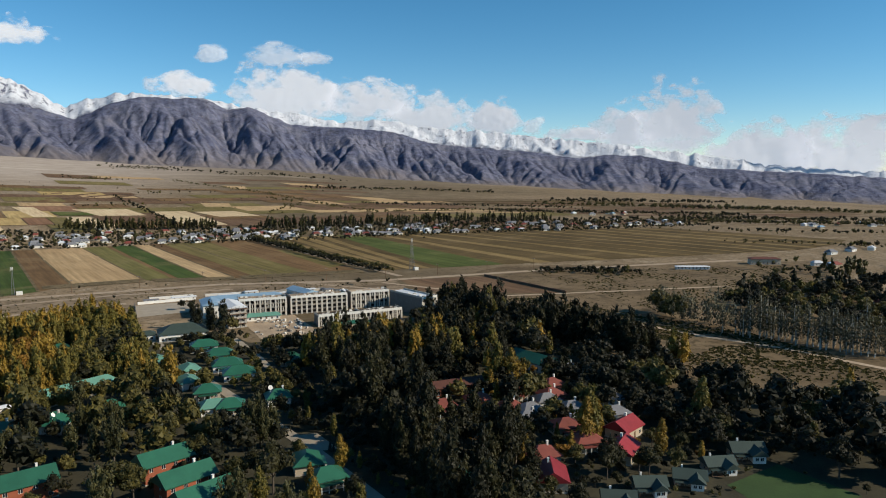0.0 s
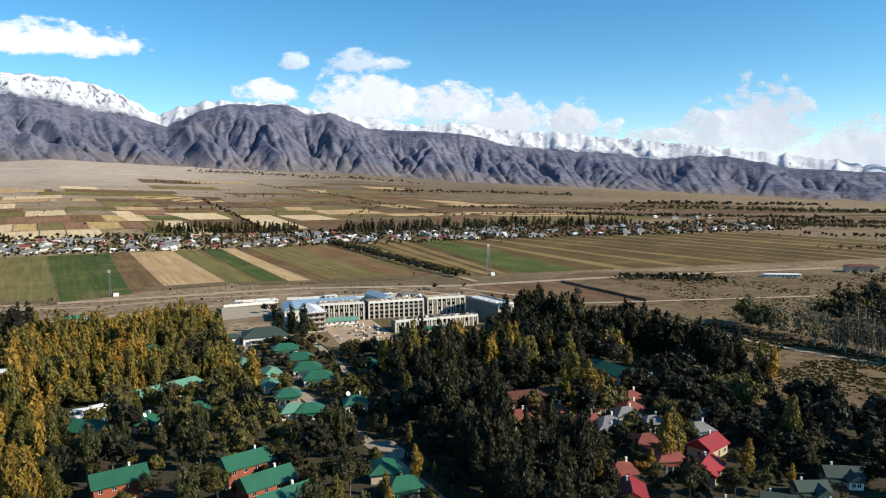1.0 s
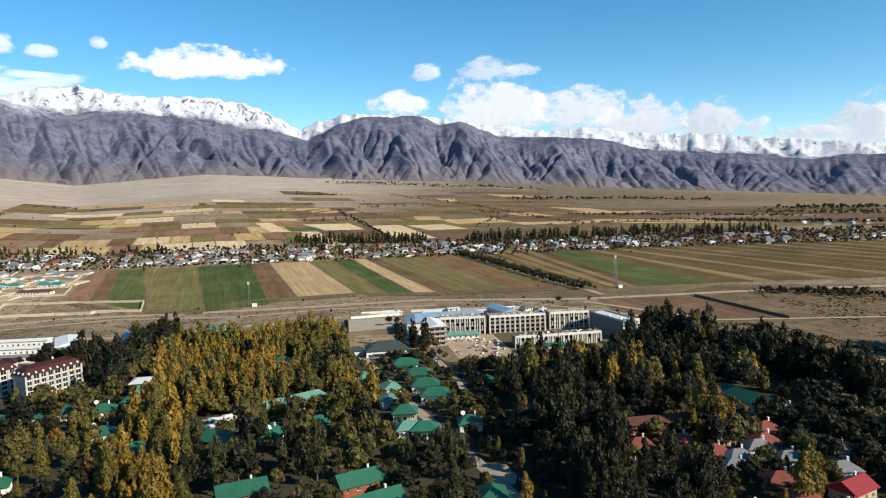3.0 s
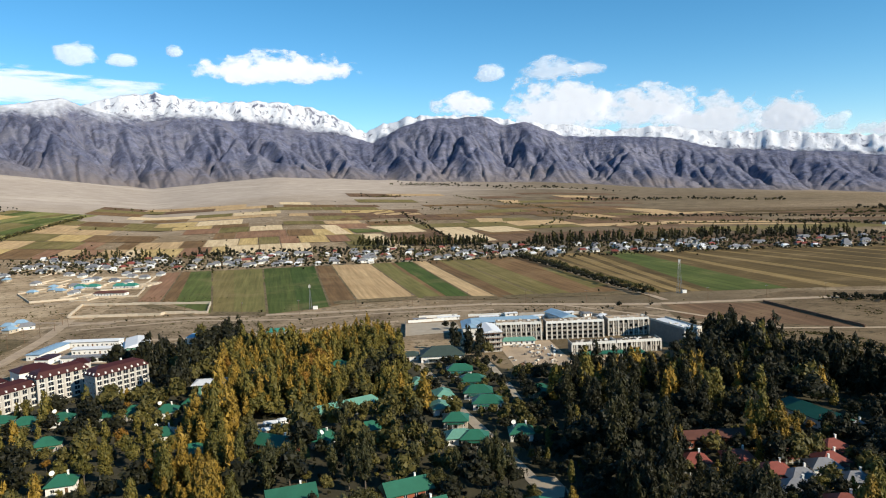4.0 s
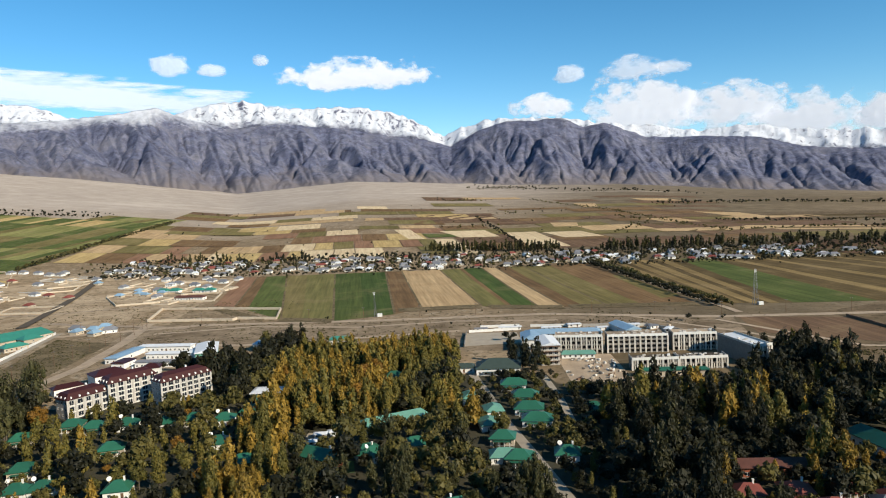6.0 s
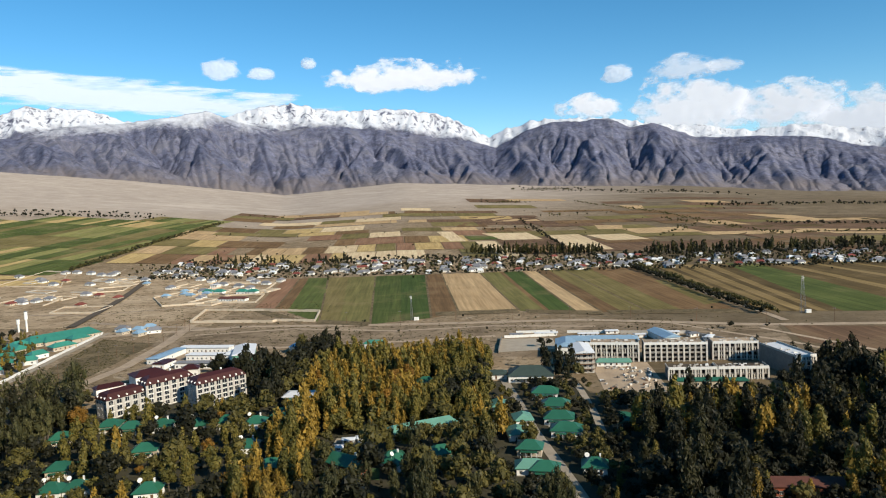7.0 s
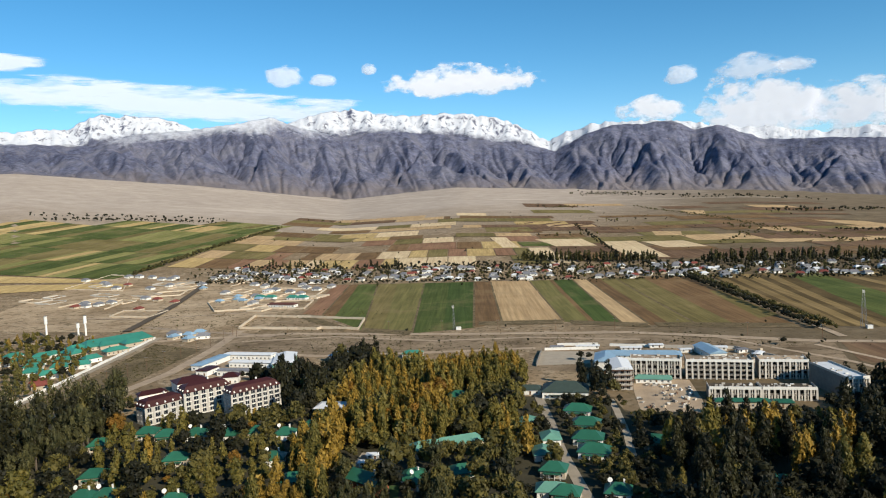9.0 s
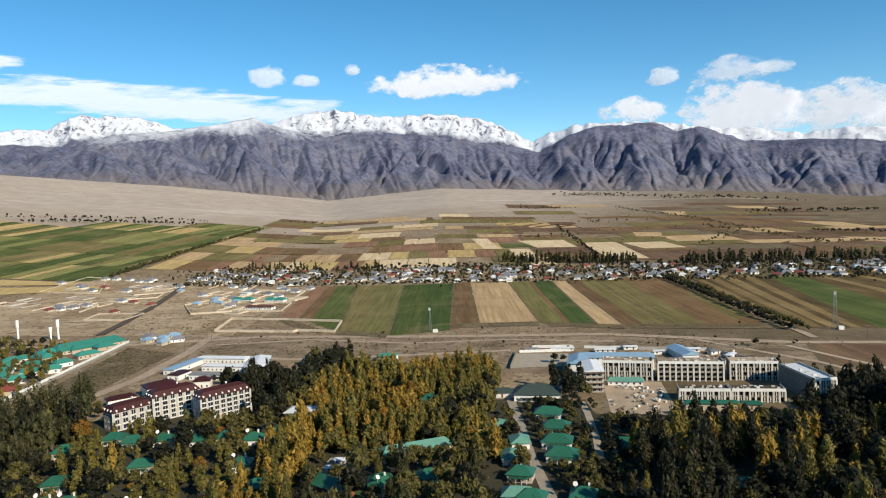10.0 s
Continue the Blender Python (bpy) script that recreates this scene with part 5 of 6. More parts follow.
def tree_builder(kind, variant):
    shape, H, mat, n, size, label, name = TREES[kind]
    g = np.random.default_rng(hash_of(kind) + variant)
    lob = lobes_for(shape, H * g.uniform(0.92, 1.08), g)
    thin = kind == "bare_poplar"
    up = 0.35 if shape == "broad" else 1.0
    verts, faces = crown_arrays(lob, int(n * 2.1), size * 0.74, g, 0.35 if thin else 0.76, up, 2 if shape == "plume" else 1)
    me = bpy.data.meshes.new("crown")
    me.from_pydata(verts.tolist(), [], faces)
    me.materials.append(mat)

    def build(m):
        e = thing(name, label, "tree", m)
        part("trunk", trunk_bm(H * (0.9 if thin else 0.62), H * 0.017 + 0.06, 0 if thin else 6, g, H * 0.13), PALEBARK if thin else BARK, e)
        part("crown", me, None, e)
        return e

    return Stock(build), crown_arrays(lob, int(n * 0.58), size * 1.36, g, 0.4 if thin else 0.86, up, 3 if shape == "plume" else 2)


def hash_of(word):
    return sum(ord(c) * (i + 3) for i, c in enumerate(word))


STOCK = {k: [tree_builder(k, v) for v in range(4 if k not in ("bare_poplar", "spruce") else 2)] for k in TREES}
COUNT = {k: 0 for k in TREES}


def inside(x, y, poly):
    hit = False
    for (x0, y0), (x1, y1) in zip(poly, poly[1:] + poly[:1]):
        if (y0 > y) != (y1 > y) and x < (x1 - x0) * (y - y0) / (y1 - y0) + x0:
            hit = not hit
    return hit


# Places kept free: circles round houses, bands along streets, yards.
FREE = []
for ob in list(scene.objects):
    if ob.parent is None and ob.type == "EMPTY" and ob.get("category") in ("cottage", "house", "building", "shed", "hotel"):
        loc = [Vector(c) for o in ob.children if o.type == "MESH" for c in ((o.matrix_basis @ Vector(b)) for b in o.bound_box)]
        if loc:
            FREE.append((ob.matrix_basis.inverted(), min(v.x for v in loc), max(v.x for v in loc), min(v.y for v in loc), max(v.y for v in loc)))
BANDS = [([(-2, 396), (1, 378), (6, 347), (12, 305), (21, 259), (31, 205), (38, 150)], 4.2), ([(38, 386), (40, 365), (42, 330), (42, 300)], 3.2)]
YARDS = [[(-153, 425), (-136, 428), (-133, 462), (-150, 474)], [(31, 202), (39, 201), (37, 218), (31, 219)], [(-78, 276), (-58, 276), (-58, 300), (-78, 300)],
         [(50, 363), (87, 361), (88, 430), (50, 430)], [(128, 100), (160, 98), (158, 124), (132, 121)], [(-74, 252), (-50, 252), (-52, 264), (-72, 264)],
         [(-5, 460), (37, 460), (37, 510), (-5, 510)]]


def clear(x, y, margin):
    for inv, x0, x1, y0, y1 in FREE:
        p = inv @ Vector((x, y, 0))
        front = margin * 2.5
        if x0 - margin < p.x < x1 + margin and y0 - front < p.y < y1 + margin * 0.6:
            return False
    for pts, w in BANDS:
        for a, b in zip(pts, pts[1:]):
            a, b, p = Vector(a), Vector(b), Vector((x, y))
            t = max(0, min(1, (p - a).dot(b - a) / (b - a).length_squared))
            if (a.lerp(b, t) - p).length < w + margin * 0.3:
                return False
    return not any(inside(x, y, q) for q in YARDS)


JOINED = {k: ([], [], [0]) for k in TREES}
LIMIT = 90
WISH = []


EYE = Vector((-5, -12, 0))


def low_enough(x, y, H):
    """How tall a tree may grow so that the houses behind it stay in the open, as gardens are kept."""
    p = Vector((x, y, 0))
    for c, half, eave, slope, reach in VIEWS:
        d = (EYE - c).normalized()
        q = p - c
        along = q.dot(d)
        if -2 < along < reach and abs(q.x * d.y - q.y * d.x) < half:
            H = min(H, eave + max(0, along) * slope)
    return H


VIEWS = []
for ob in list(scene.objects):
    if ob.parent is None and ob.type == "EMPTY" and ob.get("category") in ("cottage", "house", "building", "hotel") and 100 < ob.location.y < 460 and ob.name != "hall.002":
        loc = [o.matrix_basis @ Vector(b) for o in ob.children if o.type == "MESH" for b in o.bound_box]
        mid = ob.matrix_basis @ (sum(loc, Vector()) / len(loc))
        w = max(v.x for v in loc) - min(v.x for v in loc)
        big = ob.get("category") in ("building", "hotel")
        mid.z = 0
        eave = 2.8 if ob.get("category") == "cottage" else (5.2 if ob.name.startswith("hall") else 4.5)
        if big or len(VIEWS) % 3 or ob.location.x > -60 and ob.location.x < 40:
            if ob.get("category") == "house" and ob.location.x > 70:
                VIEWS.append((mid, w * 0.34, 3.4, 0.46, 26))
                continue
            VIEWS.append((mid, w * (0.52 if big else 0.36), eave, 105.0 / max(150, mid.length), 30))
        else:
            VIEWS.append((mid, 1.0, eave, 0.4, 30))


VIEWS += [(Vector((66, 366, 0)), 19, 0.6, 0.28, 60), (Vector((115, 372, 0)), 26, 3.4, 0.26, 45)]


def plant(kind, x, y, s, g):
    H = TREES[kind][1] * 1.05
    lim = low_enough(x, y, H * s)
    if lim < 2.6:
        return
    if lim < H * s * 0.55:
        kind, H = (SP if lim < 4.5 else MD), TREES[SP if lim < 4.5 else MD][1]
    s = min(s, lim / H)
    WISH.append((math.hypot(x, y), kind, x, y, float(s)))


def grow(kind, x, y, s, g):
    """One tree; past the limit of its kind it joins the rest of the wood."""
    v = int(g.integers(len(STOCK[kind])))
    stock, (verts, faces) = STOCK[kind][v]
    ang = float(g.uniform(0, 360))
    sz = s * float(g.uniform(0.9, 1.15))
    z = height(x, y)
    if COUNT[kind] < (LIMIT if kind != "bare_poplar" else 60) and stock is not None:
        COUNT[kind] += 1
        stock(pose(x, y, z, 0, 0, ang) @ Matrix.Diagonal((s, s, sz, 1)))
    else:
        c, d = math.cos(radians(ang)), math.sin(radians(ang))
        V = verts @ np.array([[c, d, 0], [-d, c, 0], [0, 0, 1]]) * (s, s, sz) + (x, y, z)
        V0, F0, k = JOINED[kind]
        F0.append((np.array(faces), k[0]))
        V0.append(V)
        k[0] += len(V)


# Region: outline, spacing, size, kinds with weights.
DK, MD, OL, RU, GP, OP, DP, PL, SP = ("dark_broad", "mid_broad", "olive_broad", "rust_broad", "gold_poplar", "olive_poplar", "dark_poplar", "mid_plume", "spruce")
REGIONS = [
    ([(-114, 366), (-98, 370), (-76, 228), (-70, 190), (-94, 190)], 4.6, 1.08, {GP: 7, OP: 4}),
    ([(-112, 380), (-108, 446), (-10, 450), (-9, 400), (-10, 330), (-6, 285), (-22, 312), (-55, 308), (-98, 325)], 5.0, 0.98, {DK: 1.6, MD: 1.6, OP: 5, GP: 3.8, RU: 1.4}),
    ([(-176, 388), (-165, 425), (-154, 428), (-150, 476), (-112, 478), (-112, 385), (-140, 375)], 6.2, 1.15, {DK: 8, MD: 2, DP: 2}),
    ([(-272, 345), (-232, 352), (-214, 325), (-206, 262), (-235, 215), (-300, 240)], 6.0, 1.15, {PL: 8, DP: 4, MD: 2}),
    ([(-215, 330), (-100, 340), (-96, 255), (-205, 255)], 6.2, 0.92, {OL: 3, RU: 1.2, MD: 3, OP: 5, DK: 4, GP: 2}),
    ([(-240, 258), (-92, 258), (-88, 150), (-260, 150)], 6.6, 0.95, {DK: 6, OL: 4, RU: 1.6, OP: 4, GP: 2, MD: 4, SP: 0.7}),
    ([(-92, 302), (-10, 300), (0, 255), (4, 215), (-90, 215)], 6.3, 1.0, {DK: 5, MD: 5, PL: 2.5, OL: 1.2, OP: 2.4, SP: 0.6}),
    ([(-90, 216), (6, 216), (22, 130), (-95, 130)], 6.6, 0.9, {DK: 4, OL: 2, MD: 5, PL: 3, OP: 3, SP: 0.8, GP: 1.2}),
    ([(6, 245), (30, 240), (34, 190), (28, 175), (8, 190)], 6.5, 0.85, {DK: 5, MD: 4, OL: 2, SP: 1}),
    ([(-4, 380), (12, 380), (44, 380), (50, 250), (22, 250), (-2, 300)], 5.2, 0.52, {DK: 5, MD: 4, SP: 1.5, OL: 1.5}),
    ([(84, 362), (146, 366), (146, 346), (84, 344)], 6.5, 0.55, {DK: 5, MD: 3}),
    ([(105, 350), (150, 360), (160, 300), (140, 258), (100, 270)], 6.0, 0.95, {DK: 6, DP: 5, OP: 3, MD: 2, GP: 1.6}),
    ([(46, 344), (88, 350), (146, 364), (172, 405), (190, 330), (170, 260), (140, 248), (90, 246), (75, 205), (46, 205)], 5.6, 1.10, {DK: 7, DP: 6, MD: 2.2, OP: 2.8, GP: 1.0}),
    ([(56, 210), (78, 210), (88, 190), (80, 120), (46, 120), (50, 180)], 6.0, 1.15, {DK: 8, DP: 6, MD: 1}),
    ([(86, 231), (128, 229), (128, 224), (86, 226)], 3.8, 0.62, {GP: 2, OP: 5, MD: 3}),
    ([(80, 245), (165, 245), (165, 135), (80, 135)], 5.2, 0.74, {DK: 7, MD: 3, RU: 0.9, OL: 1.0, GP: 1.2, SP: 1.0}),
    ([(172, 402), (186, 402), (193, 340), (204, 290), (213, 230), (200, 226), (186, 285), (168, 335)], 5.2, 1.05, {DP: 8, DK: 1, OP: 0.6}),
    ([(160, 258), (192, 256), (200, 212), (199, 184), (208, 158), (243, 146), (300, 120), (345, 100), (345, 60), (160, 60)], 6.0, 0.98, {DK: 9, MD: 3, OL: 1.3, DP: 1, OP: 0.7}),
    ([(20, 415), (44, 415), (46, 380), (34, 378)], 5.5, 0.9, {DP: 5}),
    ([(286, 316), (279, 290), (288, 255), (298, 215), (308, 182), (328, 182), (312, 230), (302, 290), (304, 328)], 4.8, 1.2, {"bare_poplar": 8, MD: 0.4}),
    ([(340, 312), (350, 240), (360, 150), (520, 150), (520, 300), (420, 345)], 7.6, 0.85, {DK: 6, MD: 4, OL: 0.6}),
    ([(-480, 590), (-395, 560), (-330, 440), (-318, 392), (-420, 380), (-520, 480)], 6.4, 0.56, {MD: 4, OL: 4, OP: 4, DK: 2, GP: 2}),
    ([(22, 262), (48, 256), (52, 180), (46, 120), (24, 120), (28, 200)], 4.6, 0.52, {MD: 4, OL: 3, DK: 3, SP: 1.5, OP: 2.5}),
    ([(-84, 314), (-38, 312), (-36, 294), (-84, 300)], 5.0, 0.8, {OL: 3, GP: 3, MD: 3}),
    ([(-20, 416), (-8, 420), (-8, 452), (-20, 452)], 6.0, 0.8, {DK: 3}),
    ([(-260, 382), (-238, 372), (-214, 355), (-230, 345), (-268, 352)], 6.0, 0.7, {DK: 3, MD: 3}),
    ([(-152, 374), (-112, 382), (-112, 346), (-140, 338)], 5.6, 1.0, {DK: 6, MD: 3, DP: 2}),
    ([(-200, 425), (-180, 425), (-182, 446), (-200, 446)], 6.5, 0.6, {DK: 2}),
]
GRID = {}
for outline, gap, size, kinds in REGIONS:
    g = np.random.default_rng(int(abs(outline[0][0] * 13 + outline[1][1] * 7)))
    xs, ys = [p[0] for p in outline], [p[1] for p in outline]
    names = list(kinds)
    w = np.array([kinds[k] for k in names], float)
    w /= w.sum()
    y = min(ys)
    row = 0
    while y < max(ys):
        x = min(xs) + (row % 2) * gap / 2
        while x < max(xs):
            px, py = x + g.uniform(-0.38, 0.38) * gap, y + g.uniform(-0.38, 0.38) * gap
            x += gap
            if not inside(px, py, outline) or not clear(px, py, 0.9):
                continue
            cell = (int(px // 3.6), int(py // 3.6))
            if any((cell[0] + i, cell[1] + j) in GRID for i in (0, 1, -1) for j in (0, 1, -1) if gap > 5.4 or (i, j) == (0, 0)):
                continue
            GRID[cell] = 1
            # Kinds grow in groves rather than at random.
            u = 0.5 + 0.75 * noise.noise((px * 0.028, py * 0.028, size * 9)) + g.uniform(-0.30, 0.30)
            k = names[int(np.searchsorted(np.cumsum(w), min(max(u, 0), 0.999)))]
            plant(k, px, py, size * g.uniform(0.70, 1.25) * (1 + 0.45 * noise.noise((px * 0.06, py * 0.06, 4))), g)
        y += gap * 0.87
        row += 1
# The great feathery poplar by the terrace, and single trees.
g = np.random.default_rng(77)
for k, x, y, s in [ (DP, 49, 345, 1.05), (DP, 53, 338, 1.0), (DP, 50, 352, 0.95), (GP, 33, 181, 0.8), (GP, 60, 292, 0.75),
                   (SP, 36, 200, 0.7), (SP, 43, 206, 0.7), (DP, 215, 225, 1.0), (DP, 168, 415, 0.8), (DP, 160, 452, 0.5), (DK, 165, 520, 0.5), (DK, 24, 478, 0.6), (DK, 30, 480, 0.5),
                   (GP, 22, 176, 0.9), (RU, -143, 325, 1.0), (GP, 236, 152, 0.9), (RU, 196, 150, 0.8), (RU, 190, 175, 0.8)]:
    plant(k, x, y, s, g)


for x, y, s in [(16, 214, 1.22), (19.5, 212, 1.1), (12.5, 212, 1.08), (16, 209, 1.0)]:
    WISH.append((math.hypot(x, y), PL, x, y, s))
# A tall dark row shades the street's lower end.
g = np.random.default_rng(78)
for i in range(18):
    f = i / 25
    for off, k in ((0, (DP, DK, DP)[i % 3]), (5.5, (DK, DP)[i % 2])):
        plant(k, 55 - 9 * f + off + g.normal() * 0.8, 118 + 98 * f + g.normal() * 0.8, 1.02 + 0.12 * g.uniform(-1, 1), g)
for x, y in [(58, 295), (65, 299), (71, 279), (87, 299), (105, 279), (119, 286), (101, 312), (102, 302), (129, 311), (121, 276), (114, 165), (126, 176), (212, 218), (162, 158), (125, 231), (117, 227),
             (-36, 428), (-79, 319), (-99, 301), (-4, 301), (-30, 405), (-45, 415)]:
    for i in range(3):
        plant((GP, OP, GP)[i], x + g.normal() * 3.0, y + g.normal() * 3.0, 1.22 + 0.15 * g.uniform(-1, 1), g)


g = np.random.default_rng(5)
for _, k, x, y, s in sorted(WISH):
    grow(k, x, y, s, g)


def low_tree(H, g, shape):
    lob = lobes_for(shape, H, g)
    return crown_arrays(lob if shape == "poplar" else lob[:2], 24, H * 0.12, g, 0.85)


class Far:
    """Distant trees and hedges, joined by kind."""

    def __init__(self, shape, mat, seed):
        self.g = np.random.default_rng(seed)
        self.kit = [low_tree(10.0, self.g, shape) for _ in range(5)]
        self.V, self.F, self.k, self.mat = [], [], 0, mat

    def add(self, x, y, s):
        v, f = self.kit[int(self.g.integers(5))]
        a = self.g.uniform(0, 6.28)
        c, d = math.cos(a), math.sin(a)
        v = v @ np.array([[c, d, 0], [-d, c, 0], [0, 0, 1]]) * s * (1, 1, self.g.uniform(0.85, 1.2)) + (x, y, height(x, y) - 0.3)
        self.V.append(v)
        self.F += [[i + self.k for i in q] for q in f]
        self.k += len(v)

    def line(self, pts, gap, s, wide):
        for a, b in zip(pts, pts[1:]):
            a, b = Vector(a), Vector(b)
            for i in range(int((b - a).length / gap)):
                p = a.lerp(b, (i + self.g.uniform(0, 1)) * gap / (b - a).length)
                self.add(p.x + self.g.normal() * wide, p.y + self.g.normal() * wide, s * self.g.uniform(0.55, 1.3))

    def make(self, name, label):
        if self.V:
            tagged(mesh_of(name, np.concatenate(self.V).tolist(), self.F, self.mat), label, "trees", kind="stuff")


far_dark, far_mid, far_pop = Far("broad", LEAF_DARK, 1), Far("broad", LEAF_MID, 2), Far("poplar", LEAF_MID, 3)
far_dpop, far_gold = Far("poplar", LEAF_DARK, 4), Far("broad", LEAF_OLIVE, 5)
VILLAGE = [(-520, 1040), (-205, 1030), (40, 1010), (265, 975), (450, 960), (640, 925), (900, 915)]
far_dark.line(VILLAGE, 1.2, 0.60, 38)
far_mid.line(VILLAGE, 2.0, 0.54, 42)
far_dark.line([(x, y - 84) for x, y in VILLAGE], 2.4, 0.52, 5)
far_mid.line([(x, y - 45) for x, y in VILLAGE], 4.5, 0.45, 12)
far_dark.line([(x, y + 72) for x, y in VILLAGE], 3.2, 0.72, 12)
far_mid.line([(x, y + 50) for x, y in VILLAGE], 5.0, 0.5, 16)
far_gold.line(VILLAGE, 22, 0.45, 36)
far_pop.line([(-490, 1150), (-366, 1118)], 6, 1.25, 9)
far_dpop.line([(-300, 1105), (-225, 1092)], 5, 1.3, 6)
far_pop.line([(-60, 1152), (60, 1128), (155, 1106)], 2.4, 1.45, 5)
far_dpop.line([(-20, 1140), (155, 1100)], 6, 1.4, 8)
far_pop.line([(216, 1085), (330, 1082), (538, 1080), (720, 1030)], 3.4, 1.45, 10)
far_dpop.line([(216, 1062), (490, 1058), (660, 1010)], 6, 1.4, 12)
far_dpop.line([(-480, 1060), (-100, 1030), (200, 1000), (500, 970)], 24, 0.95, 30)
far_pop.line([(-480, 1020), (-100, 1000), (200, 985), (500, 950)], 26, 0.9, 34)
LANE = [(168, 935), (186, 800), (197, 690), (208, 600), (213, 572)]
far_dark.line([(x - 5.5, y) for x, y in LANE], 2.0, 0.62, 1.4)
far_mid.line([(x + 5.5, y) for x, y in LANE], 2.0, 0.62, 1.4)
far_mid.line([(-663, 1017), (-675, 1139), (-708, 1433), (-736, 1809)], 3.5, 0.7, 3.5)
far_dark.line([(-663, 1017), (-675, 1139), (-708, 1433), (-736, 1809)], 7, 0.6, 3.5)
far_dark.line([(-1391, 1678), (-1234, 1799), (-946, 1911)], 9, 0.9, 12)
far_mid.line([(-740, 2069), (-600, 2090)], 12, 0.7, 12)
far_dark.line([(95, 1130), (95, 1289), (40, 1800)], 8, 0.7, 3)
far_mid.line([(300, 1330), (410, 1574), (380, 1760)], 11, 0.7, 10)
# Bands of trees on the eastern plain.
for k, (pts, gap, s, wide) in enumerate([([(750, 1275), (866, 1190), (1004, 1136), (1200, 1010)], 2.6, 0.8, 13), ([(900, 960), (926, 931), (1046, 800), (1205, 728), (1400, 650)], 2.0, 0.8, 15),
                                         ([(960, 985), (1200, 860), (1450, 740)], 2.6, 0.85, 20), ([(1150, 1620), (1800, 1590)], 5, 1.2, 30), ([(1000, 1480), (1500, 1250), (1750, 1000)], 4, 1.1, 26),
                                         ([(340, 512), (372, 486), (405, 465)], 1.5, 0.5, 6), ([(340, 510), (405, 463)], 2.4, 0.55, 7),
                                         ([(690, 620), (790, 500), (900, 430)], 6, 0.5, 10), ([(579, 2135), (943, 2223), (1250, 2100)], 6, 1.1, 26), ([(560, 1560), (800, 1460), (1000, 1330)], 4, 0.7, 12),
                                         ([(520, 1330), (700, 1330), (860, 1280)], 5, 0.6, 8), ([(283, 3000), (520, 2900), (900, 2700)], 12, 1.2, 40), ([(1300, 1300), (1700, 1150)], 3.5, 1.0, 30),
                                         ([(420, 345), (520, 400), (640, 380)], 5, 0.6, 9), ([(800, 730), (1000, 600), (1200, 540)], 5, 0.7, 14)]):
    (far_dark, far_mid, far_dark)[k % 3].line(pts, gap, s, wide)
    (far_mid, far_dark)[k % 2].line(pts, gap * 2.2, s * 0.9, wide)
for x, y, n, w in [(5, 2410, 22, 50), (153, 1893, 14, 30), (60, 1560, 16, 16), (-20, 1540, 10, 14), (782, 495, 20, 12), (560, 430, 8, 20), (430, 330, 18, 20), (372, 462, 10, 10), (300, 2000, 18, 120)]:
    for i in range(n):
        f = (far_dark, far_mid, far_dark, far_gold)[i % 4 if i % 8 else 0]
        f.add(x + far_dark.g.normal() * w, y + far_dark.g.normal() * w * 0.6, far_dark.g.uniform(0.35, 0.95))
far_pop.line([(520, 330), (580, 400)], 6, 1.4, 12)
far_dpop.line([(395, 345), (420, 330)], 4, 1.4, 6)
far_dpop.line([(455, 335), (500, 300)], 6, 1.4, 8)
far_mid.line([(242, 2411), (330, 2150), (417, 1881), (477, 1432), (506, 1293)], 6, 0.6, 7)
far_dark.line([(110, 3050), (200, 3120), (330, 3100)], 4, 0.9, 30)
far_mid.line([(60, 3010), (280, 3080)], 6, 0.9, 50)
far_mid.line([(-40, 2350), (70, 2400)], 5, 0.7, 14)
far_dark.line([(450, 2828), (600, 2780)], 8, 0.8, 10)
far_dark.line([(-1290, 1640), (-1127, 1749), (-930, 1830)], 4.5, 1.0, 10)
g = np.random.default_rng(91)
for i in range(4200):
    x, y = g.uniform(-235, 235), g.uniform(115, 440)
    if y > 362 and -20 < x < 175 or x > 190 and y > 190 or x < -190 and y > 330 or not clear(x, y, 0.5):
        continue
    (far_dark, far_dark, far_mid, far_dark, far_mid, far_gold)[int(g.integers(6))].add(x, y, g.uniform(0.12, 0.36))
for i in range(150):
    x = g.uniform(-250, 230)
    y = g.uniform(515, 548) if i % 3 else g.uniform(584, 606)
    (far_dark, far_mid)[i % 2].add(x, y, g.uniform(0.10, 0.38) * (0.5 if i % 4 else 1.0))
for i in range(260):
    far_mid.add(far_mid.g.uniform(205, 470), far_mid.g.uniform(240, 480), far_mid.g.uniform(0.05, 0.13))


def tussocks(outlines, seed, mat, label):
    """Low dry clumps of grass and scrub, a few blades each."""
    g = np.random.default_rng(seed)
    V, F, k = [], [], 0
    for outline, n, lo, hi in outlines:
        xs, ys = [p[0] for p in outline], [p[1] for p in outline]
        for _ in range(n):
            x, y = g.uniform(min(xs), max(xs)), g.uniform(min(ys), max(ys))
            if not inside(x, y, outline) or noise.noise((x * 0.03, y * 0.03, seed)) < -0.12:
                continue
            s = g.uniform(lo, hi)
            for _ in range(4):
                a, r = g.uniform(0, 6.28), s * g.uniform(0.5, 1.0)
                c = np.array([x + g.normal() * s * 0.5, y + g.normal() * s * 0.5, height(x, y)])
                d = np.array([math.cos(a) * r, math.sin(a) * r, 0])
                V += [c - d, c + d, c + d * 0.5 + (0, 0, s * 0.8), c - d * 0.6 + (0, 0, s * g.uniform(0.5, 0.9))]
                F.append((k, k + 1, k + 2, k + 3))
                k += 4
    tagged(mesh_of("tussocks", [tuple(v) for v in V], F, mat), label, "grass", kind="stuff")


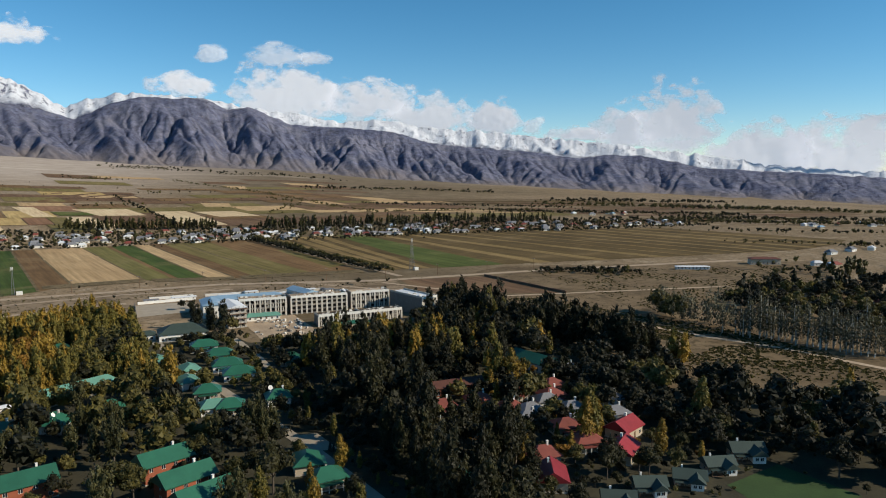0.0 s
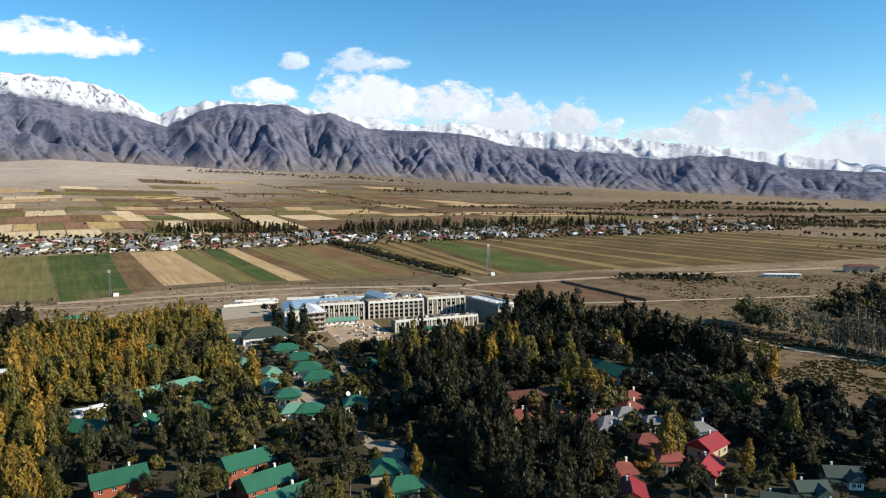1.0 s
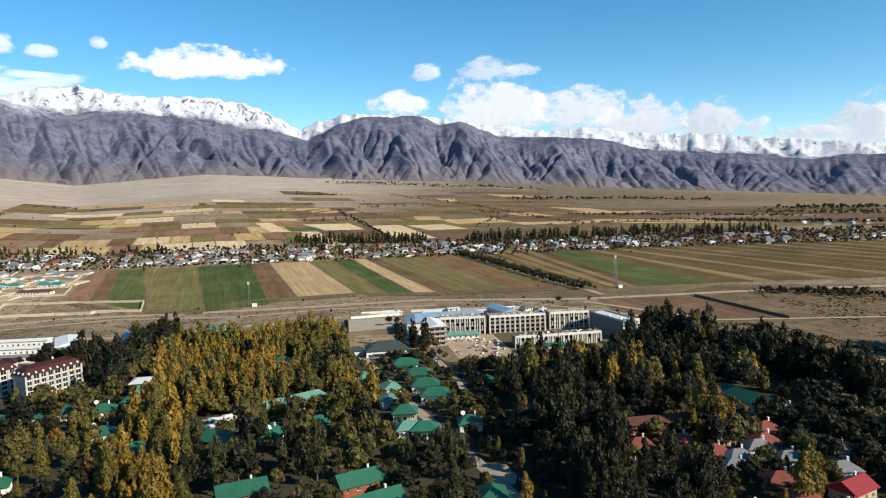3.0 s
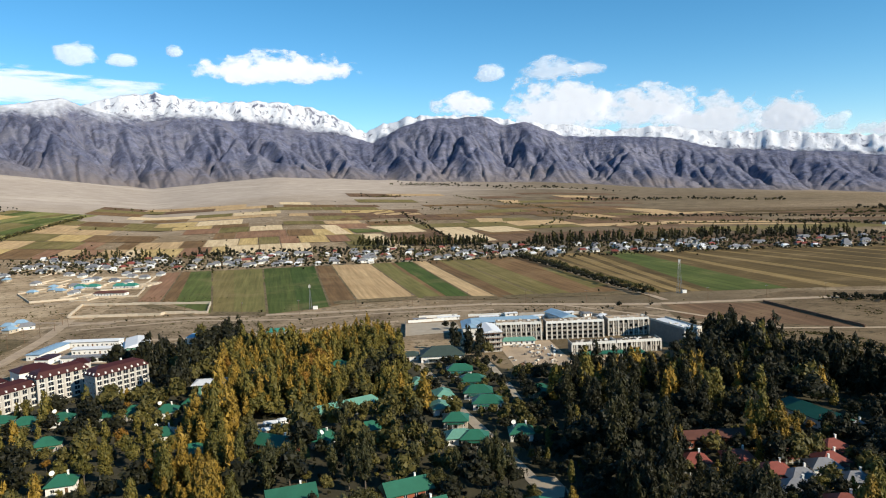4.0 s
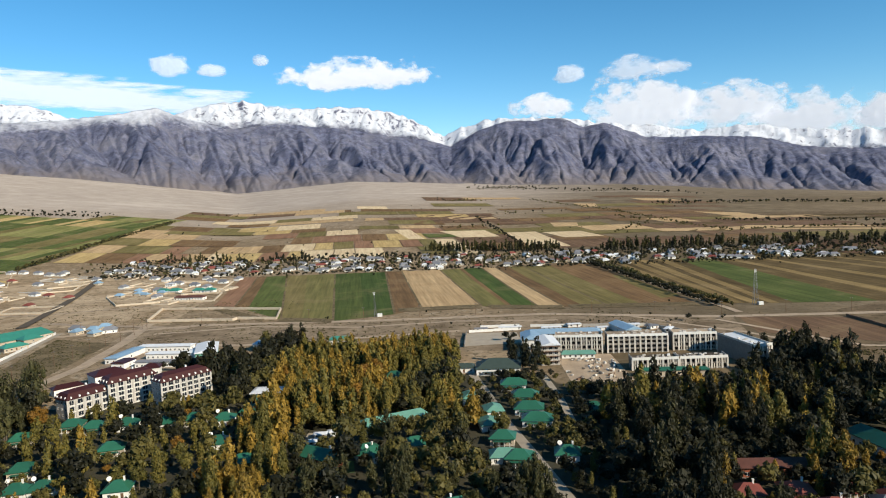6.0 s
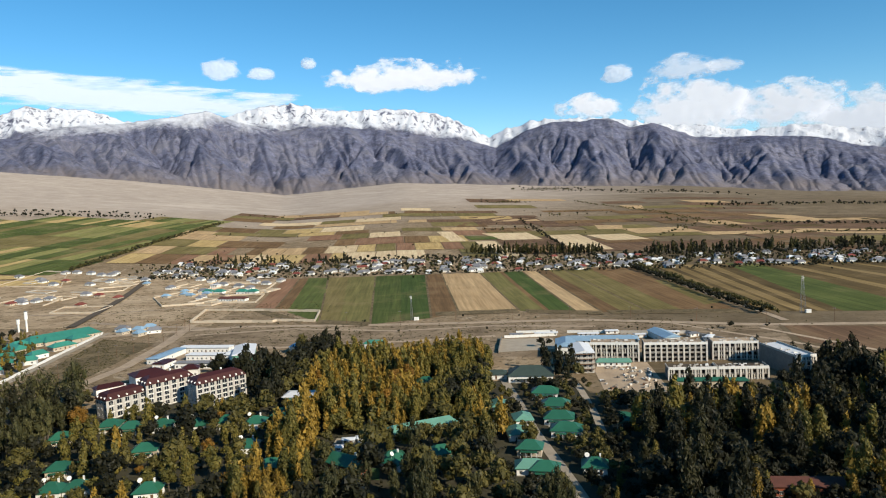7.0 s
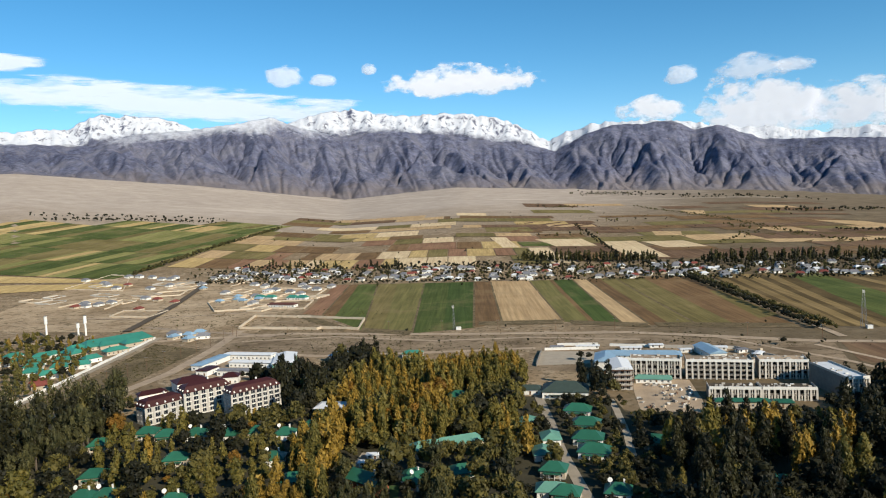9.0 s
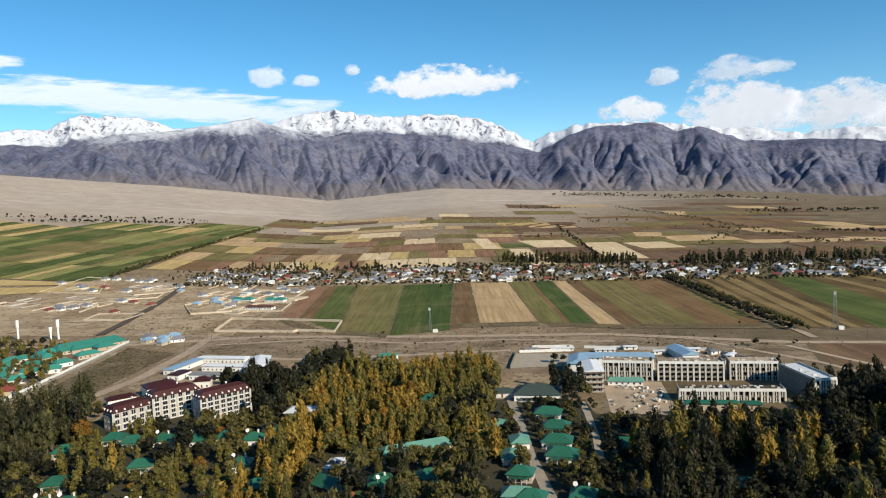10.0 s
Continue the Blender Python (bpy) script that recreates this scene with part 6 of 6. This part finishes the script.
tussocks([([(205, 240), (290, 165), (300, 250), (262, 400), (215, 420)], 6500, 0.35, 0.95), ([(205, 225), (245, 165), (300, 140), (300, 250), (262, 300)], 2500, 0.35, 0.95), ([(300, 330), (480, 330), (560, 430), (330, 520)], 3500, 0.3, 1.0)], 31, LEAF_MID,
         "dry yellow-brown tussocks on the bare plain")
tussocks([([(-303, 372), (-272, 402), (-280, 530), (-338, 555)], 1300, 0.3, 0.7), ([(-260, 510), (190, 510), (190, 570), (-260, 590)], 1500, 0.25, 0.7),
          ([(-420, 600), (-170, 600), (-170, 720), (-420, 760)], 900, 0.3, 0.8)], 32, LEAF_MID, "olive-brown low scrub on dusty ground")
for i in range(90):
    far_dark.add(far_mid.g.uniform(-700, 500), far_mid.g.uniform(1100, 2200), far_mid.g.uniform(0.25, 0.6))
far_dark.make("tree_belt", "dark green trees of the far village and plain")
far_mid.make("tree_belt", "olive-green trees of the far village and plain")
far_pop.make("poplar_row", "rows of olive-green poplars beyond the fields")
far_dpop.make("poplar_row", "rows of dark poplars beyond the fields")
far_gold.make("tree_belt", "yellowing trees among the far village")

for k, (V, F, n) in JOINED.items():
    if V:
        faces = []
        for arr, off in F:
            faces += (arr + off).tolist()
        tagged(mesh_of("grove", np.concatenate(V).tolist(), faces, TREES[k][2]), "the wood's more distant " + TREES[k][5].split(" in ")[0] + "s", "trees", kind="stuff")

# ---- the far village and scattered settlements ----
hut_a = Stock(lambda m: simple_house(m, 9, 7, 3.2, 2.0, WHITE, WHITE_ROOF))
hut_b = Stock(lambda m: simple_house(m, 11, 8, 3.0, 2.6, WHITE, GREY_ROOF))
hut_c = Stock(lambda m: simple_house(m, 9, 7, 3.0, 2.4, CREAM, BLUE_ROOF))
hut_d = Stock(lambda m: simple_house(m, 10, 8, 3.0, 2.4, CREAM, RUST_ROOF))
hut_e = Stock(lambda m: simple_house(m, 12, 9, 3.4, 2.6, WHITE, TEAL_ROOF))


def simple_house(m, L, W, H, rise, wall_mat, roof_mat):
    words = {WHITE_ROOF: "pale", GREY_ROOF: "grey", BLUE_ROOF: "blue", RUST_ROOF: "rust-red", TEAL_ROOF: "teal"}[roof_mat]
    e = thing("village_house", "small village house with light walls and a " + words + " roof", "house", m, "village houses")
    wall = part("wall", block(-L / 2, -W / 2, -0.5, L / 2, W / 2, H - 0.2), wall_mat, e)
    part("roof", roof_bm(L, W, H, rise, 0.5, 2.5), roof_mat, e)
    for x in (-L * 0.27, L * 0.27):
        part("window", WIN_S, None, wall, m=pose(x, -W / 2 - 0.01, 0.9))
    return e


g = np.random.default_rng(21)
P = [Vector(p) for p in VILLAGE]
for i in range(262):
    k = int(g.choice(len(P) - 1, p=[0.25, 0.20, 0.19, 0.15, 0.13, 0.08]))
    p = P[k].lerp(P[k + 1], g.uniform())
    x, y = p.x + g.normal() * 6, p.y + g.uniform(-76, 66)
    (hut_a, hut_b, hut_b, hut_a, hut_b, hut_d, hut_b, hut_b)[int(g.integers(8))](pose(x, y, height(x, y), 0, 0, float(g.uniform(-20, 20))))
for x0, y0, n, w, d in [(597, 415, 4, 10, 14), (930, 1150, 9, 90, 30), (1180, 745, 10, 160, 30), (430, 270, 6, 60, 40), (700, 500, 3, 80, 40)]:
    for i in range(n):
        x, y = x0 + g.uniform(-w, w), y0 + g.uniform(-d, d)
        (hut_a, hut_b, hut_c, hut_d)[int(g.integers(4))](pose(x, y, height(x, y), 0, 0, float(g.uniform(-30, 30))))
house("farm_building", 28, 9, 5.5, 1.8, 5, BRICK_ROOF, CLAY, "long brown farm building on the open plain", "building", pose(556, 449, 0, 0, 0, -32), chimney=False)
house("shed", 30, 6, 2.8, 0.8, 3, WHITE_ROOF, WHITE, "long low white shed on the open plain", "shed", pose(468, 456, 0, 0, 0, -30), chimney=False)
# Walled plots along the dark road, some houses unfinished.
for kit, spots in [(hut_c, [(-402, 800, -12), (-385, 812, 78), (-372, 800, -12), (-395, 835, 78), (-357, 812, -10), (-312, 566, 70), (-322, 584, -10), (-332, 575, 75), (-318, 596, 10), (-480, 905, 78)]),
                   (hut_b, [(-372, 838, -12), (-350, 780, 78), (-375, 884, 80), (-368, 890, -10), (-556, 786, 78), (-548, 800, -12), (-590, 985, -12), (-578, 1002, 78), (-575, 985, -12), (-305, 578, 20),
                            (-340, 590, -12), (-330, 905, -12), (-345, 930, 78), (-420, 940, -12), (-398, 925, 78), (-640, 1005, -12), (-655, 1000, 78), (-615, 1000, -12), (-500, 1010, -12), (-452, 990, 78)]),
                   (hut_b, [(-566, 775, -12), (-578, 790, 78), (-520, 830, -12), (-612, 905, -12), (-640, 925, 78), (-655, 940, -12), (-500, 940, -12), (-430, 870, 78), (-340, 872, -12), (-318, 852, 78),
                            (-700, 960, -12), (-560, 905, -12), (-545, 930, 78), (-310, 890, -12), (-298, 915, 78)]),
                   (hut_e, [(-360, 824, -12), (-345, 822, -12), (-314, 815, -12), (-300, 812, -12), (-381, 463, 20), (-358, 462, 25), (-346, 470, 28), (-400, 505, 60), (-372, 484, 15), (-392, 478, 70), (-412, 480, 20),
                            (-430, 500, 70), (-425, 470, 10), (-352, 490, 60), (-368, 446, 20), (-350, 440, 40)]),
                   (hut_d, [(-575, 768, 78), (-497, 820, -12), (-480, 752, 78), (-333, 411, 30), (-342, 420, 30), (-610, 930, -12), (-462, 800, 78)])]:
    for x, y, a in spots:
        kit(pose(x, y, height(x, y), 0, 0, a))
house("long_house", 34, 9, 3.4, 1.8, 3, BRICK_ROOF, WHITE, "long white house with a dull red roof on a walled plot", "house", pose(-303, 757, 0, 0, 0, -10), chimney=False)
house("block_house", 10, 9, 5.6, 0.6, 2, WHITE_ROOF, WHITE, "two-storey white house with a flat pale roof", "house", pose(-371, 872, 0, 0, 0, -10), chimney=False, floors=2)
for q in [[(-418, 800), (-393, 856), (-322, 798), (-333, 742), (-373, 730), (-418, 800)], [(-325, 745), (-270, 736), (-282, 800), (-330, 800)], [(-370, 800), (-380, 905), (-300, 900), (-290, 812)],
          [(-686, 895), (-698, 1018), (-657, 1008), (-592, 890), (-686, 895)], [(-487, 707), (-497, 748), (-436, 742), (-433, 700), (-487, 707)], [(-600, 770), (-590, 815), (-536, 806), (-530, 760)],
          [(-533, 878), (-498, 896), (-488, 860), (-522, 845)], [(-452, 930), (-448, 968), (-392, 955), (-385, 915)]]:
    wall_run("boundary_wall", q, 1.9, 0.8, CLAY, "pale clay wall round a settled plot")
for k in range(30):
    x, y = g.uniform(-690, -480), g.uniform(790, 1010)
    if k % 2:
        x, y = g.uniform(-430, -290), g.uniform(720, 900)
    a, w, d = radians(-12), g.uniform(14, 34), g.uniform(14, 30)
    verge = np.interp(y, [620, 745, 1058], [-405, -440, -533])
    if verge - 42 < x < verge + 12:
        x = verge + (16 if k % 2 else -46)
    ux, uy = Vector((math.cos(a), math.sin(a))), Vector((-math.sin(a), math.cos(a)))
    c = Vector((x, y))
    q = [c, c + ux * w, c + ux * w + uy * d, c + uy * d, c]
    wall_run("boundary_wall", [tuple(p) for p in (q if k % 3 else q[:4])], 1.7, 0.7, CLAY if k % 4 else CONCRETE, "low pale wall of a half-built plot")
for x, y, L, W_, a, rise in [(-376, 556, 56, 22, 55, 4.6), (-376, 543, 13, 16, 148, 3.0), (-358, 551, 12, 15, 148, 2.8), (-352, 520, 18, 10, 58, 2.6), (-385, 512, 18, 13, -22, 3.2), (-394, 528, 15, 12, 60, 3.0),
                             (-404, 500, 13, 11, 30, 2.6)]:
    house("market_hall", L, W_, 3.4, rise, 5, TEAL_ROOF, CREAM, "hall of a cluster with hipped bright teal metal roofs", "building", pose(x, y, 0, 0, 0, a), chimney=False)


# ---- clouds over the range ----


def cloud_material(name, dense, stretch):
    M = Mat(name, 1.0, 0, 0.0)
    p = M.coord("UV")
    sep = M.t.nodes.new("ShaderNodeSeparateXYZ")
    M.put(p, sep.inputs[0])
    rnd = M.t.nodes.new("ShaderNodeObjectInfo").outputs["Random"]
    u = M.math("MULTIPLY", M.math("SUBTRACT", sep.outputs[0], 0.5), 2.0)
    v = M.math("MULTIPLY", M.math("SUBTRACT", sep.outputs[1], 0.42), 2.0)
    v = M.math("MULTIPLY", v, M.ramp(M.math("ADD", v, 0.5), [(0.46, 1.3), (0.54, 0.86)]))
    pos = M.scaled(M.coord("World"), stretch)
    u = M.math("ADD", u, M.math("MULTIPLY", M.math("SUBTRACT", M.noise(pos, 0.0055, 3, 0.55), 0.5), 1.5))
    v = M.math("ADD", v, M.math("MULTIPLY", M.math("SUBTRACT", M.noise(pos, 0.0068, 3, 0.55), 0.46), 1.3))
    e = M.math("SUBTRACT", 1.0, M.math("SQRT", M.math("ADD", M.math("MULTIPLY", u, u), M.math("MULTIPLY", v, v))))
    big = M.noise(pos, 0.0042, 6, 0.58, 0.35)
    fine = M.noise(pos, 0.016, 6, 0.62, 0.2)
    curl = M.noise(pos, 0.0095, 3, 0.5, 0.4)
    f = M.math("ADD", M.math("MULTIPLY", e, 1.75), M.math("MULTIPLY", M.math("SUBTRACT", big, 0.5), 1.9))
    f = M.math("ADD", f, M.math("MULTIPLY", M.math("SUBTRACT", fine, 0.5), 0.55))
    f = M.math("ADD", f, M.math("MULTIPLY", M.math("SUBTRACT", curl, 0.5), 1.5))
    a = M.ramp(f, [(0.12, 0.0), (0.44, 0.6 * dense), (0.85, dense)])
    edge = M.math("MULTIPLY", M.ramp(sep.outputs[0], [(0.0, 0.0), (0.06, 1.0), (0.94, 1.0), (1.0, 0.0)]), M.ramp(sep.outputs[1], [(0.0, 0.0), (0.08, 1.0), (0.92, 1.0), (1.0, 0.0)]))
    a = M.math("MULTIPLY", M.math("MULTIPLY", a, M.ramp(e, [(0.0, 0.0), (0.16, 1.0)])), edge)
    tr = M.t.nodes.new("ShaderNodeBsdfTransparent")
    tl = M.t.nodes.new("ShaderNodeBsdfTranslucent")
    tl.inputs[0].default_value = (0.50, 0.51, 0.54, 1)
    df = M.t.nodes.new("ShaderNodeBsdfDiffuse")
    df.inputs[0].default_value = (0.50, 0.51, 0.54, 1)
    # Added glow stands in for sunlight scattered inside the cloud.
    em = M.t.nodes.new("ShaderNodeEmission")
    em.inputs[0].default_value, em.inputs[1].default_value = (0.94, 0.96, 1.0, 1), 0.44
    b = M.t.nodes.new("ShaderNodeBump")
    b.inputs["Strength"].default_value, b.inputs["Distance"].default_value = 0.035, 40.0
    M.put(M.math("ADD", big, M.math("MULTIPLY", fine, 0.3)), b.inputs["Height"])
    for n in (tl, df):
        M.t.links.new(b.outputs[0], n.inputs["Normal"])
    mx = M.t.nodes.new("ShaderNodeMixShader")
    mx.inputs[0].default_value = 0.5
    M.t.links.new(df.outputs[0], mx.inputs[1])
    M.t.links.new(tl.outputs[0], mx.inputs[2])
    ad = M.t.nodes.new("ShaderNodeAddShader")
    M.t.links.new(mx.outputs[0], ad.inputs[0])
    M.t.links.new(em.outputs[0], ad.inputs[1])
    fin = M.t.nodes.new("ShaderNodeMixShader")
    M.put(a, fin.inputs[0])
    M.t.links.new(tr.outputs[0], fin.inputs[1])
    M.t.links.new(ad.outputs[0], fin.inputs[2])
    M.t.links.new(fin.outputs[0], M.t.nodes["Material Output"].inputs[0])
    return M.m


CLOUD, WISP, VEIL = cloud_material("cloud", 1.0, (1, 1, 1.5)), cloud_material("wisp_cloud", 0.68, (0.8, 0.8, 1.6)), cloud_material("veil_cloud", 0.8, (0.35, 0.35, 2.2))


def cloud(az, el, wide, high, label, r=4885.0, tilt=0.0, puff=1.0, mat=None):
    """A cloud bank as a bulging relief, wide by high degrees."""
    n, k = 40, 24
    verts, uvs = [], []
    for j in range(k + 1):
        for i in range(n + 1):
            u, v = i / n, j / k
            a, e = az + (u - 0.5) * wide, el + (v - 0.42) * high + tilt * (u - 0.5) * wide
            dome = max(0.0, 1 - (2 * u - 1) ** 2 - (2 * v - 0.84) ** 2)
            rr = r - puff * (70 * math.sqrt(dome) + 14 * dome * abs(noise.fractal((a * 0.9, e * 0.9, az), 0.8, 2.0, 4)))
            x, y = polar(a, rr)
            verts.append((x, y, O.z + rr * math.tan(radians(e))))
            uvs.append((u, v))
    w = n + 1
    faces = [(j * w + i, j * w + i + 1, (j + 1) * w + i + 1, (j + 1) * w + i) for j in range(k) for i in range(n)]
    ob = mesh_of("cloud", verts, faces, mat or CLOUD, True)
    lay = ob.data.uv_layers.new(name="UVMap")
    for lp in ob.data.loops:
        lay.data[lp.index].uv = uvs[lp.vertex_index]
    return tagged(ob, label, "cloud", "clouds", "structure")


for az, el, w, h, label in [(-7.4, 9.1, 10, 2.1, "long white fair-weather cloud"), (-21.2, 10.0, 2.3, 1.5, "small ragged white cloud"), (-18.4, 9.7, 1.9, 0.8, "faint small cloud"),
                            (-14.6, 10.4, 1.0, 0.7, "tiny white cloud"), (9.2, 8.4, 2.0, 1.1, "small white cloud over the pass"), (14.4, 8.4, 4.6, 1.5, "thin torn white cloud"),
                            (16.8, 8.3, 2.6, 1.1, "torn shred of white cloud"), (7.2, 6.0, 4.3, 1.8, "white cloud resting on the ridge"), (14.8, 5.2, 7.6, 4.1, "big bright cumulus cloud behind the ridge"),
                            (20.9, 5.0, 6.4, 2.8, "broad cumulus cloud behind the ridge"), (26.0, 3.8, 6.8, 3.0, "low cumulus cloud on the snow range"),
                            (31.2, 3.7, 4.0, 2.4, "rounded cumulus cloud on the snow range"), (34.0, 3.1, 1.6, 1.3, "small cumulus puff"), (37.6, 2.5, 4.5, 1.0, "thin low cloud on the snow range"),
                            (44.4, 3.1, 5.2, 4.2, "towering white cumulus cloud"), (41.0, 2.6, 4.0, 2.2, "white cumulus cloud beside the tower"), (51.4, 0.9, 5.8, 2.9, "low cumulus bank at the valley's end"),
                            (56.6, 0.8, 6.4, 3.3, "bright cumulus bank at the valley's end")]:
    big = 1.2 if az > 39 else 1.0
    cloud(az, el, w * 1.34 * big, h * 1.42 * big, label, mat=WISP if w < 3 or el > 8.2 and w < 6 else CLOUD, puff=0.6)
cloud(-31, 8.1, 38, 2.8, "long streak of white cloud above the snow peaks", 4900, -0.070, 0.3, VEIL)
cloud(-40, 10.6, 7, 1.4, "thin veil of high cloud", 4900, 0, 0.2, VEIL)
